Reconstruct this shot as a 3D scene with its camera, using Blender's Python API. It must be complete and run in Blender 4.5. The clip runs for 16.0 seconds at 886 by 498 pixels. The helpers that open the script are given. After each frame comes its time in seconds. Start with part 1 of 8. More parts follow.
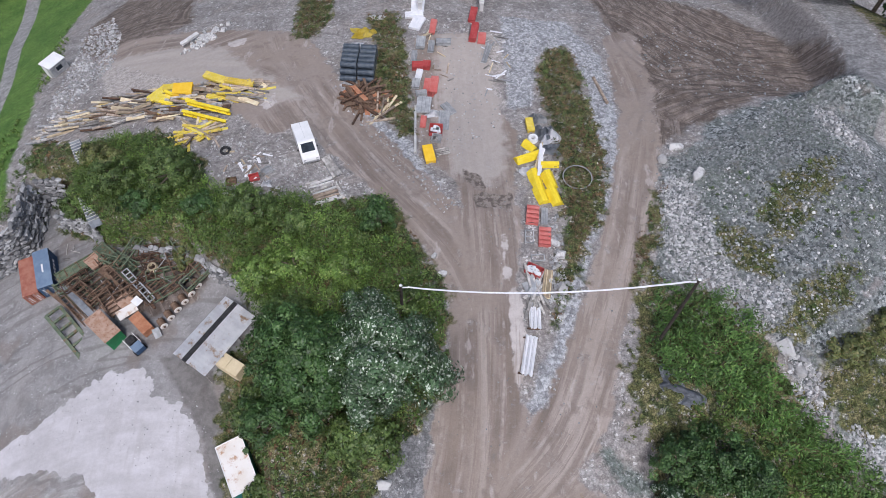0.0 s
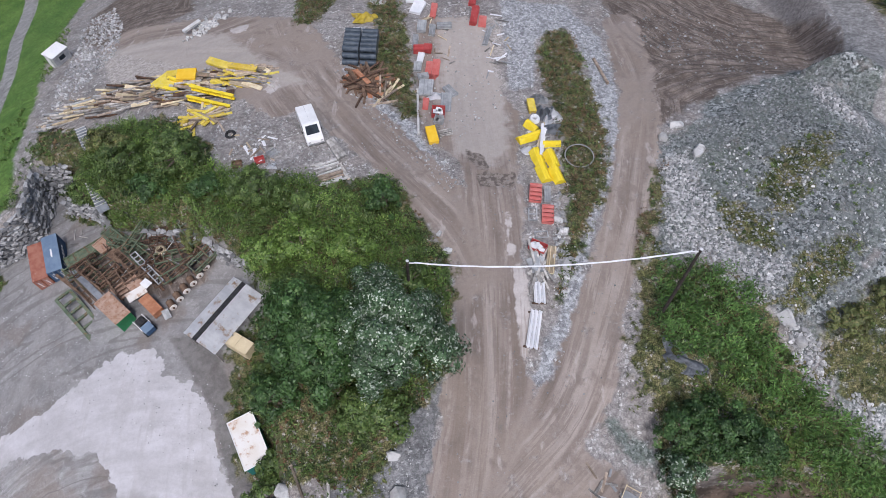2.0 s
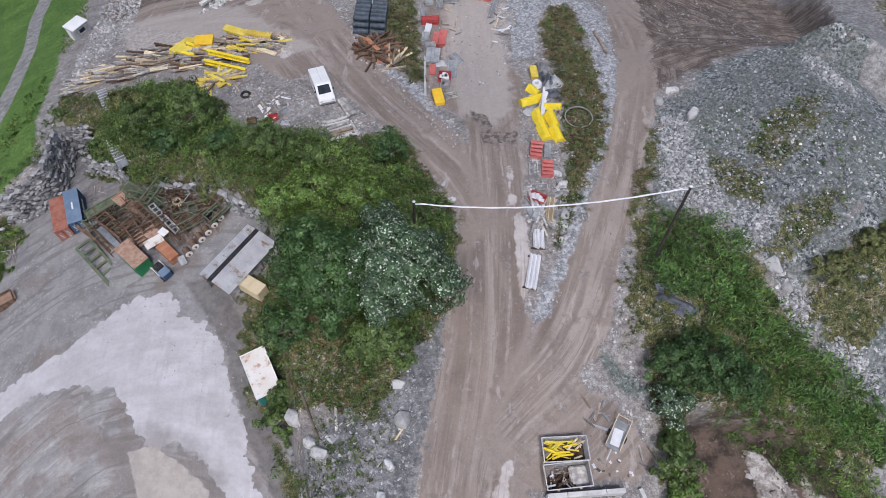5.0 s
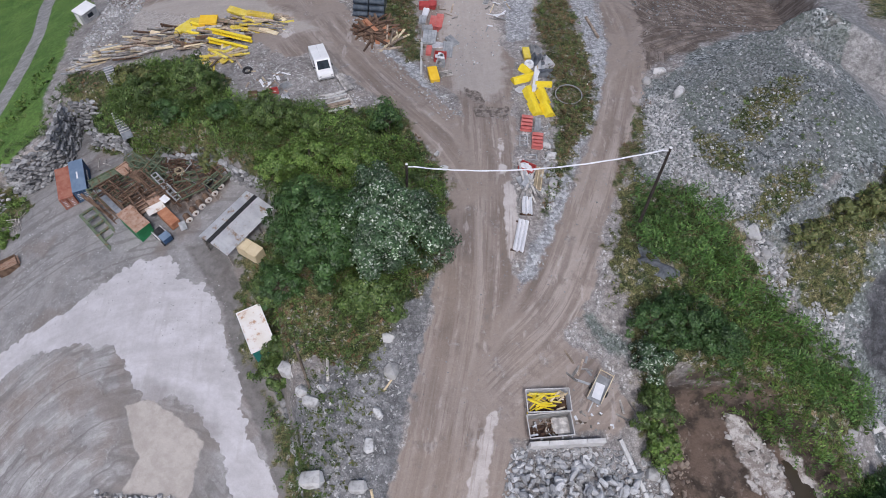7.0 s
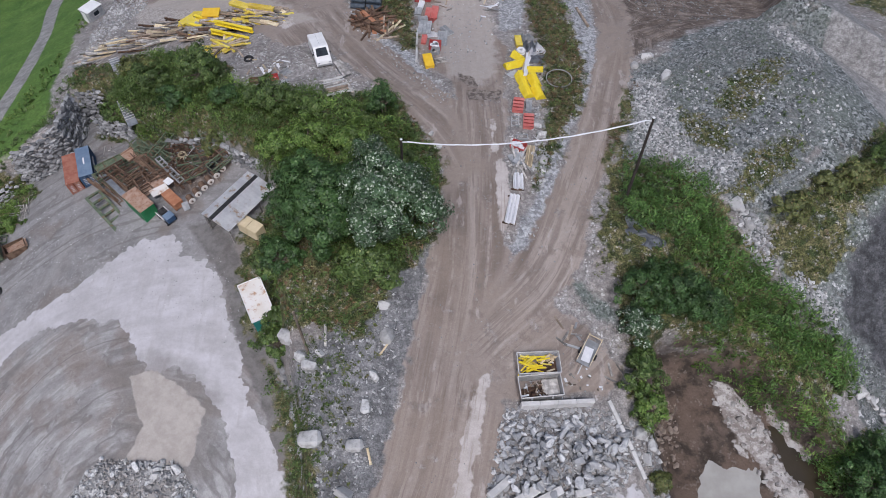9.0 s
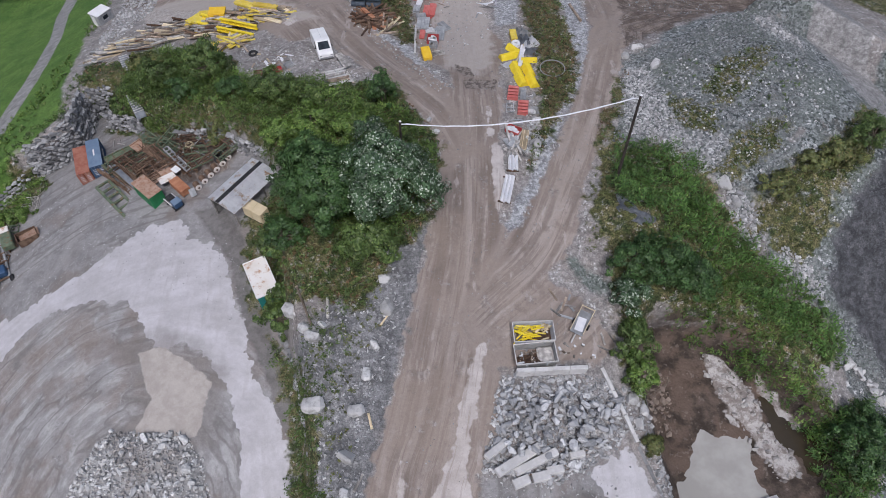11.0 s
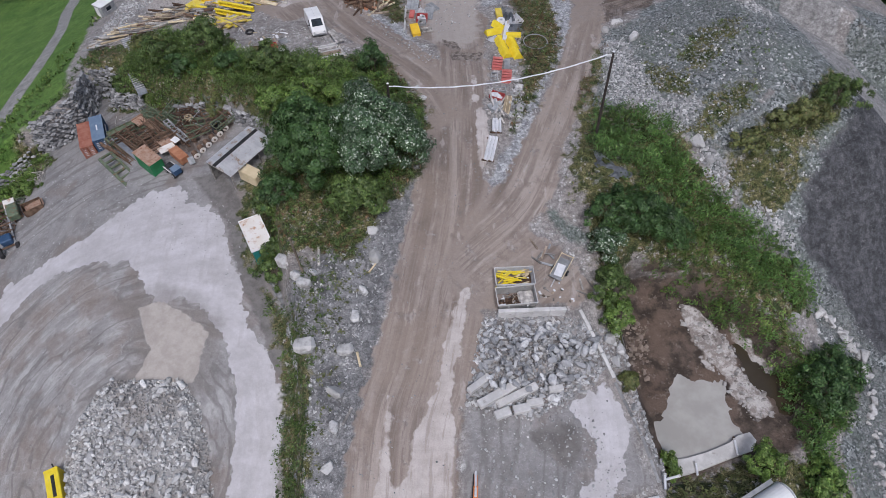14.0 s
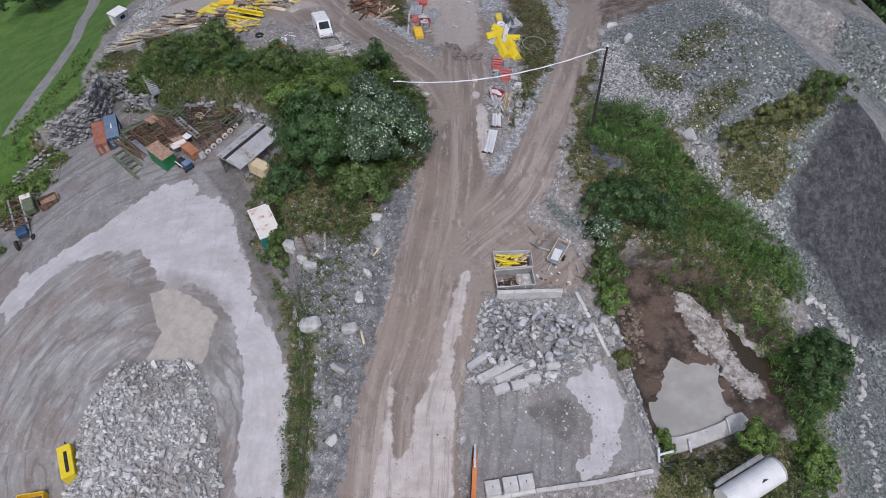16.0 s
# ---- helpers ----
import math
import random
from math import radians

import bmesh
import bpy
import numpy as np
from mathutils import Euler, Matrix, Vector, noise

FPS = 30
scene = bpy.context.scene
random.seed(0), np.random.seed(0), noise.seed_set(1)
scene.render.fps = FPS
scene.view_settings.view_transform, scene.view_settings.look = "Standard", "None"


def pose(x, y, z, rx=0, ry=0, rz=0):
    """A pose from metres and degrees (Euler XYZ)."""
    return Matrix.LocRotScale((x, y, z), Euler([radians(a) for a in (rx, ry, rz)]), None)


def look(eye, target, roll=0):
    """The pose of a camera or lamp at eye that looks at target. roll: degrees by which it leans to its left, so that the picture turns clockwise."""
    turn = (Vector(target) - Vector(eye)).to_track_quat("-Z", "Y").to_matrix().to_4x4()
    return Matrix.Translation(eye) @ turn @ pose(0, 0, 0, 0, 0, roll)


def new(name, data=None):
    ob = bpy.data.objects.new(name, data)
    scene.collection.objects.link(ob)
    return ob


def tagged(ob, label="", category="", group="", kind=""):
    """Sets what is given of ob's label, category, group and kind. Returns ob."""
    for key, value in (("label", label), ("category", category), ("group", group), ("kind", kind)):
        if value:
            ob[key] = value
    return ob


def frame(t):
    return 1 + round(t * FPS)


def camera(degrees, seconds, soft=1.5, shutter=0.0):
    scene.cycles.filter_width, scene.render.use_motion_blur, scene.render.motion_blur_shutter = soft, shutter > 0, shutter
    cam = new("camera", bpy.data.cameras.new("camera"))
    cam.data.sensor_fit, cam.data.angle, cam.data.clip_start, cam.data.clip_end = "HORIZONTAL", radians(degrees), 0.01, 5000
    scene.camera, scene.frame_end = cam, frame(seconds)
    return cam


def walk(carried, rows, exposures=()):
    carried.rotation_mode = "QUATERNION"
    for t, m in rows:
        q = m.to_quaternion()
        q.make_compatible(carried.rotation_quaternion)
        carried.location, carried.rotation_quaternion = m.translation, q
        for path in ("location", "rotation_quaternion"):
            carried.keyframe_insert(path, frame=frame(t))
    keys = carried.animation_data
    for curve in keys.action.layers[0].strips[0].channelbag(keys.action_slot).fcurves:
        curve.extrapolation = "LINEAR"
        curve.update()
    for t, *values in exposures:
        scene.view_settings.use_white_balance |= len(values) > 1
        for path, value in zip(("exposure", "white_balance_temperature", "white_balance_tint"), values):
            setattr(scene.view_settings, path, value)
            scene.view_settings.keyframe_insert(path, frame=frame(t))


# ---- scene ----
cam = camera(70.0, 16.0, soft=0.6)
# seconds, x, y, z, yaw, pitch, roll
ROWS = [
    (0, 0, 0, 47.29, -0.74, -59.5, 0.64),
    (0.5, -0.36, -0.43, 47.15, -0.24, -60.98, -0.47),
    (1, -0.46, -0.79, 47.08, -0.36, -61.1, -0.45),
    (1.5, -0.68, -0.94, 47.21, -0.18, -59.81, -0.94),
    (2, -0.45, -1.56, 47.25, -0.79, -60.05, -0.03),
    (2.5, -0.74, -2.55, 47.11, -0.65, -59.78, -0.18),
    (3, -0.76, -3.63, 46.97, -0.71, -59.97, 0.43),
    (3.5, -0.83, -4.6, 46.97, -0.45, -59.93, 0.43),
    (4, -0.77, -5.56, 46.96, -0.54, -59.71, 0.37),
    (6.5, -0.27, -10.76, 46.66, -0.2, -58.47, 1.02),
    (7, 0.18, -12.02, 46.38, -0.29, -58.15, 1.22),
    (7.5, 0.72, -13.02, 46.3, -0.61, -58.08, 0.97),
    (8, 0.85, -13.99, 46.21, -0.44, -57.49, 0.73),
    (8.5, 0.94, -14.93, 46.16, -0.3, -57.28, 0.87),
    (9, 0.9, -15.97, 46.06, 0.04, -56.96, 0.62),
    (11.5, 1.69, -20.93, 45.64, 0.35, -55.27, -0.13),
    (12, 2.21, -21.93, 45.4, 0.17, -55.1, -0.06),
    (12.5, 2.4, -22.96, 45.24, 0.22, -54.79, -0.24),
    (13, 2.35, -24.09, 45.03, 0.5, -54.67, -0.32),
    (13.5, 2.51, -25.05, 44.9, 0.54, -54.36, -0.24),
    (14, 2.7, -26.05, 44.76, 0.58, -54.08, -0.63),
    (14.5, 2.69, -26.78, 44.86, 0.87, -53.4, -0.76),
    (15, 2.63, -27.42, 45.06, 1.14, -52.46, -0.94),
    (15.5, 2.61, -28.53, 44.93, 1.16, -52.36, -1.05),
    (16, 2.84, -29.86, 44.61, 0.95, -52.23, -0.79),
]
walk(cam, [(t, pose(x, y, z, 90 + pitch, 0, yaw) @ pose(0, 0, 0, 0, 0, roll)) for t, x, y, z, yaw, pitch, roll in ROWS],
     exposures=[(0, 0.16, 6030, 14), (7, -0.02, 6030, 14), (11.5, -0.14, 6030, 14), (16, -0.16, 6030, 14)])

# ---- light: an overcast day ----
world = bpy.data.worlds.new("sky")
scene.world, world.use_nodes = world, True
wt = world.node_tree
sky = wt.nodes.new("ShaderNodeTexSky")
sky.sky_type, sky.sun_disc = "NISHITA", False
sky.sun_elevation, sky.sun_rotation = radians(52), radians(200)
sky.dust_density, sky.air_density = 4.0, 1.0
grey = wt.nodes.new("ShaderNodeHueSaturation")
grey.inputs["Saturation"].default_value = 0.85
wt.links.new(sky.outputs[0], grey.inputs["Color"])
wt.links.new(grey.outputs[0], wt.nodes["Background"].inputs[0])
wt.nodes["Background"].inputs[1].default_value = 0.118
sun = new("sun", bpy.data.lights.new("sun", "SUN"))
sun.data.energy, sun.data.angle, sun.data.color = 1.75, radians(11), (1.0, 0.97, 0.93)
sun.matrix_world = look((0, 0, 60), (-12, 30, 0))

# ---- materials ----
class Nodes:
    """A material's node tree, with short ways to add nodes."""

    def __init__(self, name):
        self.mat = bpy.data.materials.new(name)
        self.mat.use_nodes = True
        self.tree = self.mat.node_tree
        self.bsdf = self.tree.nodes["Principled BSDF"]
        self.where = self.tree.nodes.new("ShaderNodeTexCoord").outputs["Object"]

    def put(self, value, socket):
        if isinstance(value, bpy.types.NodeSocket):
            self.tree.links.new(value, socket)
        elif isinstance(value, (tuple, list)) and len(value) == 3 and socket.type == "RGBA":
            socket.default_value = (*value, 1)
        else:
            socket.default_value = value

    def noise(self, scale, detail=3.0, rough=0.6, vec=None, stretch=None):
        vec = vec or self.where
        if stretch:
            m = self.tree.nodes.new("ShaderNodeMapping")
            m.inputs["Scale"].default_value = stretch
            self.tree.links.new(vec, m.inputs[0])
            vec = m.outputs[0]
        n = self.tree.nodes.new("ShaderNodeTexNoise")
        n.inputs["Scale"].default_value, n.inputs["Detail"].default_value, n.inputs["Roughness"].default_value = scale, detail, rough
        self.tree.links.new(vec, n.inputs["Vector"])
        return n.outputs["Fac"]

    def hues(self, scale):
        n = self.tree.nodes.new("ShaderNodeTexNoise")
        n.inputs["Scale"].default_value, n.inputs["Detail"].default_value = scale, 2.0
        self.tree.links.new(self.where, n.inputs["Vector"])
        return n.outputs["Color"]

    def cells(self, scale, out="Distance", vec=None):
        n = self.tree.nodes.new("ShaderNodeTexVoronoi")
        n.inputs["Scale"].default_value = scale
        self.tree.links.new(vec or self.where, n.inputs["Vector"])
        return n.outputs[out]

    def attr(self, name):
        n = self.tree.nodes.new("ShaderNodeAttribute")
        n.attribute_name = name
        return n.outputs["Fac"]

    def calc(self, op, a, b=0.0, c=0.0):
        n = self.tree.nodes.new("ShaderNodeMath")
        n.operation = op
        for v, s in zip((a, b, c), n.inputs):
            self.put(v, s)
        return n.outputs[0]

    def span(self, v, lo, hi, to_lo=0.0, to_hi=1.0, soft=True):
        n = self.tree.nodes.new("ShaderNodeMapRange")
        n.interpolation_type = "SMOOTHSTEP" if soft else "LINEAR"
        for value, s in zip((v, lo, hi, to_lo, to_hi), n.inputs):
            self.put(value, s)
        return n.outputs[0]

    def mix(self, fac, a, b, kind="MIX"):
        n = self.tree.nodes.new("ShaderNodeMix")
        n.data_type, n.blend_type = "RGBA", kind
        self.put(fac, n.inputs[0]), self.put(a, n.inputs[6]), self.put(b, n.inputs[7])
        return n.outputs[2]

    def random(self):
        return self.tree.nodes.new("ShaderNodeObjectInfo").outputs["Random"]

    def island(self):
        return self.tree.nodes.new("ShaderNodeNewGeometry").outputs["Random Per Island"]

    def bump(self, height, strength=0.5, distance=0.05):
        n = self.tree.nodes.new("ShaderNodeBump")
        n.inputs["Strength"].default_value, n.inputs["Distance"].default_value = strength, distance
        self.tree.links.new(height, n.inputs["Height"])
        self.tree.links.new(n.outputs[0], self.bsdf.inputs["Normal"])

    def done(self, colour, rough=0.85, metal=0.0, spec=0.3):
        self.put(colour, self.bsdf.inputs["Base Color"]), self.put(rough, self.bsdf.inputs["Roughness"])
        self.put(metal, self.bsdf.inputs["Metallic"]), self.put(spec, self.bsdf.inputs["Specular IOR Level"])
        return self.mat


def surface(name, a, b, scale=3.0, rough=0.8, metal=0.0, grain=40.0, bump=0.3, rust=None, rust_amount=0.5, vary=0.0):
    """A weathered surface: two tones in patches, fine grain, rust or dirt in blots."""
    n = Nodes(name)
    col = n.mix(n.span(n.noise(scale, 4), 0.35, 0.65), a, b)
    if rust:
        col = n.mix(n.span(n.noise(scale * 1.7, 6, 0.7), 1 - rust_amount - 0.06, 1 - rust_amount + 0.08), col, rust)
    fine = n.noise(grain, 3)
    col = n.mix(0.35, col, n.mix(fine, (0.35, 0.35, 0.35), (0.65, 0.65, 0.65)), "OVERLAY")
    if vary:
        col = n.mix(vary, col, n.mix(n.random(), (0.1, 0.1, 0.1), (0.9, 0.9, 0.9)), "OVERLAY")
    n.bump(fine, bump, 0.02)
    return n.done(col, rough, metal)


def rocky(name, a, b, c, scale=2.0, per="island", dust=None):
    n = Nodes(name)
    pick = n.island() if per == "island" else n.random()
    col = n.mix(n.span(pick, 0.0, 1.0, soft=False), a, b)
    col = n.mix(n.span(n.noise(scale, 4), 0.45, 0.62), col, c)
    if dust:
        col = n.mix(n.calc("MULTIPLY", n.span(n.noise(0.3, 4, 0.65), 0.5, 0.6), 0.75), col, dust)
    fine = n.noise(scale * 14, 3)
    col = n.mix(0.4, col, n.mix(fine, (0.3, 0.3, 0.3), (0.7, 0.7, 0.7)), "OVERLAY")
    n.bump(fine, 0.5, 0.03)
    return n.done(col, 0.9)


def leafy(name, a, b, c, flecks=0.1):
    """Leaves: tones that vary from leaf to leaf and from clump to clump, with a few of a third colour."""
    n = Nodes(name)
    pick = n.island()
    col = n.mix(n.span(pick, 0.0, 0.7, soft=False), a, b)
    col = n.mix(n.span(pick, 1 - flecks, 1.02 - flecks), col, c)
    col = n.mix(n.span(n.noise(0.35, 3), 0.35, 0.65), col, n.mix(0.45, col, b))
    col = n.mix(1.0, col, n.span(n.attr("tone"), 0.0, 1.0, 0.5, 1.6, False), "MULTIPLY")
    return n.done(col, 0.45, 0, 0.38)


def ground_material():
    n = Nodes("ground_earth")
    big, mid, fine = n.noise(0.12, 5), n.noise(0.9, 5), n.noise(9, 4, 0.7)
    edge = n.calc("ADD", n.calc("MULTIPLY", n.calc("SUBTRACT", n.noise(0.8, 2, 0.5), 0.5), 2.4), n.calc("MULTIPLY", n.calc("SUBTRACT", n.noise(3.2, 3), 0.5), 0.3))

    def zone(name, soft=0.25, wander=1.0):
        return n.span(n.calc("ADD", n.attr(name), n.calc("MULTIPLY", edge, wander)), -soft, soft)

    stones = n.cells(4.2)
    specks = n.calc("ADD", n.cells(3.2, "Color"), 0.0)
    pebble = n.mix(n.span(n.cells(4.2, "Color"), 0.3, 0.75), (0.13, 0.126, 0.124), (0.42, 0.415, 0.42))
    pebble = n.mix(0.5, pebble, specks, "SOFT_LIGHT")
    grit = n.calc("MULTIPLY", n.span(n.cells(5.2, "Color"), 0.68, 0.74), n.span(n.noise(1.1, 3), 0.5, 0.62))
    white_grit = n.calc("MULTIPLY", n.span(n.cells(4.2, "Color"), 0.6, 0.66), n.calc("MULTIPLY", n.span(n.noise(1.3, 4, 0.7), 0.5, 0.62), n.span(n.noise(0.22, 4), 0.42, 0.62)))
    # grey dirt with pebbles
    col = n.mix(n.span(n.noise(0.35, 5), 0.35, 0.65), (0.205, 0.19, 0.182), (0.295, 0.278, 0.268))
    col = n.mix(n.calc("MULTIPLY", n.span(n.noise(1.1, 5, 0.7), 0.5, 0.68), 0.4), col, pebble)
    col = n.mix(n.calc("MULTIPLY", n.span(n.noise(0.25, 5, 0.7), 0.5, 0.62), 0.5), col, (0.30, 0.265, 0.24))
    col = n.mix(grit, col, (0.50, 0.49, 0.48))
    # yard: slick grey mud in swirls
    arc = n.tree.nodes.new("ShaderNodeCombineXYZ")
    n.put(n.calc("MULTIPLY", n.attr("ring"), 1.1), arc.inputs[0]), n.put(n.calc("MULTIPLY", n.attr("bow"), 0.22), arc.inputs[1])
    swirl = n.noise(1.0, 5, 0.62, vec=arc.outputs[0])
    tread = n.noise(0.55, 2, 0.5, vec=n.mix(0.35, arc.outputs[0], n.hues(0.5)))
    yard = n.mix(n.span(swirl, 0.3, 0.7), (0.235, 0.226, 0.222), (0.37, 0.362, 0.36))
    yard = n.mix(n.span(n.noise(0.22, 4), 0.45, 0.65), yard, n.mix(0.5, yard, (0.25, 0.205, 0.175)))
    yard = n.mix(n.calc("MULTIPLY", n.span(n.noise(0.9, 5, 0.7), 0.56, 0.68), 0.5), yard, pebble)
    yard = n.mix(n.calc("MULTIPLY", n.span(swirl, 0.56, 0.6), 0.35), yard, (0.46, 0.45, 0.45))
    plain = n.mix(n.span(n.noise(0.4, 5, 0.65), 0.35, 0.65), (0.20, 0.195, 0.195), (0.30, 0.292, 0.29))
    plain = n.mix(n.calc("MULTIPLY", n.span(n.noise(1.2, 4, 0.7), 0.5, 0.62), 0.3), plain, pebble)
    yard = n.mix(n.span(n.attr("ring"), 20, 28, 0.0, 0.8), yard, plain)
    scuff = n.calc("ABSOLUTE", n.calc("SUBTRACT", n.noise(0.75, 3, 0.55, stretch=(1.0, 1.5, 1.0)), 0.5))
    yard = n.mix(n.calc("MULTIPLY", n.span(scuff, 0.02, 0.005), 0.22), yard, (0.44, 0.43, 0.43))
    yard = n.mix(n.calc("MULTIPLY", n.span(n.calc("ABSOLUTE", n.calc("SUBTRACT", tread, 0.5)), 0.03, 0.008), 0.5), yard, (0.15, 0.14, 0.135))
    yard = n.mix(n.calc("MULTIPLY", n.span(n.noise(0.16, 4, 0.6), 0.52, 0.62), 0.5), yard, (0.20, 0.165, 0.145))
    turf = zone("yard", 0.6)
    col = n.mix(turf, col, yard)
    slurry = n.mix(n.span(n.noise(0.3, 4, stretch=(1, 1.8, 1)), 0.3, 0.7), (0.44, 0.425, 0.437), (0.56, 0.545, 0.567))
    slurry = n.mix(n.calc("MULTIPLY", n.span(swirl, 0.35, 0.7), 0.4), slurry, (0.35, 0.335, 0.335))
    margin = zone("margin", 0.25, 0.5)
    col = n.mix(n.calc("MULTIPLY", margin, 0.85), col, n.mix(n.span(mid, 0.35, 0.65), (0.12, 0.112, 0.107), (0.19, 0.18, 0.173)))
    slurry = n.mix(n.calc("MULTIPLY", n.span(n.noise(0.5, 3, 0.5, stretch=(2.2, 0.35, 1)), 0.56, 0.66), 0.35), slurry, (0.39, 0.37, 0.37))
    wet = zone("slurry", 0.07, 0.75)
    col = n.mix(wet, col, slurry)
    # blue-grey crushed stone
    crushed = n.mix(n.span(n.cells(4.8, "Color"), 0.3, 0.75), (0.05, 0.06, 0.06), (0.31, 0.332, 0.335))
    crushed = n.mix(n.span(n.noise(0.45, 5, 0.7), 0.35, 0.65), crushed, n.mix(n.span(n.noise(3, 4), 0.3, 0.7), (0.10, 0.112, 0.11), (0.205, 0.222, 0.216)))
    crushed = n.mix(n.calc("MULTIPLY", n.span(n.noise(0.16, 5, 0.65), 0.45, 0.62), 0.55), crushed, n.mix(n.span(n.noise(5, 4, 0.7), 0.35, 0.65), (0.075, 0.094, 0.078), (0.18, 0.205, 0.18)))
    crushed = n.mix(n.calc("MULTIPLY", n.span(n.noise(0.5, 5, 0.7), 0.55, 0.68), 0.6), crushed, (0.19, 0.175, 0.16))
    strewn = n.calc("MULTIPLY", zone("strewn", 1.2, 1.0), n.span(n.cells(3.6, "Color"), 0.52, 0.62))
    crushed = n.mix(n.calc("MAXIMUM", white_grit, strewn), crushed, (0.56, 0.565, 0.57))
    col = n.mix(zone("gravel", 0.4), col, crushed)
    roadside = n.mix(n.span(n.noise(0.5, 5, 0.65), 0.35, 0.65), (0.12, 0.121, 0.124), (0.225, 0.225, 0.228))
    roadside = n.mix(n.calc("MULTIPLY", n.span(n.noise(1.4, 4, 0.7), 0.5, 0.64), 0.3), roadside, pebble)
    roadside = n.mix(n.calc("MULTIPLY", grit, 0.55), roadside, (0.46, 0.46, 0.46))
    col = n.mix(zone("verge", 0.4), col, roadside)
    chips = n.mix(n.span(n.cells(4.0, "Color"), 0.3, 0.75), (0.17, 0.176, 0.186), (0.46, 0.47, 0.49))
    chips = n.mix(0.45, chips, n.mix(n.span(n.noise(0.7, 5, 0.7), 0.35, 0.65), (0.27, 0.27, 0.275), (0.42, 0.425, 0.44)))
    col = n.mix(zone("chips", 0.3, 0.7), col, chips)
    dark = n.mix(n.span(n.noise(0.5, 6, 0.7, stretch=(1.6, 0.8, 1.0)), 0.3, 0.7), (0.10, 0.08, 0.068), (0.27, 0.225, 0.197))
    lane = n.tree.nodes.new("ShaderNodeCombineXYZ")
    n.put(n.calc("MULTIPLY", n.attr("lat"), 1.9), lane.inputs[0]), n.put(n.calc("MULTIPLY", n.attr("along"), 0.10), lane.inputs[1])
    ruts = n.noise(1.0, 6, 0.7, vec=lane.outputs[0])
    dark = n.mix(n.calc("MULTIPLY", n.span(ruts, 0.45, 0.56), 0.7), dark, (0.085, 0.066, 0.054))
    dark = n.mix(n.calc("MULTIPLY", n.span(ruts, 0.44, 0.34), 0.6), dark, (0.30, 0.25, 0.215))
    dark = n.mix(n.calc("MULTIPLY", grit, 0.4), dark, (0.42, 0.40, 0.38))
    dug = zone("dark", 0.5)
    col = n.mix(dug, col, dark)
    col = n.mix(zone("face", 0.4, 0.7), col, n.mix(n.noise(0.7, 5, stretch=(2.2, 2.2, 0.4)), (0.20, 0.18, 0.17), (0.33, 0.31, 0.30)))
    slate = n.mix(n.span(n.noise(0.8, 6, 0.7), 0.3, 0.7), (0.035, 0.036, 0.04), (0.085, 0.087, 0.093))
    slate = n.mix(n.calc("MULTIPLY", n.span(n.noise(1.0, 5, 0.7, stretch=(1.9, 0.6, 1.0)), 0.45, 0.65), 0.35), slate, (0.15, 0.152, 0.158))
    slate = n.mix(n.calc("MULTIPLY", grit, 0.2), slate, (0.24, 0.24, 0.245))
    col = n.mix(zone("slate", 0.6), col, slate)
    # packed brown mud, in lines along the wheel tracks
    single = n.span(n.attr("apart"), 0.35, 1.9)
    broad = n.noise(0.28, 3, 0.6, vec=lane.outputs[0])
    mud = n.mix(n.calc("ADD", n.calc("MULTIPLY", n.calc("SUBTRACT", n.span(broad, 0.35, 0.65), 0.5), single), 0.5), (0.205, 0.166, 0.142), (0.37, 0.318, 0.284))
    mud = n.mix(n.calc("MULTIPLY", n.span(ruts, 0.5, 0.57), n.calc("MULTIPLY", single, 0.5)), mud, (0.155, 0.124, 0.105))
    mud = n.mix(n.calc("MULTIPLY", n.span(ruts, 0.42, 0.36), n.calc("MULTIPLY", single, 0.4)), mud, (0.42, 0.37, 0.335))
    beside = n.calc("ABSOLUTE", n.calc("SUBTRACT", n.calc("FLOORED_MODULO", n.calc("ADD", n.attr("lat"), 8.5), 17.0), 8.5))
    sway = n.calc("MULTIPLY", n.calc("SUBTRACT", n.noise(0.15, 3), 0.5), 1.6)
    for off, amount in ((0.95, 0.62), (2.5, 0.4)):
        wheel_line = n.span(n.calc("ABSOLUTE", n.calc("SUBTRACT", n.calc("ADD", beside, sway), off)), 0.42, 0.12)
        mud = n.mix(n.calc("MULTIPLY", n.calc("MULTIPLY", wheel_line, n.calc("MULTIPLY", single, amount)), n.span(n.noise(0.35, 4, 0.6), 0.38, 0.56)), mud, (0.17, 0.138, 0.12))
        lip = n.span(n.calc("ABSOLUTE", n.calc("SUBTRACT", n.calc("ADD", beside, sway), off + 0.5)), 0.16, 0.05)
        mud = n.mix(n.calc("MULTIPLY", n.calc("MULTIPLY", lip, n.calc("MULTIPLY", single, amount)), n.span(n.noise(0.5, 4, 0.6), 0.45, 0.6)), mud, (0.44, 0.395, 0.365))
    mud = n.mix(n.span(big, 0.4, 0.6), mud, n.mix(0.5, mud, (0.30, 0.245, 0.205)))
    mud = n.mix(n.calc("MULTIPLY", n.span(n.noise(0.7, 5, 0.7), 0.56, 0.7), 0.45), mud, pebble)
    mud = n.mix(n.calc("MULTIPLY", n.span(n.noise(0.4, 5, 0.65), 0.56, 0.66), 0.55), mud, (0.20, 0.165, 0.145))
    mud = n.mix(n.calc("MULTIPLY", n.span(n.noise(0.3, 4, 0.65, stretch=(2.0, 0.6, 1.0)), 0.62, 0.7), 0.6), mud, (0.46, 0.41, 0.385))
    mud = n.mix(n.calc("MULTIPLY", grit, 0.1), mud, (0.47, 0.45, 0.44))
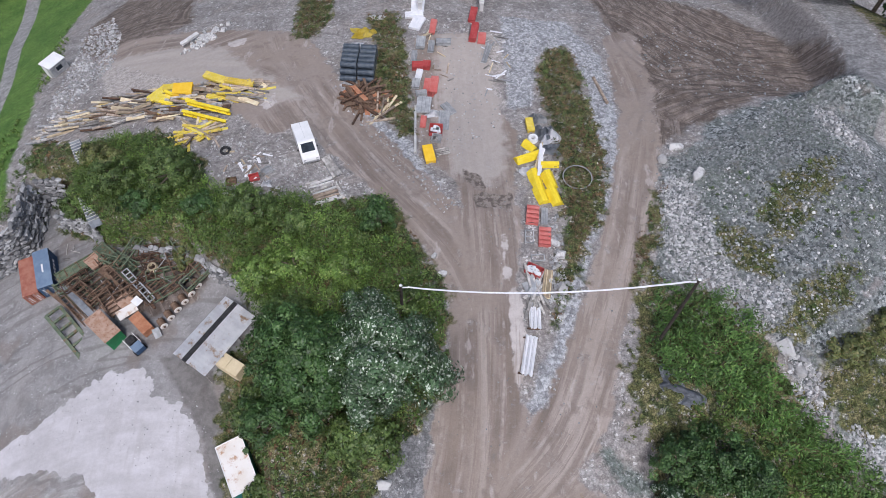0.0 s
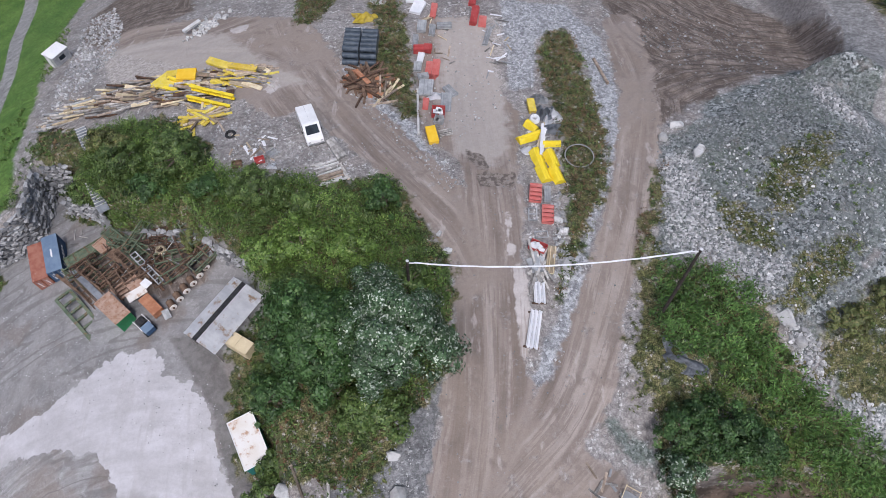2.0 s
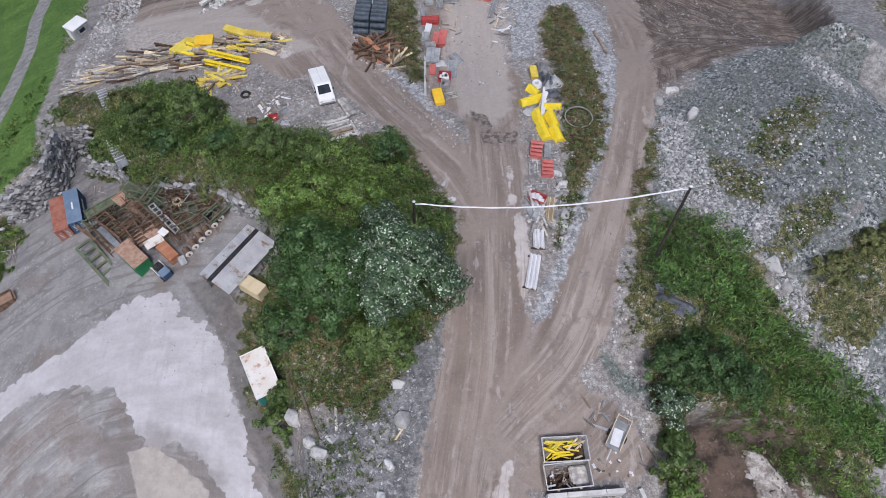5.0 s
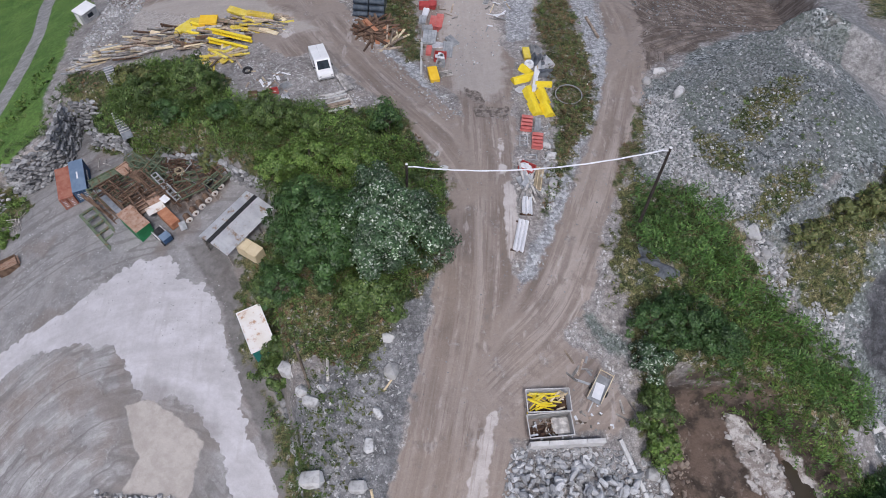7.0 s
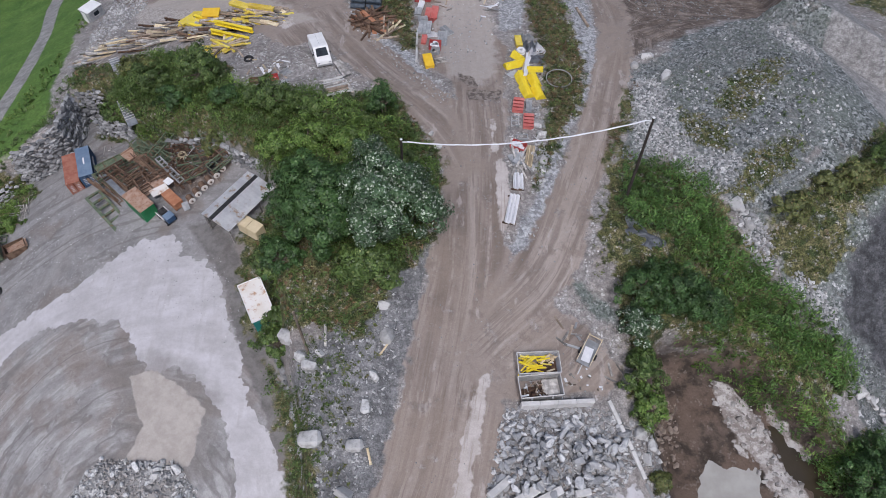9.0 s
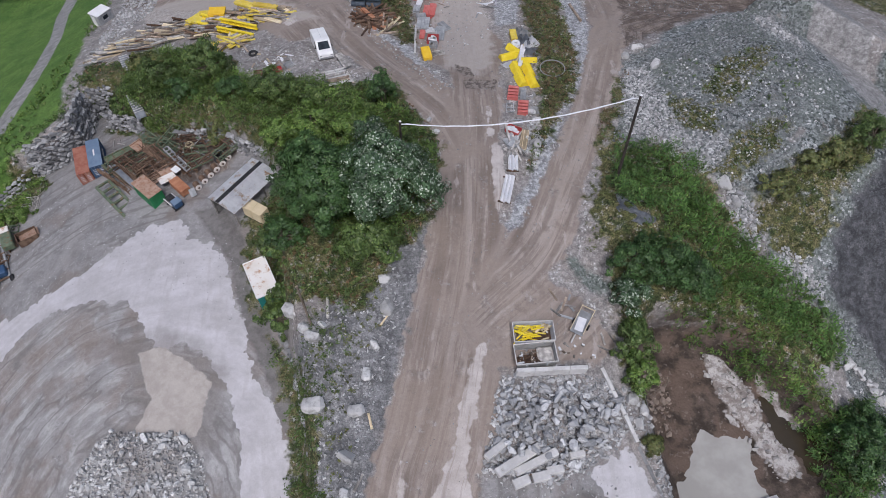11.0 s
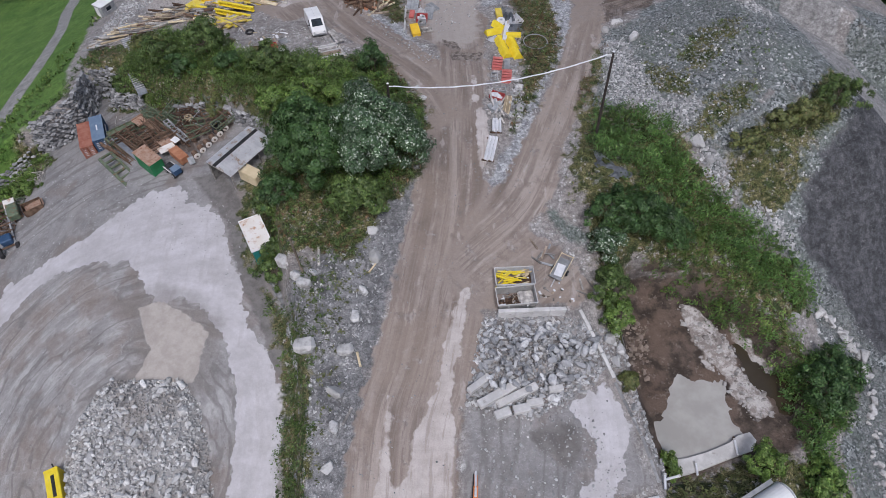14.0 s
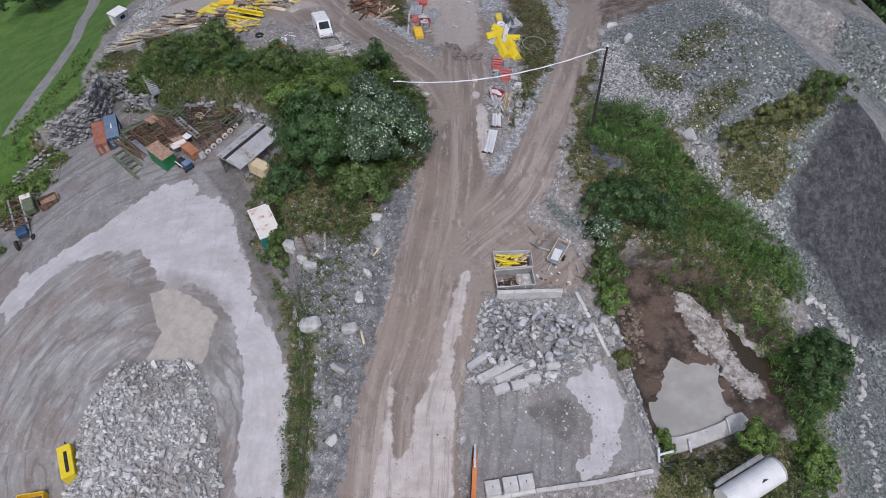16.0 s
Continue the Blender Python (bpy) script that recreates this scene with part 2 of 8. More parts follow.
    road = zone("road", 0.2, 0.8)
    col = n.mix(road, col, mud)
    # the sheen on wet mud, painted as a paler brown
    col = n.mix(n.calc("MULTIPLY", zone("pale_sheen", 0.6, 1.2), 0.75), col, n.mix(mid, (0.39, 0.352, 0.322), (0.475, 0.435, 0.402)))
    col = n.mix(zone("crack", 0.12, 0.4), col, n.mix(n.span(n.noise(2.2, 5), 0.4, 0.6), (0.12, 0.10, 0.088), (0.26, 0.225, 0.20)))
    pale = n.mix(n.span(n.noise(0.8, 5), 0.3, 0.7), (0.42, 0.375, 0.35), (0.53, 0.49, 0.47))
    pale = n.mix(n.calc("MULTIPLY", n.span(ruts, 0.52, 0.6), 0.55), pale, (0.29, 0.245, 0.215))
    chalk = zone("pale", 0.1, 0.5)
    col = n.mix(chalk, col, pale)
    # grass and weeds
    weed = n.mix(n.span(mid, 0.38, 0.62), (0.035, 0.05, 0.018), (0.10, 0.10, 0.04))
    weed = n.mix(n.span(n.noise(0.6, 5, 0.7), 0.48, 0.6), weed, (0.13, 0.12, 0.06))
    weed = n.mix(n.span(n.noise(1.1, 5, 0.7), 0.56, 0.64), weed, n.mix(fine, (0.11, 0.088, 0.055), (0.185, 0.145, 0.09)))
    weed = n.mix(n.calc("MULTIPLY", n.span(n.noise(0.75, 5, 0.7), 0.57, 0.64), 0.5), weed, pebble)
    weed = n.mix(n.calc("MULTIPLY", grit, 0.5), weed, (0.40, 0.39, 0.38))
    weed = n.mix(0.6, weed, n.mix(n.span(fine, 0.35, 0.65), (0.1, 0.1, 0.1), (0.9, 0.9, 0.9)), "OVERLAY")
    col = n.mix(zone("green", 0.35, 1.5), col, weed)
    lawn = n.mix(n.span(n.noise(0.25, 5), 0.3, 0.7), (0.065, 0.135, 0.027), (0.112, 0.195, 0.043))
    lawn = n.mix(0.4, lawn, n.mix(fine, (0.2, 0.2, 0.2), (0.8, 0.8, 0.8)), "OVERLAY")
    col = n.mix(zone("meadow", 0.4, 0.6), col, lawn)
    bank = n.mix(n.span(n.noise(0.6, 5), 0.35, 0.65), (0.045, 0.035, 0.028), (0.13, 0.10, 0.082))
    bank = n.mix(n.calc("MULTIPLY", n.span(n.noise(0.3, 4), 0.46, 0.62), 0.7), bank, (0.14, 0.10, 0.077))
    bank = n.mix(n.calc("MULTIPLY", grit, 0.3), bank, (0.30, 0.26, 0.23))
    shore = zone("bank", 0.5, 0.7)
    col = n.mix(shore, col, bank)
    crust = n.mix(n.span(n.noise(1.3, 6, 0.75), 0.4, 0.6), (0.24, 0.21, 0.19), (0.50, 0.475, 0.455))
    col = n.mix(zone("crust", 0.12, 0.55), col, crust)
    path = n.mix(n.span(mid, 0.35, 0.65), (0.215, 0.21, 0.206), (0.315, 0.308, 0.304))
    path = n.mix(n.calc("MULTIPLY", n.span(n.noise(0.4, 5, 0.7), 0.5, 0.62), 0.12), path, crushed)
    col = n.mix(zone("lane", 0.15, 0.12), col, path)
    damp = n.span(n.calc("ADD", n.attr("puddle"), edge), -2.6, -0.4)
    col = n.mix(n.calc("MULTIPLY", damp, 0.55), col, (0.20, 0.182, 0.168))
    pool = zone("puddle", 0.12, 0.35)
    col = n.mix(pool, col, n.mix(n.span(mid, 0.35, 0.65), (0.38, 0.345, 0.312), (0.45, 0.412, 0.376)))
    clean = n.calc("SUBTRACT", 0.7, n.calc("MAXIMUM", n.calc("MULTIPLY", n.calc("MAXIMUM", pool, wet), 0.6), n.calc("MULTIPLY", n.calc("MAXIMUM", n.calc("MAXIMUM", road, n.calc("MAXIMUM", chalk, n.calc("MAXIMUM", shore, n.calc("MULTIPLY", dug, 0.8)))), n.calc("MULTIPLY", turf, 0.9)), 0.6)))
    col = n.mix(clean, col, n.mix(n.span(fine, 0.32, 0.68), (0.3, 0.3, 0.3), (0.7, 0.7, 0.7)), "OVERLAY")
    col = n.mix(n.calc("MULTIPLY", clean, 1.1), col, n.mix(n.span(n.noise(2.4, 4, 0.7), 0.4, 0.6), (0.36, 0.36, 0.36), (0.64, 0.64, 0.64)), "OVERLAY")
    rough = n.calc("SUBTRACT", 0.92, n.calc("MULTIPLY", pool, 0.72))
    rough = n.calc("SUBTRACT", rough, n.calc("MULTIPLY", wet, 0.35))
    relief = n.calc("ADD", n.calc("MULTIPLY", fine, 0.6), n.calc("MULTIPLY", ruts, n.calc("MULTIPLY", road, 0.7)))
    relief = n.calc("ADD", relief, n.calc("MULTIPLY", n.calc("MULTIPLY", n.calc("SUBTRACT", 0.5, stones), 0.5), n.calc("SUBTRACT", 1.0, n.calc("MAXIMUM", road, n.calc("MULTIPLY", turf, 0.8)))))
    flat = n.calc("SUBTRACT", 1.0, n.calc("MAXIMUM", pool, n.calc("MULTIPLY", wet, 0.8)))
    n.bump(n.calc("MULTIPLY", relief, flat), 0.6, 0.12)
    return n.done(col, rough, 0, 0.3)


# ---- ground ----
def bump(x, y, cx, cy, rx, ry, h, turn=0.0):
    """A smooth rise of height h round (cx, cy)."""
    c, s = np.cos(np.radians(turn)), np.sin(np.radians(turn))
    u, v = (c * (x - cx) + s * (y - cy)) / rx, (-s * (x - cx) + c * (y - cy)) / ry
    return h * np.exp(-(u * u + v * v))


def smooth(d, width):
    """0 to 1 over a width round d = 0."""
    t = np.clip(0.5 + d / width, 0, 1)
    return t * t * (3 - 2 * t)


def signed(x, y, poly):
    """Metres inside (plus) or outside (minus) a polygon of the plan."""
    x, y = np.asarray(x, float), np.asarray(y, float)
    best, odd = np.full(x.shape, 1e9), np.zeros(x.shape, bool)
    for (ax, ay), (bx, by) in zip(poly, poly[1:] + poly[:1]):
        dx, dy = bx - ax, by - ay
        t = np.clip(((x - ax) * dx + (y - ay) * dy) / (dx * dx + dy * dy + 1e-9), 0, 1)
        best = np.minimum(best, (x - ax - t * dx) ** 2 + (y - ay - t * dy) ** 2)
        if ay != by:
            odd ^= ((ay > y) != (by > y)) & (x < (bx - ax) * (y - ay) / (by - ay) + ax)
    return np.where(odd, 1, -1) * np.sqrt(best)


YARD = [(-8.5, -45), (-9.2, -8), (-9.8, -2), (-12.3, 6), (-14, 13), (-14, 20), (-17.5, 26.5), (-24, 31), (-34, 34.6), (-36.8, 36.5), (-39.1, 37.8), (-39.1, 42), (-45.2, 42.3), (-44.4, 37), (-44.1, 34.9), (-45.2, 34), (-47.1, 32.9), (-49.4, 33.1), (-52.8, 30.2), (-58, 25), (-80, 10), (-80, -45)]
CLIFF = [(37, 45), (41.5, 46.5), (44.5, 52), (46, 60), (47.5, 90), (90, 90), (90, 20), (60, 20), (48, 36)]
POND = [(17.9, 4.5), (19.5, 7.0), (23, 7.2), (27.5, 6.6), (30.5, 3.8), (33, 1), (35.5, -3), (34.5, -6.5), (31, -9.2), (27, -11.2), (22.5, -12.4), (20.3, -12), (19.6, -8.5), (18.6, -3)]

BASIN = [(23.6, -1.0), (24.8, -2.2), (26.4, -3.4), (27.3, -5.6), (27.6, -6.9), (25.3, -8.3), (23.2, -9.1), (21.5, -9.2), (21.3, -7.4), (21.8, -5.3), (22.8, -3.2)]
CHANNEL = [(29.1, 2.0), (29.3, 0.8), (30.0, -1.5), (30.6, -3.1), (31.8, -3.9), (31.6, -5.2), (32.6, -5.5), (33.7, -3.6), (33.8, -1.7), (32.4, -1.2), (31.4, -0.1), (30.1, 1.7)]


def height(x, y):
    """The ground's height over the plan."""
    x, y = np.asarray(x, float), np.asarray(y, float)
    q = 0.0045 * x * x + 0.0035 * (y - 25) ** 2
    z = 1.0 - 40 * np.tanh(q / 40)
    z = z - 4.0 * smooth(signed(x, y, YARD), 2.2)
    z = z + bump(x, y, 38, 31, 13, 17, 8.5, 10) + bump(x, y, 46, 17, 9, 9, 4.0) + bump(x, y, 29, 21, 7, 6, 1.6)
    z = z + bump(x, y, 38, 45, 7, 6, 2.2, -20) + bump(x, y, 57, 50, 12, 35, 8.5) + 4.0 * smooth(signed(x, y, CLIFF), 2.6) + bump(x, y, 18, 15, 5, 4, 1.8) - bump(x, y, 0, 47, 13, 12, 2.3)
    z = z - bump(x, y, 38, 2, 6, 7, 1.5)
    d = signed(x, y, BASIN)
    cut = smooth(signed(x, y, CHANNEL), 0.9)
    floor = -8.68 - 0.35 * np.clip(d, 0, 1.2) + 0.09 * np.maximum(-d, 0) + 0.06 * np.maximum(y + 2, 0)
    floor = floor * (1 - cut) - 8.6 * cut
    pit = smooth(signed(x, y, POND), 3.0)
    return z * (1 - pit) + np.minimum(z - 0.5, floor) * pit

# outlines of the ground's surfaces, in metres of the plan
ROAD_NEAR = [(-5.5, -15.5), (-4.9, -10.6), (-4.0, -6.2), (-2.7, -1.4), (-1.9, 3.4), (-1.1, 7.5), (-0.4, 12.0), (0.2, 15.6), (0.7, 18.7), (0.5, 22.0), (-0.2, 25.3), (1.0, 29.0), (2.0, 31.5), (1.9, 35.4), (-0.3, 37.7), (-1.7, 38.6), (-2.3, 43.1), (-2.8, 57.3), (-2.2, 59.6), (5.3, 59.6), (6.1, 49.0), (6.5, 45.9), (8.0, 42.7), (7.0, 34.6), (7.3, 28.8), (6.5, 24.5), (5.9, 19.0), (6.2, 16.1), (6.6, 12.6), (8.0, 9.5), (9.0, 9.0), (12.0, 7.9), (13.4, 6.2), (15.3, 3.5), (14.0, 1.7), (7.0, 1.0), (5.8, 0.7), (5.4, -3.3), (3.7, -7.5), (3.5, -15.5)]
ROAD_LEFT = [(2.0, 24.0), (-0.2, 25.3), (-1.3, 27.7), (-3.9, 30.1), (-5.6, 33.4), (-8.6, 37.5), (-11.1, 39.7), (-13.8, 43.5), (-17.2, 42.2), (-21.6, 46.2), (-25.4, 51.3), (-45.4, 63.9), (-42.9, 68.9), (-30.6, 65.5), (-16.0, 60.4), (-12.6, 54.4), (-8.8, 46.7), (-5.5, 42.4), (-2.5, 38.1), (-0.3, 35.0), (1.6, 32.6), (2.4, 31.0)]
ROAD_RIGHT = [(5.6, 8.0), (6.6, 12.6), (8.3, 14.2), (9.7, 17.6), (11.3, 21.3), (13.1, 25.9), (15.2, 31.7), (17.1, 38.6), (18.6, 45.1), (19.2, 53.0), (19.5, 59.8), (21.0, 61.7), (24.2, 62.8), (23.0, 48.4), (21.0, 38.3), (19.2, 30.9), (16.9, 24.2), (14.8, 20.3), (13.6, 16.0), (12.6, 12.4), (10.8, 9.9), (9.0, 7.0)]
SLURRY = [(-44.3, 4.7), (-46.2, 7.1), (-44.6, 10.5), (-40.7, 12.1), (-37.6, 13.9), (-34.5, 15.5), (-31.7, 18.0), (-28.6, 19.3), (-25.5, 19.2), (-24.5, 16.8), (-22.0, 15.9), (-20.1, 14.1), (-18.9, 10.4), (-16.8, 6.3), (-16.1, 3.8), (-13.6, -0.4), (-11.3, -4.2), (-10.8, -5.7), (-11.2, -8.9), (-10.9, -14.3), (-15.0, -14.2), (-15.3, -6.9), (-15.9, -2.9), (-17.6, 1.0), (-19.0, 2.6), (-19.9, 4.1), (-22.5, 5.3), (-25.6, 5.4), (-27.6, 8.3), (-29.8, 10.4), (-33.8, 11.2), (-37.9, 10.7), (-41.4, 8.4), (-42.8, 6.3)]
PUDDLE = [(-27.0, 5.0), (-24.9, 5.4), (-21.6, 3.7), (-19.2, 1.7), (-19.6, -0.5), (-19.7, -2.6), (-21.3, -3.0), (-23.7, -2.2), (-25.5, -2.0), (-24.7, 0.6), (-25.7, 2.5)]
PADWET = [(12.3, -6.8), (15.3, -4.8), (16.6, -6.6), (17.1, -8.3), (16.5, -11.0), (15.4, -13.1), (13.1, -14.0), (12.5, -13.2), (14.2, -11.5), (14.2, -9.4), (13.2, -7.7)]
PALE = [(-2.0, -6.2), (-2.3, -9.7), (-3.0, -15.5), (3.0, -15.5), (3.2, -10.6), (3.0, -6.2), (3.8, -2.4), (4.6, 2.9), (3.8, 2.3), (2.6, -1.4), (1.9, -5.3), (0.3, -8.9), (-0.5, -12.2), (-1.3, -13.1), (-1.9, -10.6), (-1.5, -8.0)]
MEADOW = [(-300, 20), (-300, 400), (-60, 400), (-60.2, 93.5), (-59.8, 86.9), (-58.9, 78.6), (-57.5, 71.1), (-54.3, 61.7), (-52.0, 56.0), (-50.8, 50.6), (-49.6, 45), (-47.6, 41), (-46.4, 36.5), (-48.5, 34.2), (-51.6, 32.5), (-52.8, 28.2), (-75, 15)]
DARK = [(20.0, 70.8), (21.2, 59.0), (19.5, 53.8), (18.5, 45.6), (20.3, 38.7), (22.4, 40.0), (24.7, 42.4), (27.0, 43.4), (32.9, 46.5), (34.8, 45.6), (44.4, 54.1), (45.0, 52.5), (46.0, 55.7), (46.7, 60.4), (45.8, 63.9), (45.3, 67.9), (43.4, 69.7), (40, 76), (23, 76)]
DARKL = [(-44.8, 64.3), (-40.1, 63.3), (-38.4, 65.4), (-33.0, 69.1), (-35.4, 77.9), (-50.3, 87.5), (-54.0, 79.4), (-51.9, 71.2)]
GREEN_MID = [(-47.3, 48.8), (-38.4, 45.5), (-29.7, 45.1), (-23.4, 39.3), (-21.8, 35.3), (-16.3, 34.6), (-10.2, 32.5), (-8.0, 33.3), (-4.6, 33.3), (-1.1, 26.9), (0.8, 23.5), (0.6, 15.9), (-1.7, 12.2), (-3.4, 10.2), (-5.0, 6.5), (-5.8, 5.6), (-7.2, 6.1), (-9.5, 6.6), (-11.3, 6.6), (-14.1, 7.2), (-16.2, 8.3), (-17.9, 12.5), (-18.0, 15.8), (-18.9, 18.2), (-16.8, 21.7), (-14.4, 22.6), (-20.4, 28.4), (-27.1, 31.8), (-33.1, 32.6), (-40.9, 36.2), (-41.8, 39.2), (-46.8, 45.1)]
GREEN_LOW = [(-14.4, 5.4), (-13.2, 4.7), (-9.4, -1.0), (-8.3, -4.2), (-7.7, -7.9), (-8.0, -12.2), (-7.9, -15.4), (-10.6, -14.3), (-11.3, -6.1), (-11.4, -3.1), (-13.0, 1.2)]
GREEN_ISLE = [(11.9, 56.3), (14.6, 57.1), (15.8, 52.1), (15.9, 45.2), (16.1, 39.1), (15.4, 33.3), (14.2, 30.1), (12.8, 27.7), (11.7, 24.3), (10.2, 21.7), (9.4, 20.2), (10.0, 24.3), (11.1, 30.0), (11.2, 36.9), (11.6, 42.7), (10.7, 48.3), (10.9, 53.2)]
GREEN_PIPE = [(-8.7, 63.4), (-5.3, 64.5), (-4.1, 59.5), (-3.2, 50.7), (-2.4, 42.3), (-3.8, 42.3), (-5.1, 45.0), (-6.6, 45.8), (-8.2, 47.5), (-7.2, 51.4), (-7.3, 57.3)]
GREEN_TOP = [(-18.2, 70.0), (-13.5, 68.7), (-13.1, 62.5), (-15.4, 58.9), (-17.1, 59.2)]
GREEN_RIGHT = [(16.1, 23.7), (18.5, 25.7), (19.2, 23.7), (23.4, 22.9), (25.8, 20.5), (26.0, 18.1), (27.8, 15.8), (30.0, 11.9), (32.3, 9.4), (36.6, 6.4), (37.0, 3.9), (33.7, 2.6), (35.3, -0.7), (33.4, -1.6), (30.4, -1.5), (29.3, 3.0), (25.5, 6.6), (19.9, 7.6), (19.3, 3.7), (17.5, -1.4), (16.1, -0.8), (15.8, 4.6), (15.8, 9.0), (15.3, 13.0), (14.0, 16.0), (15.9, 19.2)]
GREEN_EDGE = [(34.1, -0.3), (39.4, 1.1), (39.8, -2.7), (37.2, -6.3), (34.5, -7.6), (35.3, -10.3), (33.6, -14.1), (31.0, -14.3), (32.4, -7.7), (32.3, -4.2)]
GREEN_SLOPE = [(33.0, 19.7), (35.6, 20.8), (37.4, 22.2), (39.7, 24.5), (42.3, 27.2), (45.5, 29), (44.5, 25.2), (40.6, 20.2), (37.8, 17.6), (35.0, 16.6), (32.4, 17.4)]
GREEN_MOUND = [(27.2, 30.8), (29.6, 33.1), (32.3, 34.9), (36.0, 36.1), (33.9, 32.4), (31.3, 29.6), (29.3, 27.5), (27.7, 26.7), (27.7, 28.6)]
GREEN_TRACK = [(19.7, 33.9), (20.7, 34.6), (20.0, 30.7), (18.8, 27.8), (17.2, 24.4), (16.1, 23.7), (17.2, 27.8)]
ROADR = [(50, 76), (48, 63), (46.8, 57), (45, 52), (42.4, 46), (41.6, 40), (42.2, 33), (43.8, 25), (47, 19), (52, 10), (58, 2), (64, 2), (58, 12), (53, 20), (49.5, 28), (47.3, 36), (46.6, 43), (48.5, 50), (50.6, 57), (52, 63), (54, 76)]
STREAM = [(25.7, 6.0), (28.4, 3.8), (31.3, -0.7), (33.7, -2.6), (32.4, -5.4), (29.9, -7.0), (28.9, -5.4), (26.9, -0.8), (25.1, 3.3)]
SLOPE_DARK = [(41.0, 19.0), (39.1, 17.4), (36.6, 13.5), (36.3, 9.2), (38.6, 7.5), (42.7, 0.8), (44, 1), (50, 2), (56, 10), (52, 18), (47, 24), (44, 24)]
PATHL = [(-80, 118), (-74.5, 101), (-71.3, 92), (-67.9, 80.5), (-62, 67.5), (-58.7, 57.4), (-57.2, 51), (-56.3, 44), (-55.4, 35), (-58.6, 35), (-59.6, 44), (-60.5, 51.6), (-62, 58.4), (-65.2, 68.6), (-71.2, 81.5), (-74.6, 93), (-78, 102), (-84, 119)]
GRAVEL_TIP = [(12.2, 10.7), (14.2, 9.6), (15.4, 9.0), (15.4, 7.2), (14.1, 8.1), (12.5, 8.9)]
STRIP = [(5.5, 29.0), (5.9, 28.8), (5.8, 27.2), (5.4, 25.8), (6.1, 25.3), (5.9, 24.2), (5.5, 24.4), (5.2, 25.8), (5.5, 27.2)]
STRIP2 = [(5.6, 23.5), (6.3, 23.8), (6.8, 22.1), (6.8, 19.2), (6.2, 15.2), (5.9, 14.5), (5.8, 17.4), (5.7, 21.1)]
GRAVEL_BANK = [(30, 20), (37, 24), (44, 26), (50, 40), (62, 40), (62, -24), (36, -24), (36, -8), (40, -3), (38.5, 1), (36.5, 4), (37, 6.5), (33, 9.5), (30.5, 12.5)]
GRAVEL_MOUND = [(20.4, 36.6), (22.9, 38.6), (28.6, 40.9), (35.8, 46.0), (37.4, 44.7), (39.1, 43.2), (39.7, 38.4), (39.1, 34.3), (35.9, 26.7), (32.7, 20.4), (29.5, 17.3), (28.1, 14.2), (27.4, 17.3), (24.9, 20.9), (22.0, 25.3), (18.9, 23.4), (17.7, 24.5), (19.6, 30.0)]
GRAVEL_ISLE = [(7.4, 63.3), (15.4, 63.0), (18.3, 55.7), (18.6, 47.1), (17.6, 39.9), (15.6, 32.7), (13.3, 27.7), (11.8, 23.3), (10.5, 19.3), (9.0, 15.2), (6.9, 12.6), (6.2, 13.1), (7.3, 15.6), (9.3, 19.3), (10.5, 24.3), (12.4, 28.3), (14.6, 33.3), (15.2, 40.8), (16.1, 50.1), (14.7, 57.7), (11.1, 55.2), (9.7, 46.5), (7.3, 46.7), (7.3, 55.3)]
GRAVEL_LEFT = [(-11.5, 51.1), (-9.3, 46.5), (-5.4, 40.4), (-1.9, 35.4), (0.7, 31.8), (1.4, 32.5), (-0.9, 36.2), (-2.6, 41.4), (-5.0, 43.1), (-8.3, 48.5), (-9.8, 52.2)]
GREEN_BAND = [(26.9, 20.5), (28.7, 23.0), (30.2, 23.7), (32.5, 24.9), (33.8, 24.4), (32.7, 22.7), (31.8, 21.2), (29.7, 20.0), (28.2, 18.5), (26.3, 19.6)]
CRACK = [(3.2, 33.5), (4.3, 34.1), (5.6, 33.3), (6.6, 33.9), (6.9, 32.4), (5.7, 31.7), (4.3, 32.1), (3.2, 31.9)]
CRACK2 = [(2.3, 37.0), (3.9, 36.2), (4.3, 34.3), (3.5, 34.1), (2.5, 35.4)]
CRUST = [(25.0, 5.1), (26.1, 4.9), (27.8, 3.2), (28.9, 1.5), (29.1, -0.9), (30.0, -2.5), (31.2, -4.2), (31.2, -5.0), (29.8, -6.0), (29.0, -5.1), (28.2, -3.6), (27.6, -1.3), (26.6, 0.1), (25.8, 1.6), (25.0, 3.2)]
CRUST2 = [(29.3, 3.2), (30.5, 1.6), (31.4, -0.3), (32.3, -1.1), (32.0, -1.8), (30.6, -1.7), (30.1, 0.4), (29.4, 1.7)]
CRUST3 = [(25.3, 0.2), (26.3, 1.1), (27.2, -0.3), (28.0, -1.5), (27.8, -3.1), (26.8, -3.9), (26.6, -2.3), (25.7, -1.2)]
FACE = [(43.4, 69.7), (46.0, 73.7), (46.9, 72.7), (47.6, 70.8), (47.5, 66.2), (46.9, 60.9), (45.9, 64.1), (45.3, 68.2)]
WET_SHEEN = [(0.2, 59.5), (6.9, 59.6), (6.7, 45.8), (6.6, 36.9), (4.4, 34.6), (1.3, 37.0), (-0.4, 43.3)]
SCRAP = [(-36, 29.5), (-33, 32.5), (-27, 31.5), (-21.5, 28), (-22, 25.5), (-26, 24), (-31, 25.5), (-35, 26.5)]
WET_SHEEN2 = [(-45.2, 63.4), (-36.4, 63.2), (-26.0, 59.9), (-20.2, 52.9), (-14.3, 47.8), (-17.9, 47.0), (-24.0, 51.5), (-33.2, 53.4), (-39.5, 53.7)]
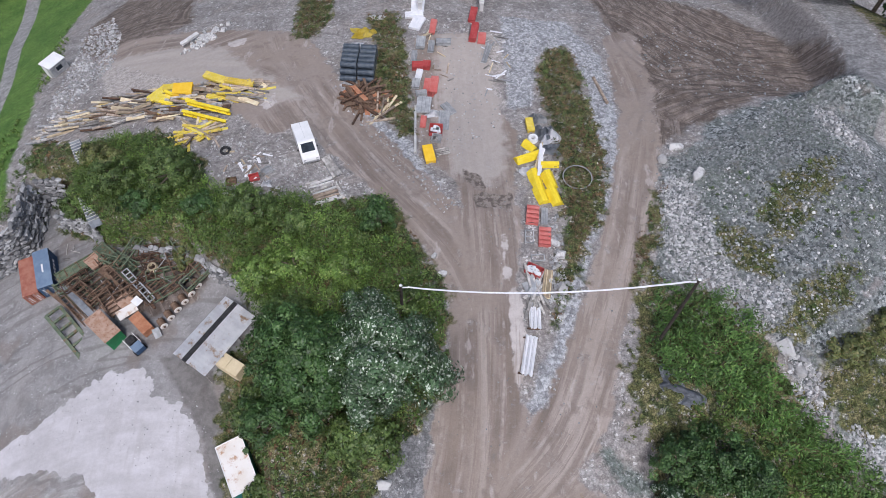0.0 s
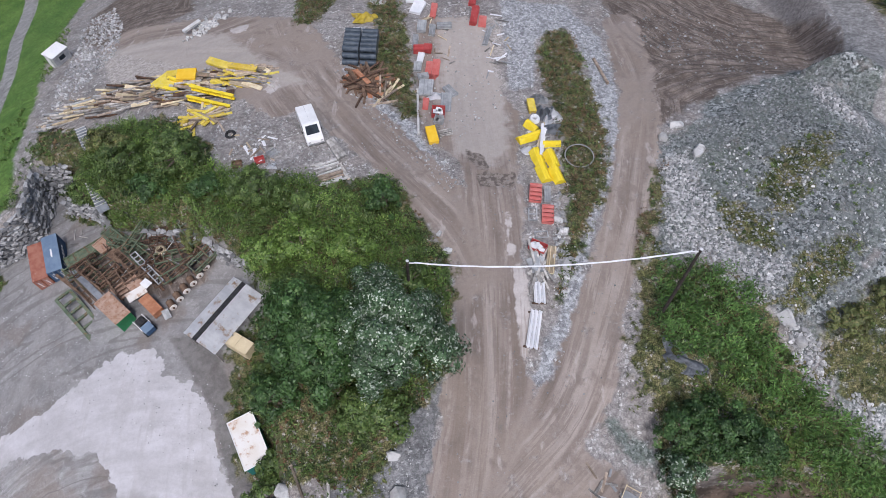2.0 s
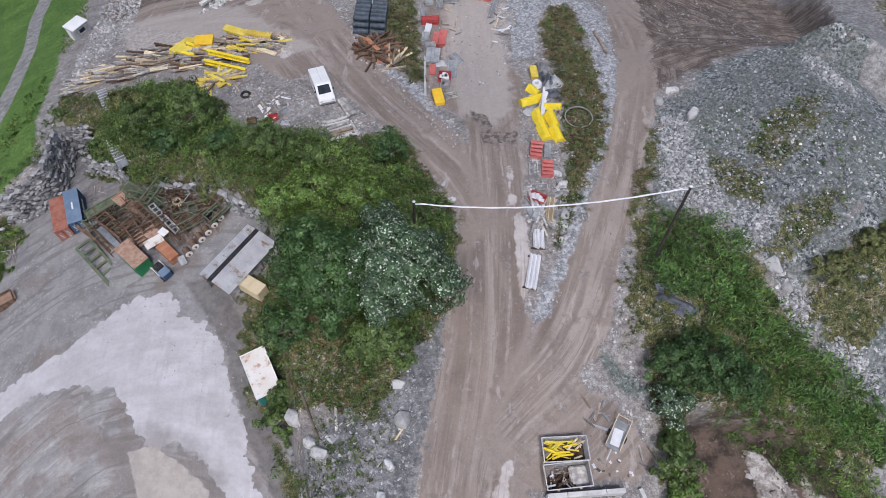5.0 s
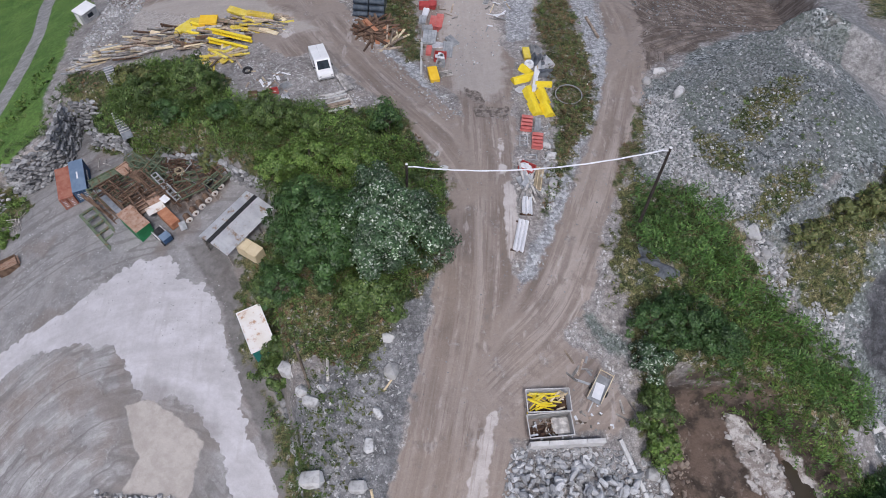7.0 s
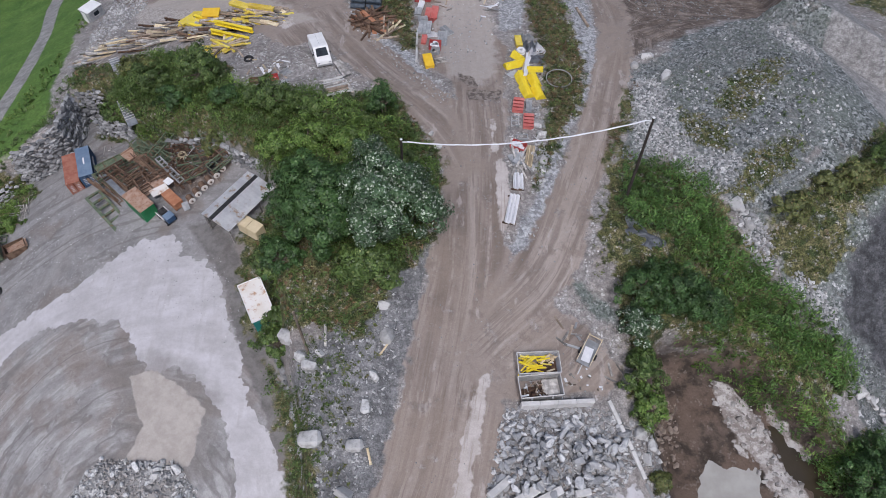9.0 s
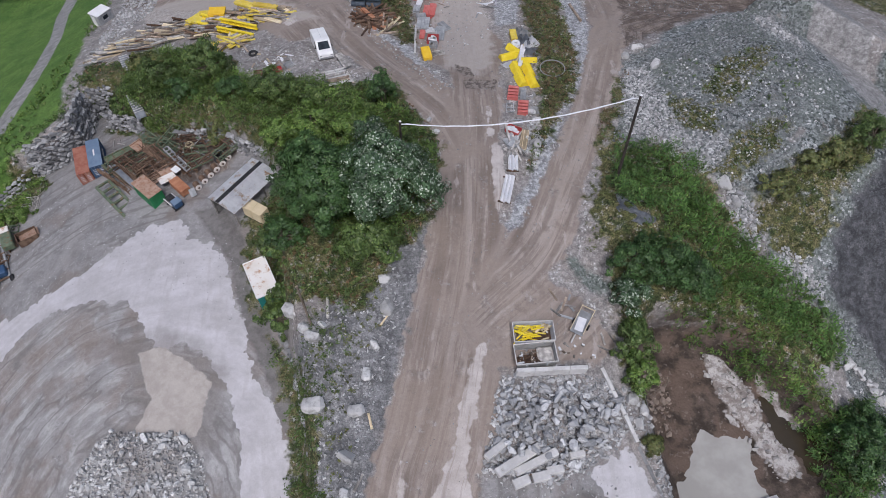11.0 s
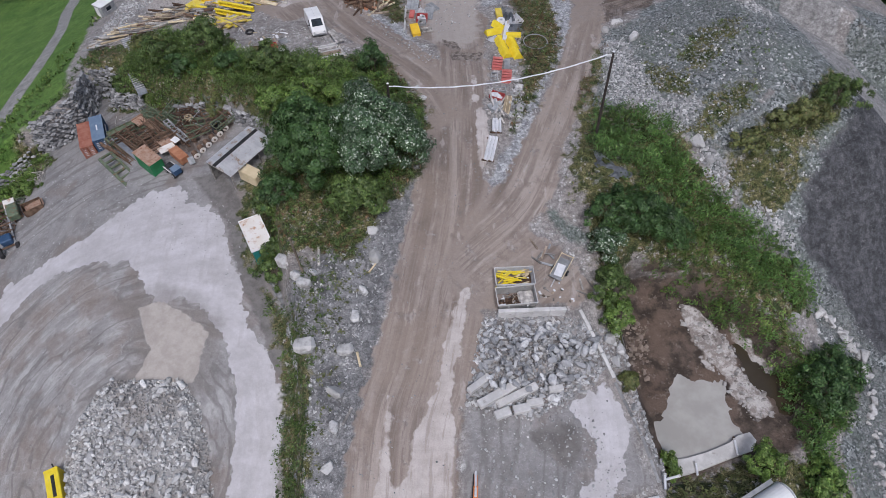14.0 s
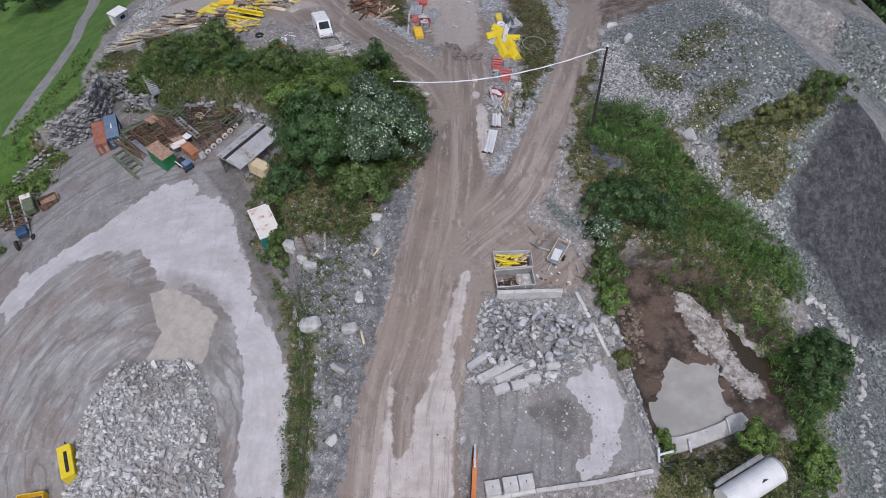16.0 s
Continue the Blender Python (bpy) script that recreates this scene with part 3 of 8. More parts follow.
GRAVEL_TOP = [(27, 43), (34, 45.5), (44.5, 53), (46, 50), (45.5, 42), (46.5, 34), (50, 25), (55, 13), (50, 8), (40, 20), (30, 26), (24, 38)]
GREEN_LOWER = [(31.5, 17.6), (35.0, 17.4), (37.2, 16.6), (36.8, 15.3), (35.3, 13.3), (33.2, 11.9), (31.3, 12.5), (29.9, 14.5), (30.0, 16.7)]
BAY = [(4.5, -7), (10, -7.4), (13.5, -5.8), (16.5, -6), (18.6, -12.5), (6, -15), (3.6, -14)]
WETL = [(-25.9, 60.9), (-23.2, 61.2), (-23.3, 59.6), (-24.8, 59.3)]
WETM = [(-18.7, 47.1), (-17.7, 48.9), (-17.1, 47.6), (-18.0, 45.6)]
GREEN_HOLLOW = [(24.0, 30.0), (26.3, 29.1), (27.2, 26.8), (27.6, 24.4), (27.0, 23.7), (25.3, 24.2), (23.9, 25.9)]
BAY_DARK = [(9.5, -7.8), (13, -7.2), (13.8, -9.5), (12.6, -12), (9.6, -10.5), (8.4, -9)]
MARGIN = [(-22.6, 17.6), (-19.4, 13.2), (-18.3, 9.9), (-16.8, 6.7), (-14.4, 1.9), (-12.5, -2.0), (-10.7, -4.6), (-10.5, -15), (-8.9, -15), (-9.3, -4.8), (-10.6, -0.9), (-12.4, 3.0), (-14.7, 7.0), (-16.6, 10.2), (-17.6, 14.0), (-19.4, 18.4), (-22.4, 20.4), (-24.6, 20.2)]
VERGE = [(0.6, 23), (0.3, 16), (-0.6, 10), (-1.8, 4), (-3, -2), (-5, -15.5), (-8.6, -15.5), (-9.4, -4), (-11.5, 3), (-8, 7), (-5, 8), (-3, 14), (-0.8, 22)]
SCREE = [(20.0, 35.0), (22.9, 35.4), (23.7, 28.5), (25.2, 21.4), (26.4, 19.8), (24.2, 19.3), (22.0, 23.6), (19.4, 26.1)]
SCREE_LOW = [(27.2, 18.1), (29.0, 16.7), (29.9, 14.5), (29.4, 12.9), (27.9, 14.9)]
SCREE_FOOT = [(31.2, 11.8), (32.2, 12.6), (35.0, 10.7), (35.6, 9.0), (33.0, 10.1)]
SCREE_TOP = [(36.8, 43.7), (37.9, 41.5), (39.4, 38.2), (38.6, 35.4), (36.2, 38.9), (35.8, 41.1)]
SCREE_HOLLOW = [(27.2, 23.4), (28.0, 22.0), (26.6, 20.6), (25.0, 21.4), (24.0, 24.0), (25.6, 23.6)]
GREEN_TANK = [(21.4, -11.0), (24, -10.4), (28.6, -8.9), (31.5, -9), (33, -18), (18, -18), (19.5, -12.6)]
GREEN_FAR = [(49.5, 50), (52, 58), (54, 70), (64, 70), (60, 54), (54, 44)]
GREEN_CORNER = [(-54, 33), (-50.6, 32.4), (-48, 30.8), (-46.4, 29.4), (-47.4, 27.2), (-49.2, 24), (-52, 20), (-57, 22)]
GREENS = [GREEN_TANK, GREEN_FAR, GREEN_CORNER, GREEN_HOLLOW, GREEN_MID, GREEN_LOW, GREEN_ISLE, GREEN_PIPE, GREEN_TOP, GREEN_RIGHT, GREEN_EDGE, GREEN_SLOPE, GREEN_MOUND, GREEN_TRACK, GREEN_BAND, GREEN_LOWER]

TRACKS = [
    [(-1.5, -40), (-1.0, -12), (0.5, -4), (1.8, 3), (3.2, 12), (3.6, 22), (3.4, 34), (2.6, 48), (1.8, 75)],
    [(3.4, 4.9), (5.6, 7.0), (9.5, 11), (12.5, 17.5), (15.5, 26), (18.5, 36), (21, 46), (21, 56), (19, 75)],
    [(2.6, 22.8), (0.5, 27.5), (-4.5, 34), (-9.5, 41), (-15, 50), (-19, 58), (-24, 75)],
    [(22, 46.6), (27, 49), (34, 50), (42, 53)],
    [(-16, 51), (-24, 56), (-40, 60)],
    [(19.5, 42), (24, 50), (31, 50.5), (37, 49)],
    [(21, 58), (25, 52), (32, 54), (40, 53)],
    [(22, 66), (27, 60), (31, 57)],
    [(-18, 56), (-27, 52.5), (-36, 50)],
    [(-20, 62), (-30, 58), (-38, 53)],
]


def curved(line, steps=5):
    """The points of a smooth curve through a line's points."""
    p = [Vector(q) for q in (line[0], *line, line[-1])]
    out = []
    for a, b, c, d in zip(p, p[1:], p[2:], p[3:]):
        for k in range(steps):
            t = k / steps
            out.append(0.5 * (2 * b + (c - a) * t + (2 * a - 5 * b + 4 * c - d) * t * t + (3 * b - a - 3 * c + d) * t**3))
    return out + [p[-1]]


def lanes(x, y):
    """Metres beside and along the nearest wheel track, and by how many it is nearer than the next one."""
    best, second, lat, along = np.full(x.shape, 1e4), np.full(x.shape, 1e4), np.zeros(x.shape), np.zeros(x.shape)
    for k, line in enumerate(TRACKS):
        run, mine, my_lat, my_along = 40.0 * k, np.full(x.shape, 1e4), np.zeros(x.shape), np.zeros(x.shape)
        path = curved(line)
        for (ax, ay), (bx, by) in zip(path, path[1:]):
            dx, dy = bx - ax, by - ay
            size = math.hypot(dx, dy)
            t = np.clip(((x - ax) * dx + (y - ay) * dy) / size**2, 0, 1)
            d = np.hypot(x - ax - t * dx, y - ay - t * dy)
            near = d < mine
            side = np.sign((x - ax) * dy - (y - ay) * dx)
            mine, my_lat, my_along = np.where(near, d, mine), np.where(near, side * d + 17 * k, my_lat), np.where(near, run + t * size, my_along)
            run += size
        near = mine < best
        second = np.where(near, best, np.minimum(second, mine))
        best, lat, along = np.where(near, mine, best), np.where(near, my_lat, lat), np.where(near, my_along, along)
    return lat, along, np.clip(second - best, 0, 4)


def fractal(x, y, size):
    """Uneven ground, about -1 to 1, from waves turned against each other."""
    out = np.zeros(x.shape)
    for k in range(5):
        a, f = 1.3 * k + 0.4, 2**k / size
        out += np.sin(f * (x * np.cos(a) + y * np.sin(a)) + 1.7 * np.sin(f * 0.6 * (y * np.cos(a) - x * np.sin(a)) + k)) / 1.7**k
    return out / 2.2


def inside(x, y, *polys):
    d = np.full(np.shape(x), -30.0)
    for p in polys:
        d = np.maximum(d, signed(x, y, p))
    return d


def zones(x, y):
    return {
        "bank": np.minimum(inside(x, y, POND) + 0.2, -inside(x, y, GREEN_TANK)), "road": np.minimum(inside(x, y, ROAD_NEAR, ROAD_LEFT, ROAD_RIGHT), 0.3 - signed(x, y, GRAVEL_TIP)), "slurry": inside(x, y, SLURRY, PADWET), "puddle": inside(x, y, PUDDLE), "pale": inside(x, y, PALE, STRIP, STRIP2, WETL, WETM), "crack": inside(x, y, CRACK, CRACK2), "pale_sheen": inside(x, y, WET_SHEEN, WET_SHEEN2), "face": inside(x, y, FACE),
        "crust": np.maximum(inside(x, y, CRUST, CRUST2), inside(x, y, CRUST3) - 0.7),
        "meadow": inside(x, y, MEADOW), "margin": np.maximum(inside(x, y, MARGIN), inside(x, y, BAY_DARK) - 0.5), "verge": inside(x, y, VERGE), "strewn": inside(x, y, SCREE, SCREE_LOW, SCREE_FOOT, SCREE_TOP, SCREE_HOLLOW), "dark": inside(x, y, DARK, DARKL, SCRAP), "slate": inside(x, y, SLOPE_DARK), "lane": inside(x, y, PATHL, ROADR),
        "green": inside(x, y, *GREENS), "yard": inside(x, y, YARD, BAY),
        "chips": inside(x, y, GRAVEL_ISLE, GRAVEL_LEFT), "gravel": inside(x, y, GRAVEL_MOUND, GRAVEL_BANK, GRAVEL_TIP, GRAVEL_TOP),
    }


def relief(x, y, sd=None):
    """The ground's height with its unevenness, and the places beside and along the wheel tracks."""
    sd = sd or zones(x, y)
    lat, along, apart = lanes(x, y)
    rough = 0.10 + 0.35 * smooth(sd["gravel"], 4) + 0.35 * smooth(sd["dark"], 3) * (x > 0) + 0.2 * smooth(sd["slate"], 3) + 0.12 * smooth(sd["bank"], 2)
    calm = np.maximum.reduce([smooth(sd[k], 2.0) for k in ("road", "slurry", "puddle", "lane")])
    z = height(x, y) + 0.16 * smooth(sd["crust"] + 0.5 * fractal(x, y, 0.5), 0.5) - 0.09 * smooth(sd["crack"] + 0.4 * fractal(x, y, 0.3), 0.4)
    z = z + 0.08 * smooth(sd["dark"], 2) * (x > 0) * np.sin(lat * 4.2 + 1.2 * np.sin(along * 0.3)) + fractal(x, y, 1.6) * rough * (1 - 0.9 * calm) * 0.6
    return z + 0.03 * np.sin(lat * 2.9 + 1.6 * np.sin(along * 0.13) + 0.8 * np.sin(along * 0.37 + lat)) * smooth(sd["road"], 1.5) * np.clip(apart, 0, 1), lat, along, apart


LEVELS = {}


def top(x, y):
    """The ground's height at one place, or at many."""
    xs, ys, z = LEVELS["x"], LEVELS["y"], LEVELS["z"]
    i = np.clip(np.searchsorted(xs, x) - 1, 0, len(xs) - 2)
    j = np.clip(np.searchsorted(ys, y) - 1, 0, len(ys) - 2)
    u, v = (x - xs[i]) / (xs[i + 1] - xs[i]), (y - ys[j]) / (ys[j + 1] - ys[j])
    out = (z[j, i] * (1 - u) + z[j, i + 1] * u) * (1 - v) + (z[j + 1, i] * (1 - u) + z[j + 1, i + 1] * u) * v
    return float(out) if np.ndim(out) == 0 else out


def build_ground():
    far = np.array([3, 8, 18, 40, 90, 200, 450, 1000, 2200.0])
    xs = np.concatenate([-84 - far[::-1], np.arange(-84, -66.1, 0.5), np.arange(-66, 66.01, 0.27), 66 + far])
    ys = np.concatenate([-24 - far[::-1], np.arange(-24, 80.01, 0.27), np.arange(80.5, 105, 0.5), 105 + far])
    gx, gy = np.meshgrid(xs, ys)
    x, y = gx.ravel(), gy.ravel()
    sd = zones(x, y)
    z, lat, along, apart = relief(x, y, sd)
    nx, ny = len(xs), len(ys)
    LEVELS.update(x=xs, y=ys, z=z.reshape(ny, nx))
    idx = np.arange(nx * ny).reshape(ny, nx)
    quads = np.stack([idx[:-1, :-1], idx[:-1, 1:], idx[1:, 1:], idx[1:, :-1]], -1).reshape(-1, 4)
    me = bpy.data.meshes.new("ground")
    me.vertices.add(len(x)), me.loops.add(quads.size), me.polygons.add(len(quads))
    me.vertices.foreach_set("co", np.stack([x, y, z], -1).ravel())
    me.loops.foreach_set("vertex_index", quads.ravel())
    me.polygons.foreach_set("loop_start", np.arange(0, quads.size, 4))
    me.polygons.foreach_set("use_smooth", np.ones(len(quads), bool))
    for key, d in (*sd.items(), ("lat", lat), ("along", along), ("apart", apart), ("ring", np.hypot(x + 25, y + 9)), ("bow", np.arctan2(y + 9, x + 25) * 14)):
        me.attributes.new(key, "FLOAT", "POINT").data.foreach_set("value", (d if key in ("lat", "along", "apart", "ring", "bow") else np.clip(d, -4, 4)).astype(np.float32))
    me.update()
    me.materials.append(ground_material())
    return tagged(new("ground", me), "grey gravel and brown mud ground with wheel tracks, weeds and puddles", "ground", kind="structure")


ground = build_ground()

# ---- ways to build ----
def part(name, bm, material, parent, label=""):
    """One mesh under a thing, or under one of its parts."""
    me = bpy.data.meshes.new(name)
    bm.to_mesh(me)
    bm.free()
    me.materials.append(material)
    ob = new(name, me)
    ob.parent = parent
    return tagged(ob, label)


def share(name, me, parent, m):
    """A further piece on a mesh that is there already."""
    ob = new(name, me)
    ob.parent, ob.matrix_local = parent, m
    return ob


def thing(name, label, category, x, y, turn=0.0, lift=0.0, group="", kind="", z=None):
    ob = new(name)
    ob.matrix_world = pose(x, y, (top(x, y) if z is None else z) + lift, 0, 0, turn)
    return tagged(ob, label, category, group, kind)


def settle(ob, length, width):
    """Tilts a thing to the slope of the ground under its length and width."""
    x, y, _ = ob.location
    a = ob.rotation_euler.z
    c, s = math.cos(a), math.sin(a)
    l, w = length / 2, width / 2
    f, b = top(x + c * l, y + s * l), top(x - c * l, y - s * l)
    p, q = top(x - s * w, y + c * w), top(x + s * w, y - c * w)
    ob.matrix_world = Matrix.Translation((x, y, (f + b + p + q) / 4)) @ Matrix.Rotation(a, 4, "Z") @ Matrix.Rotation(-math.atan2(f - b, length), 4, "Y") @ Matrix.Rotation(math.atan2(p - q, width), 4, "X")
    return ob


def box(bm, c, s, turn=0.0, bevel=0.0, m=None):
    """A block of the size s round its centre c."""
    at = (m or Matrix()) @ pose(*c, 0, 0, turn) @ Matrix.Diagonal((*s, 1))
    made = bmesh.ops.create_cube(bm, size=1.0, matrix=at)
    if bevel:
        edges = list({e for v in made["verts"] for e in v.link_edges})
        bmesh.ops.bevel(bm, geom=edges, offset=bevel, segments=1, affect="EDGES", profile=0.5)
    return bm


def rod(bm, a, b, r, r2=None, seg=8):
    """A round bar from a to b."""
    a, b = Vector(a), Vector(b)
    d = b - a
    at = Matrix.Translation((a + b) / 2) @ d.to_track_quat("Z", "Y").to_matrix().to_4x4()
    bmesh.ops.create_cone(bm, cap_ends=True, segments=seg, radius1=r, radius2=r if r2 is None else r2, depth=d.length, matrix=at)
    return bm


def bar(bm, a, b, w, h=None):
    """A square bar from a to b."""
    a, b = Vector(a), Vector(b)
    d = b - a
    at = Matrix.Translation((a + b) / 2) @ d.to_track_quat("X", "Z").to_matrix().to_4x4() @ Matrix.Diagonal((d.length, w, h or w, 1))
    bmesh.ops.create_cube(bm, size=1.0, matrix=at)
    return bm


def slab(bm, outline, z0, z1):
    """A flat body with an outline in x and y."""
    low, high = [bm.verts.new((x, y, z0)) for x, y in outline], [bm.verts.new((x, y, z1)) for x, y in outline]
    bm.faces.new(high), bm.faces.new(low[::-1])
    for k in range(len(outline)):
        j = (k + 1) % len(outline)
        bm.faces.new((low[k], low[j], high[j], high[k]))
    return bm


def profile(bm, outline, width, bevel=0.0):
    """A body with an outline in x and z, drawn out along y."""
    a, b = [bm.verts.new((x, -width / 2, z)) for x, z in outline], [bm.verts.new((x, width / 2, z)) for x, z in outline]
    bm.faces.new(a), bm.faces.new(b[::-1])
    for k in range(len(outline)):
        j = (k + 1) % len(outline)
        bm.faces.new((a[j], a[k], b[k], b[j]))
    bmesh.ops.recalc_face_normals(bm, faces=bm.faces)
    if bevel:
        bmesh.ops.bevel(bm, geom=list(bm.edges), offset=bevel, segments=2, affect="EDGES", profile=0.6)
    return bm


def mesh_of(name, verts, faces, material):
    """A mesh from arrays: faces all with the same number of corners."""
    verts, faces = np.asarray(verts, float), np.asarray(faces)
    me = bpy.data.meshes.new(name)
    me.vertices.add(len(verts)), me.loops.add(faces.size), me.polygons.add(len(faces))
    me.vertices.foreach_set("co", verts.ravel())
    me.loops.foreach_set("vertex_index", faces.ravel())
    me.polygons.foreach_set("loop_start", np.arange(0, faces.size, faces.shape[1]))
    me.update()
    me.shade_flat()
    me.materials.append(material)
    return me


def rock_shape(seed, sub=2, flat=0.7):
    """Corners and triangles of an angular stone about 1 across: the hull of a few points; more and squarer ones with sub = 2, rounder ones with 3."""
    rng = np.random.default_rng(seed)
    p = rng.normal(size=({1: 9, 2: 17, 3: 22}[sub], 3))
    power = {1: 2.0, 2: 3.2, 3: 3.0}[sub]
    p /= (np.abs(p) ** power).sum(1)[:, None] ** (1 / power)
    p *= rng.uniform(0.42 if sub < 3 else 0.46, 0.55, (len(p), 1))
    bm = bmesh.new()
    for q in p:
        bm.verts.new(q)
    hull = bmesh.ops.convex_hull(bm, input=bm.verts[:])
    bmesh.ops.delete(bm, geom=[v for v in bm.verts if not v.link_faces], context="VERTS")
    bmesh.ops.triangulate(bm, faces=bm.faces[:])
    bmesh.ops.recalc_face_normals(bm, faces=bm.faces[:])
    bm.verts.index_update()
    v = np.array([q.co for q in bm.verts])
    f = np.array([[q.index for q in t.verts] for t in bm.faces])
    bm.free()
    return v * (rng.uniform(0.95, 1.3), rng.uniform(0.75, 1.05), flat * 1.15), f


def turned(rng, n):
    """n random turns, mostly about the upright."""
    a, b, c = rng.uniform(0, 6.283, n), rng.normal(0, 0.35, n), rng.normal(0, 0.35, n)
    ca, sa, cb, sb, cc, sc = np.cos(a), np.sin(a), np.cos(b), np.sin(b), np.cos(c), np.sin(c)
    o, l = np.zeros(n), np.ones(n)
    rz = np.stack([ca, -sa, o, sa, ca, o, o, o, l], -1).reshape(n, 3, 3)
    ry = np.stack([cb, o, sb, o, l, o, -sb, o, cb], -1).reshape(n, 3, 3)
    rx = np.stack([l, o, o, o, cc, -sc, o, sc, cc], -1).reshape(n, 3, 3)
    return rz @ ry @ rx


def scatter_stones(name, places, sizes, material, seed, sub=1):
    """Many stones as one mesh."""
    rng = np.random.default_rng(seed)
    kinds = [rock_shape(seed + k, sub) for k in range(5)]
    places, sizes = np.asarray(places), np.asarray(sizes)
    turns, pick = turned(rng, len(places)), rng.integers(0, 5, len(places))
    vs, fs, n = [], [], 0
    for k, (v, f) in enumerate(kinds):
        at = pick == k
        w = np.einsum("nij,vj->nvi", turns[at], v) * sizes[at][:, None, None] + places[at][:, None]
        m = len(w)
        vs.append(w.reshape(-1, 3)), fs.append((f[None] + n + np.arange(m)[:, None, None] * len(v)).reshape(-1, 3))
        n += m * len(v)
    return mesh_of(name, np.concatenate(vs), np.concatenate(fs), material)


def points_in(poly, count, seed, grow=0.0):
    """Random places inside an outline."""
    rng = np.random.default_rng(seed)
    p = np.array(poly)
    lo, hi = p.min(0) - abs(grow), p.max(0) + abs(grow)
    out = np.zeros((0, 2))
    while len(out) < count:
        q = rng.uniform(lo, hi, (count * 3, 2))
        out = np.concatenate([out, q[signed(q[:, 0], q[:, 1], poly) + grow > 0]])
    return out[:count]


def leaf_mesh(name, centres, size, material, seed, along=None, facing=None, long=1.7, tone=None):
    """Leaves as one mesh, each a bent blade of two faces. along: the way each blade points; facing: the way its face looks."""
    rng = np.random.default_rng(seed)
    n = len(centres)
    if facing is not None:
        up = facing + rng.normal(0, 0.38, (n, 3))
        d = np.cross(up, rng.normal(size=(n, 3)))
    else:
        d = along + rng.normal(0, 0.22, (n, 3))
        up = np.cross(np.cross(d, (0, 0, 1.0)) + rng.normal(0, 0.2, (n, 3)), d)
    d /= np.linalg.norm(d, axis=1)[:, None] + 1e-9
    up /= np.linalg.norm(up, axis=1)[:, None] + 1e-9
    side = np.cross(d, up)
    s = (size * rng.uniform(0.6, 1.35, n))[:, None]
    a, b = centres - d * s * long / 2 - up * s * 0.1, centres + d * s * long / 2 - up * s * 0.12 * long
    l, r = centres + side * s / 2 - up * s * 0.14, centres - side * s / 2 - up * s * 0.14
    v = np.stack([a, l, b, r], 1).reshape(-1, 3)
    me = mesh_of(name, v, np.arange(4 * n).reshape(n, 4), material)
    me.attributes.new("tone", "FLOAT", "FACE").data.foreach_set("value", (np.full(n, 0.5) if tone is None else tone).astype(np.float32))
    return me

# ---- materials of the things ----
STEEL_RED = surface("rust_red_paint", (0.30, 0.105, 0.07), (0.38, 0.17, 0.12), 1.2, 0.7, 0.1, 30, 0.2, (0.42, 0.30, 0.24), 0.36)
STEEL_BLUE = surface("blue_paint", (0.035, 0.075, 0.15), (0.05, 0.10, 0.19), 1.0, 0.5, 0.1, 30, 0.15)
ROOF_BLUE = surface("faded_blue_paint", (0.14, 0.20, 0.29), (0.19, 0.26, 0.35), 0.8, 0.6, 0.1, 20, 0.1)
GREEN_PAINT = surface("green_paint", (0.02, 0.15, 0.055), (0.03, 0.20, 0.08), 1.0, 0.5, 0.0, 30, 0.1)
GREEN_OLD = surface("flaking_green_paint", (0.09, 0.125, 0.08), (0.16, 0.195, 0.13), 2.0, 0.75, 0.1, 25, 0.3, (0.20, 0.10, 0.055), 0.42)
TEAL = surface("teal_paint", (0.02, 0.17, 0.16), (0.03, 0.22, 0.20), 1.0, 0.5, 0.0, 30, 0.1)
RUST = surface("rust", (0.12, 0.075, 0.052), (0.22, 0.15, 0.105), 2.5, 0.9, 0.2, 30, 0.5, (0.30, 0.20, 0.13), 0.35)
RUST_DARK = surface("dark_rust", (0.065, 0.045, 0.036), (0.15, 0.09, 0.06), 2.5, 0.9, 0.2, 30, 0.5)
RUST_PALE = surface("rusted_sheet", (0.45, 0.32, 0.25), (0.36, 0.22, 0.15), 2.2, 0.85, 0.1, 25, 0.3, (0.26, 0.13, 0.075), 0.42)
ORANGE_RUST = surface("orange_rust", (0.36, 0.15, 0.08), (0.48, 0.24, 0.14), 1.5, 0.8, 0.1, 30, 0.2)
ZINC = surface("zinc_sheet", (0.62, 0.63, 0.66), (0.78, 0.79, 0.81), 0.8, 0.45, 0.0, 20, 0.1, (0.40, 0.27, 0.17), 0.40)
WHITE = surface("white_paint", (0.72, 0.72, 0.72), (0.80, 0.80, 0.80), 0.8, 0.35, 0.0, 30, 0.05)
WHITE_STAINED = surface("white_paint_with_rust_stains", (0.78, 0.75, 0.72), (0.72, 0.67, 0.61), 0.6, 0.6, 0.0, 30, 0.1, (0.47, 0.29, 0.18), 0.42)
CREAM = surface("cream_paint", (0.62, 0.52, 0.34), (0.70, 0.60, 0.42), 1.0, 0.6, 0.0, 30, 0.1)
YELLOW = surface("yellow_paint", (0.74, 0.56, 0.02), (0.82, 0.66, 0.05), 1.0, 0.5, 0.0, 30, 0.1, (0.55, 0.46, 0.2), 0.34)
YELLOW_DIRTY = surface("dirty_yellow_paint", (0.60, 0.46, 0.05), (0.72, 0.58, 0.12), 1.4, 0.65, 0.0, 25, 0.2, (0.42, 0.36, 0.26), 0.4, 0.25)
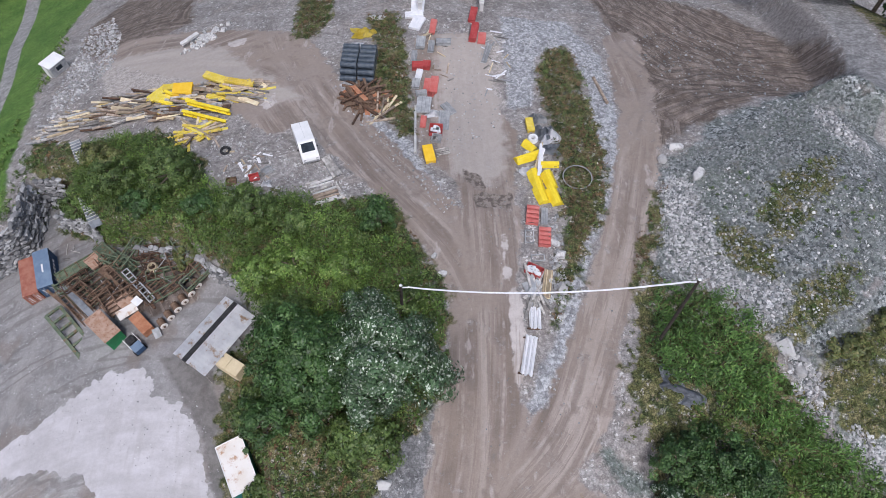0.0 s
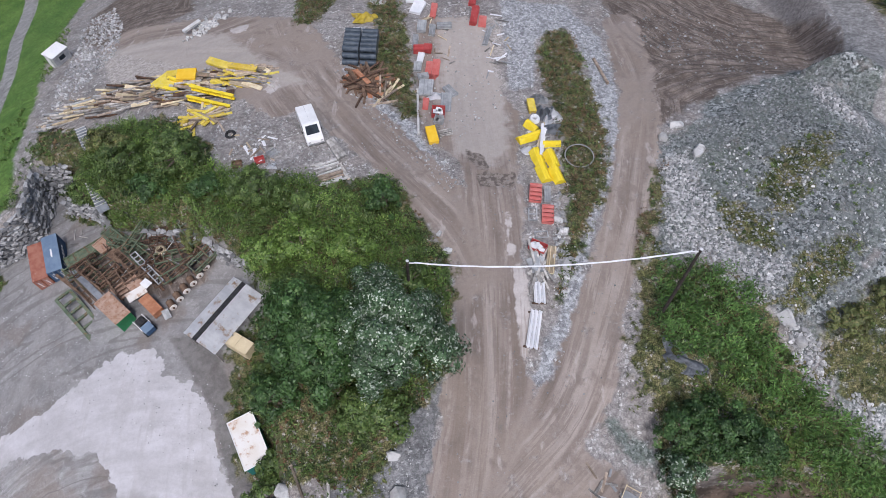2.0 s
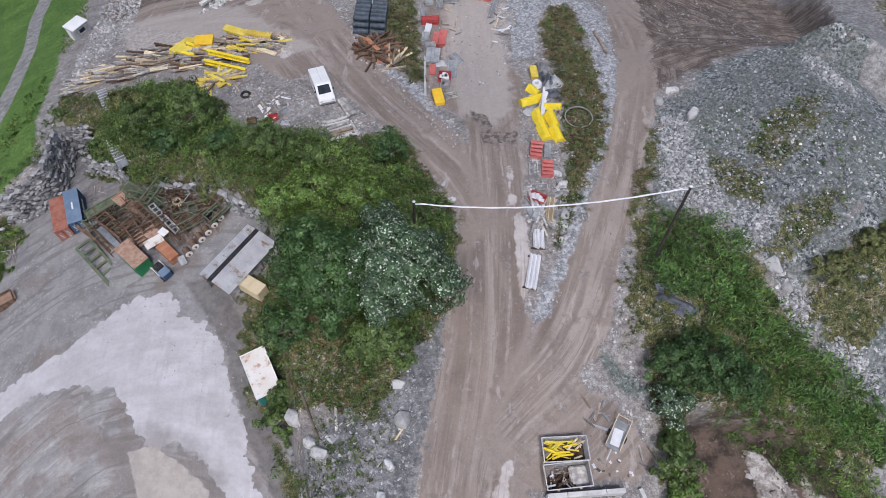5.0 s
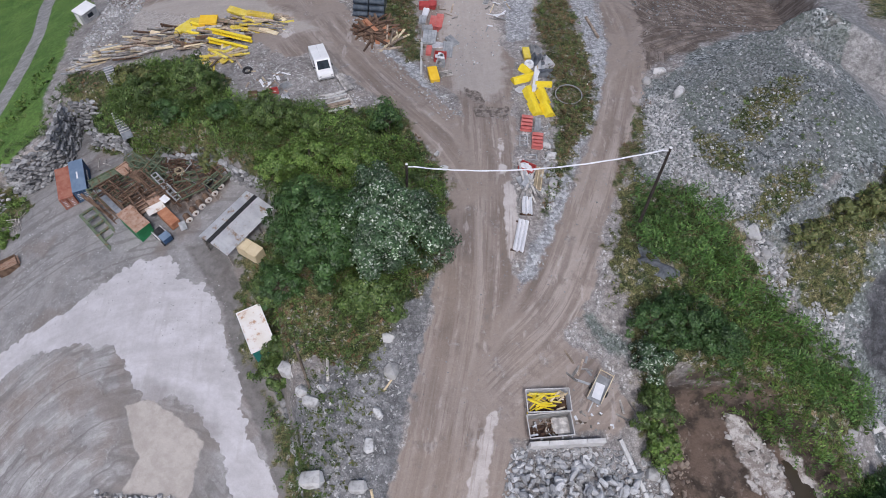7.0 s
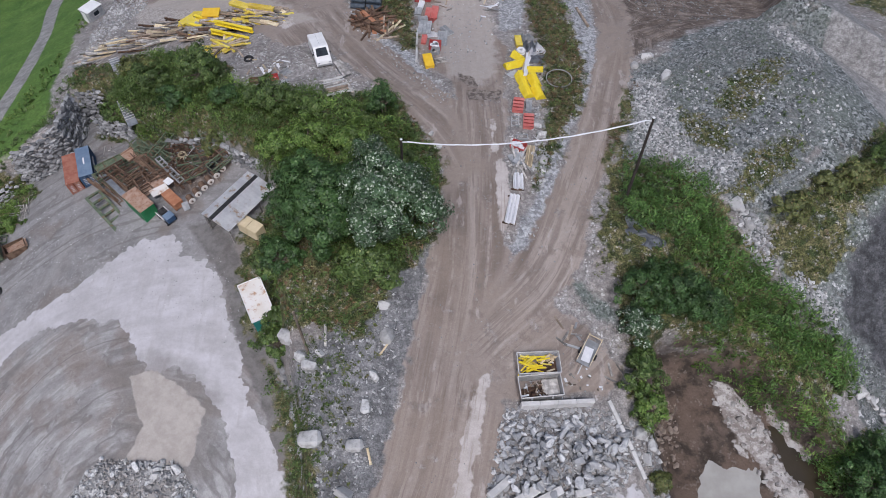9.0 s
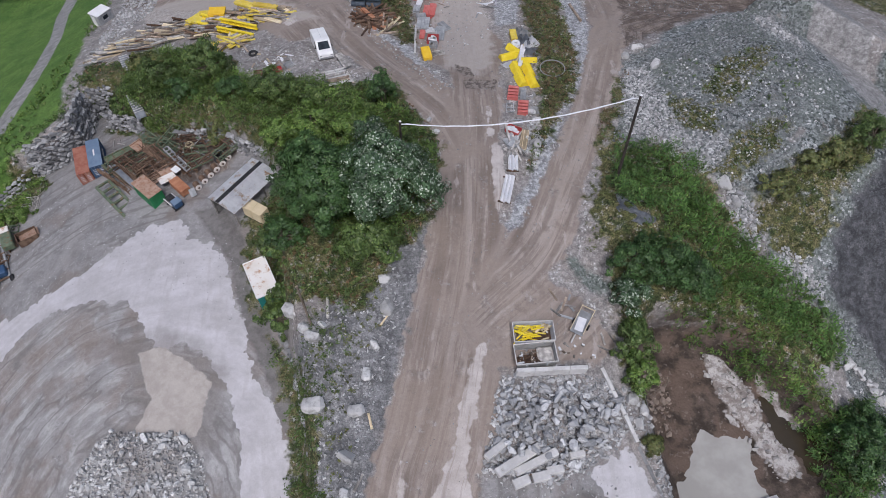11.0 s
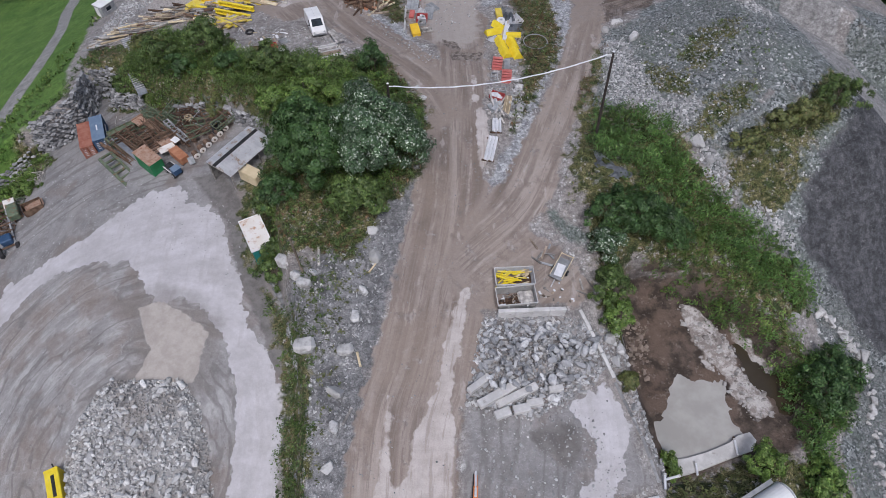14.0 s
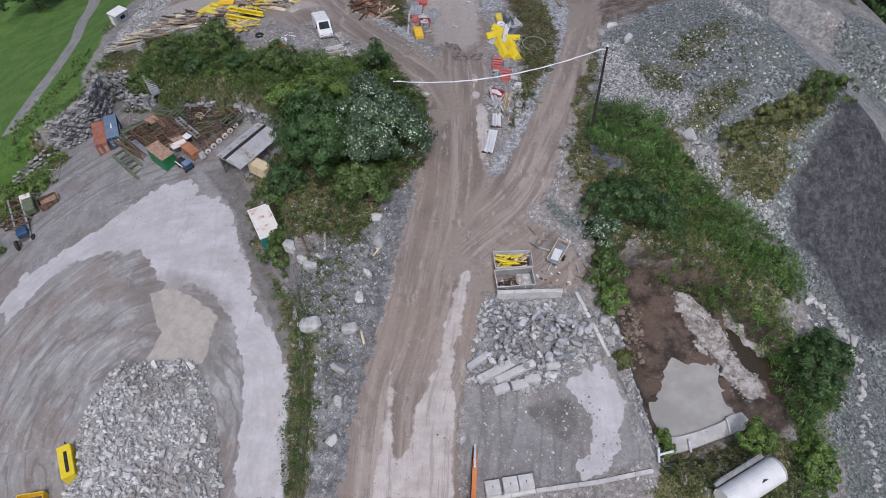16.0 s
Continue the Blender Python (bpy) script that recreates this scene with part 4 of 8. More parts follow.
ORANGE = surface("orange_paint", (0.62, 0.20, 0.06), (0.68, 0.26, 0.09), 1.0, 0.5, 0.0, 30, 0.1, (0.32, 0.18, 0.12), 0.35)
AMBER = surface("amber_paint", (0.76, 0.46, 0.02), (0.82, 0.54, 0.05), 1.0, 0.5, 0.0, 30, 0.1)
RED = surface("red_paint", (0.36, 0.05, 0.05), (0.44, 0.09, 0.085), 1.2, 0.55, 0.0, 30, 0.15)
CORAL = surface("faded_red_paint", (0.52, 0.13, 0.115), (0.58, 0.21, 0.185), 1.2, 0.6, 0.0, 30, 0.15)
GREY = surface("grey_steel", (0.28, 0.29, 0.30), (0.42, 0.43, 0.44), 1.4, 0.6, 0.2, 30, 0.2, vary=0.3)
WOOD = surface("weathered_wood", (0.20, 0.155, 0.12), (0.38, 0.31, 0.245), 2.0, 0.85, 0.0, 25, 0.3, vary=0.7)
WOOD_GREY = surface("greyed_wood", (0.21, 0.198, 0.186), (0.44, 0.42, 0.395), 2.0, 0.9, 0.0, 25, 0.3, vary=0.7)
WOOD_PINE = surface("pale_timber", (0.42, 0.34, 0.22), (0.56, 0.48, 0.34), 2.0, 0.8, 0.0, 25, 0.2, vary=0.7)
CONCRETE = surface("concrete", (0.48, 0.47, 0.46), (0.62, 0.61, 0.60), 0.9, 0.85, 0.0, 18, 0.3, (0.34, 0.32, 0.30), 0.36)
RUBBER = surface("tyre_rubber", (0.018, 0.018, 0.02), (0.04, 0.04, 0.042), 3.0, 0.8, 0.0, 40, 0.3)
BLACK_PLASTIC = surface("dark_blue_plastic", (0.04, 0.055, 0.075), (0.085, 0.105, 0.13), 2.0, 0.3, 0.0, 40, 0.1)
GLASS_DARK = surface("dark_window_glass", (0.015, 0.02, 0.028), (0.03, 0.04, 0.05), 1.0, 0.08, 0.0, 40, 0.0)
TARP_GREY = surface("grey_tarpaulin", (0.14, 0.155, 0.18), (0.25, 0.27, 0.30), 1.2, 0.5, 0.0, 15, 0.3)
TARP_WHITE = surface("white_sheeting", (0.66, 0.67, 0.70), (0.78, 0.78, 0.80), 1.2, 0.5, 0.0, 15, 0.3)
BARK = surface("bark", (0.10, 0.08, 0.06), (0.18, 0.15, 0.12), 4.0, 0.95, 0.0, 40, 0.6)
POLE_WOOD = surface("tarred_wood", (0.03, 0.025, 0.022), (0.06, 0.05, 0.045), 4.0, 0.9, 0.0, 40, 0.4)
STONE_WALL = rocky("wall_stone", (0.11, 0.112, 0.116), (0.44, 0.442, 0.448), (0.19, 0.19, 0.192), 1.5, "object")
STONE_PALE = rocky("pale_boulder", (0.38, 0.376, 0.37), (0.60, 0.595, 0.59), (0.30, 0.293, 0.283), 1.5, "object")
STONE_RUBBLE = rocky("broken_concrete", (0.19, 0.196, 0.205), (0.66, 0.665, 0.675), (0.34, 0.345, 0.355), 1.5, "object")
CRUSHED = rocky("crushed_stone", (0.09, 0.097, 0.10), (0.38, 0.395, 0.40), (0.18, 0.19, 0.192), 2.0)
STONE_WHITE = rocky("white_stone", (0.48, 0.48, 0.48), (0.74, 0.74, 0.74), (0.55, 0.55, 0.55), 2.0)
CRUSHED_PALE = rocky("pale_crushed_stone", (0.19, 0.192, 0.194), (0.62, 0.62, 0.62), (0.32, 0.32, 0.318), 2.0)
CABLE = surface("white_cable_wrap", (0.74, 0.75, 0.80), (0.80, 0.81, 0.85), 4.0, 0.5, 0.0, 40, 0.1)
LEAF_DARK = leafy("dark_leaves", (0.019, 0.05, 0.014), (0.058, 0.116, 0.034), (0.11, 0.17, 0.06))
LEAF_MID = leafy("bush_leaves", (0.032, 0.066, 0.016), (0.098, 0.15, 0.04), (0.16, 0.20, 0.065))
LEAF_BRIGHT = leafy("fresh_green_weeds", (0.048, 0.10, 0.019), (0.135, 0.215, 0.045), (0.22, 0.28, 0.085))
LEAF_LUSH = leafy("nettle_leaves", (0.034, 0.086, 0.018), (0.10, 0.19, 0.044), (0.17, 0.26, 0.075))
LEAF_SILVER = leafy("silvery_leaves", (0.032, 0.068, 0.030), (0.075, 0.13, 0.062), (0.50, 0.56, 0.47), 0.18)
LEAF_DRY = leafy("dry_grass", (0.075, 0.100, 0.030), (0.14, 0.158, 0.054), (0.22, 0.18, 0.08))
LEAF_BROWN = leafy("withered_weeds", (0.085, 0.05, 0.027), (0.17, 0.105, 0.055), (0.24, 0.17, 0.09))
STONE_HEAP = rocky("heap_stone", (0.24, 0.24, 0.238), (0.78, 0.776, 0.77), (0.46, 0.456, 0.45), 2.0, dust=(0.30, 0.275, 0.255))
STONE_LOOSE = rocky("loose_heap_stone", (0.36, 0.36, 0.358), (0.76, 0.756, 0.75), (0.5, 0.496, 0.49), 2.0, "object")

# ---- the lower yard ----
def container(label, paint, roof_paint, x, y, turn):
    """A shipping container with ribbed sides and doors at the near end."""
    L, W, H = 4.5, 1.5, 1.95
    c = thing("shipping_container", label, "container", x, y, turn, group="shipping containers")
    part("roof", box(bmesh.new(), (0, 0, H - 0.03), (L, W, 0.06), bevel=0.015), roof_paint, c)
    part("floor_frame", box(bmesh.new(), (0, 0, 0.08), (L, W, 0.16), bevel=0.02), paint, c)
    for s in (-1, 1):
        line = [(-L / 2 + 0.08 + k * (L - 0.16) / 87, s * (W / 2 - (0.02 if (k // 2) % 2 else 0.06))) for k in range(88)]
        line = line + [(x, y - s * 0.03) for x, y in line[::-1]]
        bm = slab(bmesh.new(), line if s < 0 else line[::-1], 0.1, H - 0.05)
        part("side_wall", bm, paint, c)
        for e in (-1, 1):
            part("corner_post", box(bmesh.new(), (e * (L / 2 - 0.05), s * (W / 2 - 0.05), H / 2), (0.1, 0.1, H - 0.02), bevel=0.01), paint, c)
    part("back_wall", box(bmesh.new(), (L / 2 - 0.06, 0, H / 2), (0.04, W - 0.1, H - 0.2)), paint, c)
    for s in (-1, 1):
        d = part("door", box(bmesh.new(), (-L / 2 + 0.04, s * W / 4, H / 2 + 0.03), (0.05, W / 2 - 0.06, H - 0.22), bevel=0.01), paint, c)
        for k in (-0.15, 0.15):
            part("lock_bar", rod(bmesh.new(), (-L / 2 - 0.01, s * W / 4 + k, 0.2), (-L / 2 - 0.01, s * W / 4 + k, H - 0.12), 0.018, seg=6), GREY, d)
        for k in range(4):
            part("stencil", box(bmesh.new(), (-L / 2 + 0.008, s * W / 4 - 0.02, 0.62 + 0.26 * k), (0.012, 0.34 - 0.07 * (k % 2), 0.07)), WHITE, d, "white stencilled bar")
    if paint is STEEL_BLUE:
        for k in range(6):
            part("marking", box(bmesh.new(), (-1.3 + 0.48 * k, -W / 2 + 0.0, 1.05), (0.26, 0.02, 0.5 - 0.12 * (k % 3))), WHITE, c, "white painted bar")
        part("roof_patch", box(bmesh.new(), (0, 0, H + 0.006), (1.0, 0.16, 0.01)), WHITE, c, "white painted bar")
    return c


container("rust-red shipping container with faded roof beside the stone wall", STEEL_RED, STEEL_RED, -40.9, 29.75, 114)
container("dark blue shipping container with white markings beside a red one", STEEL_BLUE, ROOF_BLUE, -39.4, 30.4, 114)


def green_shed():
    c = thing("storage_box", "green steel storage box with a rusty patched roof", "storage box", -30.15, 22.9, -40)
    part("wall", box(bmesh.new(), (0, 0, 0.95), (3.2, 1.55, 1.9), bevel=0.02), GREEN_PAINT, c)
    bm = box(bmesh.new(), (0, 0, 1.93), (3.3, 1.65, 0.05), bevel=0.01)
    part("roof", bm, RUST_PALE, c, "rust-blotched sheet roof")
    for k in range(7):
        part("roof_rib", box(bmesh.new(), (-1.45 + 0.48 * k, 0, 1.965), (0.05, 1.6, 0.03)), RUST_PALE, c)
    d = part("door", box(bmesh.new(), (0.4, -0.79, 0.85), (0.9, 0.03, 1.6), bevel=0.01), GREEN_PAINT, c)
    part("handle", box(bmesh.new(), (0.72, -0.82, 0.9), (0.04, 0.04, 0.16)), GREY, d)


green_shed()


def open_shed():
    c = thing("open_shed", "open shed with a two-part corrugated zinc roof, rust-streaked", "shed", -18.85, 20.9, 57, z=-5.2)
    L = 6.3
    for name, y0, y1, z0, z1 in (("roof_narrow", 0.72, 1.75, 2.95, 2.8), ("roof_wide", -1.75, 0.22, 2.6, 3.0)):
        bm = bmesh.new()
        n = 34
        rows = [[bm.verts.new((-L / 2 + L * k / n, y, z + 0.012 * (k % 2))) for k in range(n + 1)] for y, z in ((y0, z0), (y1, z1))]
        for k in range(n):
            bm.faces.new((rows[0][k], rows[0][k + 1], rows[1][k + 1], rows[1][k]))
        bmesh.ops.solidify(bm, geom=bm.faces[:], thickness=0.02)
        part("roof_sheet", bm, ZINC, c)
    # the open gap's shade, put in as a dark strip below the sheets
    part("gap_shade", box(bmesh.new(), (0, 0.47, 2.9), (L, 0.5, 0.05)), RUBBER, c, "dark strip in place of the shaded gap between the roof sheets")
    for k in range(4):
        x = -L / 2 + 0.15 + k * (L - 0.3) / 3
        for y, h in ((-1.6, 2.5), (1.6, 2.7)):
            part("post", box(bmesh.new(), (x, y, h / 2), (0.12, 0.12, h)), WOOD_GREY, c)
        part("rafter", bar(bmesh.new(), (x, -1.6, 2.5), (x, 1.6, 2.62), 0.1, 0.12), WOOD_GREY, c)
    part("back_wall", box(bmesh.new(), (0, 1.68, 1.3), (L - 0.2, 0.04, 2.5)), WOOD_GREY, c)
    part("end_wall", box(bmesh.new(), (L / 2 - 0.1, 0, 1.25), (0.04, 3.1, 2.5)), WOOD_GREY, c)


open_shed()


def cream_cabinets():
    c = thing("cabinet", "pair of cream-painted steel cabinets beside the open shed", "cabinet", -17.5, 18.6, -31)
    for s in (-1, 1):
        d = part("cabinet_body", box(bmesh.new(), (s * 0.62, 0, 0.72), (1.2, 1.15, 1.44), bevel=0.03), CREAM, c)
        part("door", box(bmesh.new(), (s * 0.62, -0.59, 0.72), (1.05, 0.03, 1.25), bevel=0.01), CREAM, d)
        part("lid_rim", box(bmesh.new(), (s * 0.62, 0, 1.46), (1.22, 1.17, 0.04), bevel=0.01), CREAM, d)


cream_cabinets()


def white_roof_box():
    c = thing("site_box", "teal site box with a white rust-stained roof among bushes", "site box", -15.4, 10.3, -62)
    part("wall", box(bmesh.new(), (0, 0, 1.0), (4.0, 1.95, 2.0), bevel=0.02), TEAL, c)
    bm = box(bmesh.new(), (0, 0, 2.06), (4.15, 2.1, 0.1), bevel=0.02)
    part("roof", bm, WHITE_STAINED, c, "white roof with brown rust stains")
    for s in (-1, 1):
        part("roof_rim", box(bmesh.new(), (0, s * 1.03, 2.13), (4.15, 0.06, 0.07)), WHITE, c)
        part("roof_rim", box(bmesh.new(), (s * 2.05, 0, 2.13), (0.06, 2.0, 0.07)), WHITE, c)
    part("door", box(bmesh.new(), (2.02, 0, 0.9), (0.04, 0.9, 1.7), bevel=0.01), TEAL, c)
    for s in (-1, 1):
        part("skid", box(bmesh.new(), (0, s * 0.8, -0.1), (4.0, 0.15, 0.3)), RUST_DARK, c)


white_roof_box()


def lattice(label, x, y, turn, L, W, H, paint, bays=6, lift=0.0, pitch=0.0, beam=0.11):
    """A welded frame of rails, posts and crossed braces."""
    c = thing("scrap_truss", label, "steel truss", x, y, turn, lift, "scrap steel frames")
    if pitch:
        c.rotation_euler.rotate_axis("Y", radians(pitch))
    r = 0.055
    for s in (-1, 1):
        for h in ((0.06, H) if H > 0.25 else (0.1,)):
            part("rail", bar(bmesh.new(), (-L / 2, s * W / 2, h), (L / 2, s * W / 2, h), beam), paint, c)
    for k in range(bays + 1):
        xx = -L / 2 + L * k / bays
        part("crossbar", bar(bmesh.new(), (xx, -W / 2, H if H > 0.25 else 0.1), (xx, W / 2, H if H > 0.25 else 0.1), beam * 0.75), paint, c)
        if H > 0.25:
            for s in (-1, 1):
                part("post", bar(bmesh.new(), (xx, s * W / 2, 0.06), (xx, s * W / 2, H), 0.07), paint, c)
                if k < bays:
                    a, b = (0.06, H) if k % 2 else (H, 0.06)
                    part("brace", bar(bmesh.new(), (xx, s * W / 2, a), (xx + L / bays, s * W / 2, b), 0.05), paint, c)
    return c


lattice("green flaking steel ramp frame with cross slats on the yard", -34.4, 23.35, -43, 6.8, 1.45, 0.24, GREEN_OLD, 6, 0.12, 0, 0.3)
lattice("long green steel conveyor frame, rust-stained, in the scrap heap", -34.9, 29.5, 42, 5.6, 1.2, 0.8, GREEN_OLD, 7, 0.1)
lattice("pale green steel side frame in the scrap heap", -31.5, 30.3, -38, 5.0, 1.1, 0.5, GREEN_OLD, 5, 0.9)
lattice("rusty steel beam frame in the scrap heap", -33.7, 27.0, -40, 6.0, 0.7, 0.5, RUST, 6, 0.1)
lattice("rusty box frame of old machinery in the scrap heap", -31.6, 26.9, -45, 3.0, 1.6, 1.0, RUST_DARK, 4, 0.1)
lattice("brown steel truss lying across the scrap heap", -29.6, 27.4, -40, 4.6, 0.6, 0.6, RUST, 8, 0.9, 4)
lattice("grey lattice boom with diagonal braces", -28.1, 27.2, -43, 4.4, 0.55, 0.5, GREY, 8, 0.6, 3)
lattice("green machine frame with rollers in the scrap heap", -29.7, 29.0, -38, 2.6, 1.4, 0.9, GREEN_OLD, 4, 0.4)
lattice("mint green tangled steel frame in the scrap heap", -26.3, 28.2, 20, 2.4, 1.1, 0.8, GREEN_OLD, 3, 0.2, 8)
lattice("rusty angle iron frame leaning in the scrap heap", -25.0, 29.4, -60, 2.8, 0.9, 0.7, RUST, 4, 0.3, -10)
lattice("dark rusty rack frame in the scrap heap", -27.2, 30.0, 10, 2.4, 1.0, 0.9, RUST_DARK, 3, 0.3, 6)
lattice("brown rusty ladder frame in the scrap heap", -23.9, 27.6, 60, 3.2, 0.6, 0.2, RUST, 8, 0.5, 12)
lattice("rusty side rail frame beside the green box", -35.0, 25.9, -41, 5.6, 0.5, 0.4, RUST, 6, 0.1)


def more_scrap():
    rng = random.Random(12)
    spots = [(-32.6, 28.4, 40), (-30.4, 28.3, -42), (-33.0, 30.4, -38), (-28.8, 30.4, -20), (-26.0, 26.9, -42), (-24.6, 28.4, 30), (-30.9, 25.9, -40), (-27.4, 28.3, 60), (-25.6, 30.5, -10), (-23.6, 29.5, 75), (-34.2, 28.2, -40), (-29.0, 26.5, 45), (-35.2, 28.6, 42), (-31.6, 30.2, -30), (-27.6, 26.6, -44), (-25.2, 26.2, 50), (-32.0, 27.0, 48), (-28.2, 31.0, 5), (-24.2, 30.4, -50), (-22.6, 28.6, -30), (-30.0, 30.8, 70), (-33.6, 27.0, -38), (-26.8, 29.4, -15), (-22.4, 27.4, 40)]
    for k, (x, y, turn) in enumerate(spots):
        paint = (GREEN_OLD, RUST, RUST_DARK, GREEN_OLD, RUST)[k % 5]
        label = "%s steel frame piled in the scrap heap" % {GREEN_OLD: "flaking green", RUST: "rust-brown", RUST_DARK: "dark rusty"}[paint]
        lattice(label, x, y, turn + rng.uniform(-12, 12), rng.uniform(1.8, 3.6), rng.uniform(0.6, 1.3), rng.choice([0.2, 0.5, 0.8]), paint, rng.randint(3, 6), rng.uniform(0.2, 0.9), rng.uniform(-7, 7))


more_scrap()


def loose_bars():
    rng = random.Random(4)
    for k in range(60):
        x, y = rng.uniform(-34, -22.6), rng.uniform(26.2, 31)
        if signed(x, y, [(-36, 28.5), (-33, 31.6), (-24, 31), (-22.3, 26.5), (-28.4, 25.8), (-33, 26)]) < 0:
            continue
        c = thing("steel_bar", "thin rusty steel bar lying in the scrap heap", "steel bar", x, y, rng.uniform(0, 180), rng.uniform(0.15, 0.9), "loose scrap bars")
        L = rng.uniform(0.8, 2.6)
        bm = rod(bmesh.new(), (-L / 2, 0, 0), (L / 2, 0, rng.uniform(-0.3, 0.5)), rng.uniform(0.025, 0.05), seg=6)
        part("shaft", bm, rng.choice([RUST, RUST_DARK, GREEN_OLD, GREY]), c)


loose_bars()


def belt_conveyor():
    c = thing("conveyor_belt", "dark rubber conveyor belt on a steel bed", "conveyor", -34.6, 26.6, -41, 0.1)
    part("belt", box(bmesh.new(), (0, 0, 0.42), (5.6, 0.62, 0.06), bevel=0.02), TARP_GREY, c, "dark grey rubber belt")
    for s in (-1, 1):
        part("side_beam", box(bmesh.new(), (0, s * 0.36, 0.32), (5.7, 0.06, 0.22)), RUST, c)
    for k in range(4):
        part("stand", box(bmesh.new(), (-2.4 + 1.6 * k, 0, 0.12), (0.08, 0.7, 0.3)), RUST, c)


belt_conveyor()


def sheet(name, label, x, y, turn, L, W, lift, paint, tilt=4.0, ribs=0):
    c = thing(name, label, "metal sheet", x, y, turn, lift)
    c.rotation_euler.rotate_axis("Y", radians(tilt))
    part("plate", box(bmesh.new(), (0, 0, 0), (L, W, 0.04), bevel=0.01), paint, c)
    for k in range(ribs):
        part("rib", box(bmesh.new(), (-L / 2 + L * (k + 0.5) / ribs, 0, 0.04), (0.06, W, 0.05)), paint, c)
    part("edge_strip", box(bmesh.new(), (0, W / 2, 0.02), (L, 0.05, 0.07)), paint, c)
    return c


sheet("steel_plate", "brown rusty steel plate lying in the scrap heap", -29.0, 25.6, -40, 1.7, 1.3, 0.9, RUST_PALE)
sheet("steel_plate", "rusty red hatch plate on a frame in the scrap heap", -31.8, 29.0, -30, 1.5, 1.0, 1.3, RUST, 10)
sheet("steel_plate", "white painted steel panel with dark holes", -28.6, 24.6, 40, 1.8, 1.0, 0.9, WHITE_STAINED, 3)
sheet("steel_plate", "clean white panel lying on scrap", -27.7, 25.4, -35, 0.9, 0.7, 1.2, WHITE, 2)
sheet("steel_plate", "grey steel plate leaning beside the rusty hopper", -25.2, 22.3, -60, 0.9, 0.6, 0.5, GREY, 25)


def hopper():
    c = thing("hopper", "orange-brown rusty steel hopper box", "hopper", -26.75, 23.2, -42)
    bm = bmesh.new()
    for p, s in (((0, 0.5, 0.7), (2.2, 0.05, 0.8)), ((0, -0.5, 0.7), (2.2, 0.05, 0.8)), ((1.08, 0, 0.7), (0.05, 1.0, 0.8)), ((-1.08, 0, 0.7), (0.05, 1.0, 0.8))):
        part("side", box(bmesh.new(), p, s, bevel=0.01), ORANGE_RUST, c)
    part("lid", box(bm, (0, 0, 1.12), (2.25, 1.05, 0.05), bevel=0.01), ORANGE_RUST, c)
    for s in (-1, 1):
        for e in (-1, 1):
            part("leg", box(bmesh.new(), (e * 0.95, s * 0.4, 0.2), (0.1, 0.1, 0.5)), RUST, c)


hopper()


def wheel(name, c, x, y, z, r, w, axis="Y", tyre=RUBBER, rim=GREY):
    bm = bmesh.new()
    d = Vector((0, w / 2, 0)) if axis == "Y" else Vector((w / 2, 0, 0))
    p = Vector((x, y, z))
    rod(bm, p - d, p + d, r, seg=20)
    bmesh.ops.bevel(bm, geom=[e for e in bm.edges if len(e.link_faces) == 2 and any(len(f.verts) > 4 for f in e.link_faces)], offset=w * 0.18, segments=2, affect="EDGES")
    t = part(name, bm, tyre, c)
    part("rim", rod(bmesh.new(), p - d * 1.06, p + d * 1.06, r * 0.55, seg=14), rim, t)
    part("hub", rod(bmesh.new(), p - d * 1.15, p + d * 1.15, r * 0.2, seg=8), RUST, t)


def yard_cart():
    c = thing("small_loader", "small blue and white loader parked before the rusty hopper", "loader", -27.1, 21.4, -40)
    part("chassis", box(bmesh.new(), (0, 0, 0.45), (1.9, 0.8, 0.25), bevel=0.04), GREY, c)
    part("engine_cover", box(bmesh.new(), (-0.4, 0, 0.78), (0.8, 0.75, 0.45), bevel=0.06), RUBBER, c)
    part("cab", box(bmesh.new(), (0.75, 0, 0.85), (0.8, 0.9, 0.7), bevel=0.06), STEEL_BLUE, c)
    part("cab_roof", box(bmesh.new(), (0.75, 0, 1.24), (0.85, 0.95, 0.08), bevel=0.03), ROOF_BLUE, c, "pale blue roof")
    part("side_rail", bar(bmesh.new(), (-1.1, -0.5, 0.6), (0.3, -0.5, 0.6), 0.07), WHITE, c)
    part("side_rail", bar(bmesh.new(), (-1.1, 0.5, 0.6), (0.3, 0.5, 0.6), 0.07), WHITE, c)
    for e in (-0.65, 0.65):
        for s in (-1, 1):
            wheel("wheel", c, e, s * 0.48, 0.3, 0.3, 0.2)


yard_cart()


def rollers():
    for k in range(6):
        t = k / 5
        x, y = -24.9 + 2.5 * t, 23.2 + 3.8 * t
        c = thing("roller", "rusty steel roller with a pale end disc", "roller", x, y, -48, 0.0, "rollers in a row")
        part("drum", rod(bmesh.new(), (-0.45, 0, 0.42), (0.3, 0, 0.42), 0.33, seg=16), RUST, c)
        part("end_disc", rod(bmesh.new(), (0.3, 0, 0.42), (0.36, 0, 0.42), 0.36, seg=16), WHITE_STAINED, c, "pale rusty end disc")
        part("hub", rod(bmesh.new(), (0.36, 0, 0.42), (0.44, 0, 0.42), 0.1, seg=8), RUST_DARK, c)
        part("axle", rod(bmesh.new(), (-0.75, 0, 0.42), (0.5, 0, 0.42), 0.06, seg=8), RUST_DARK, c)
        part("stand", box(bmesh.new(), (-0.6, 0, 0.2), (0.14, 0.5, 0.4)), RUST_DARK, c)


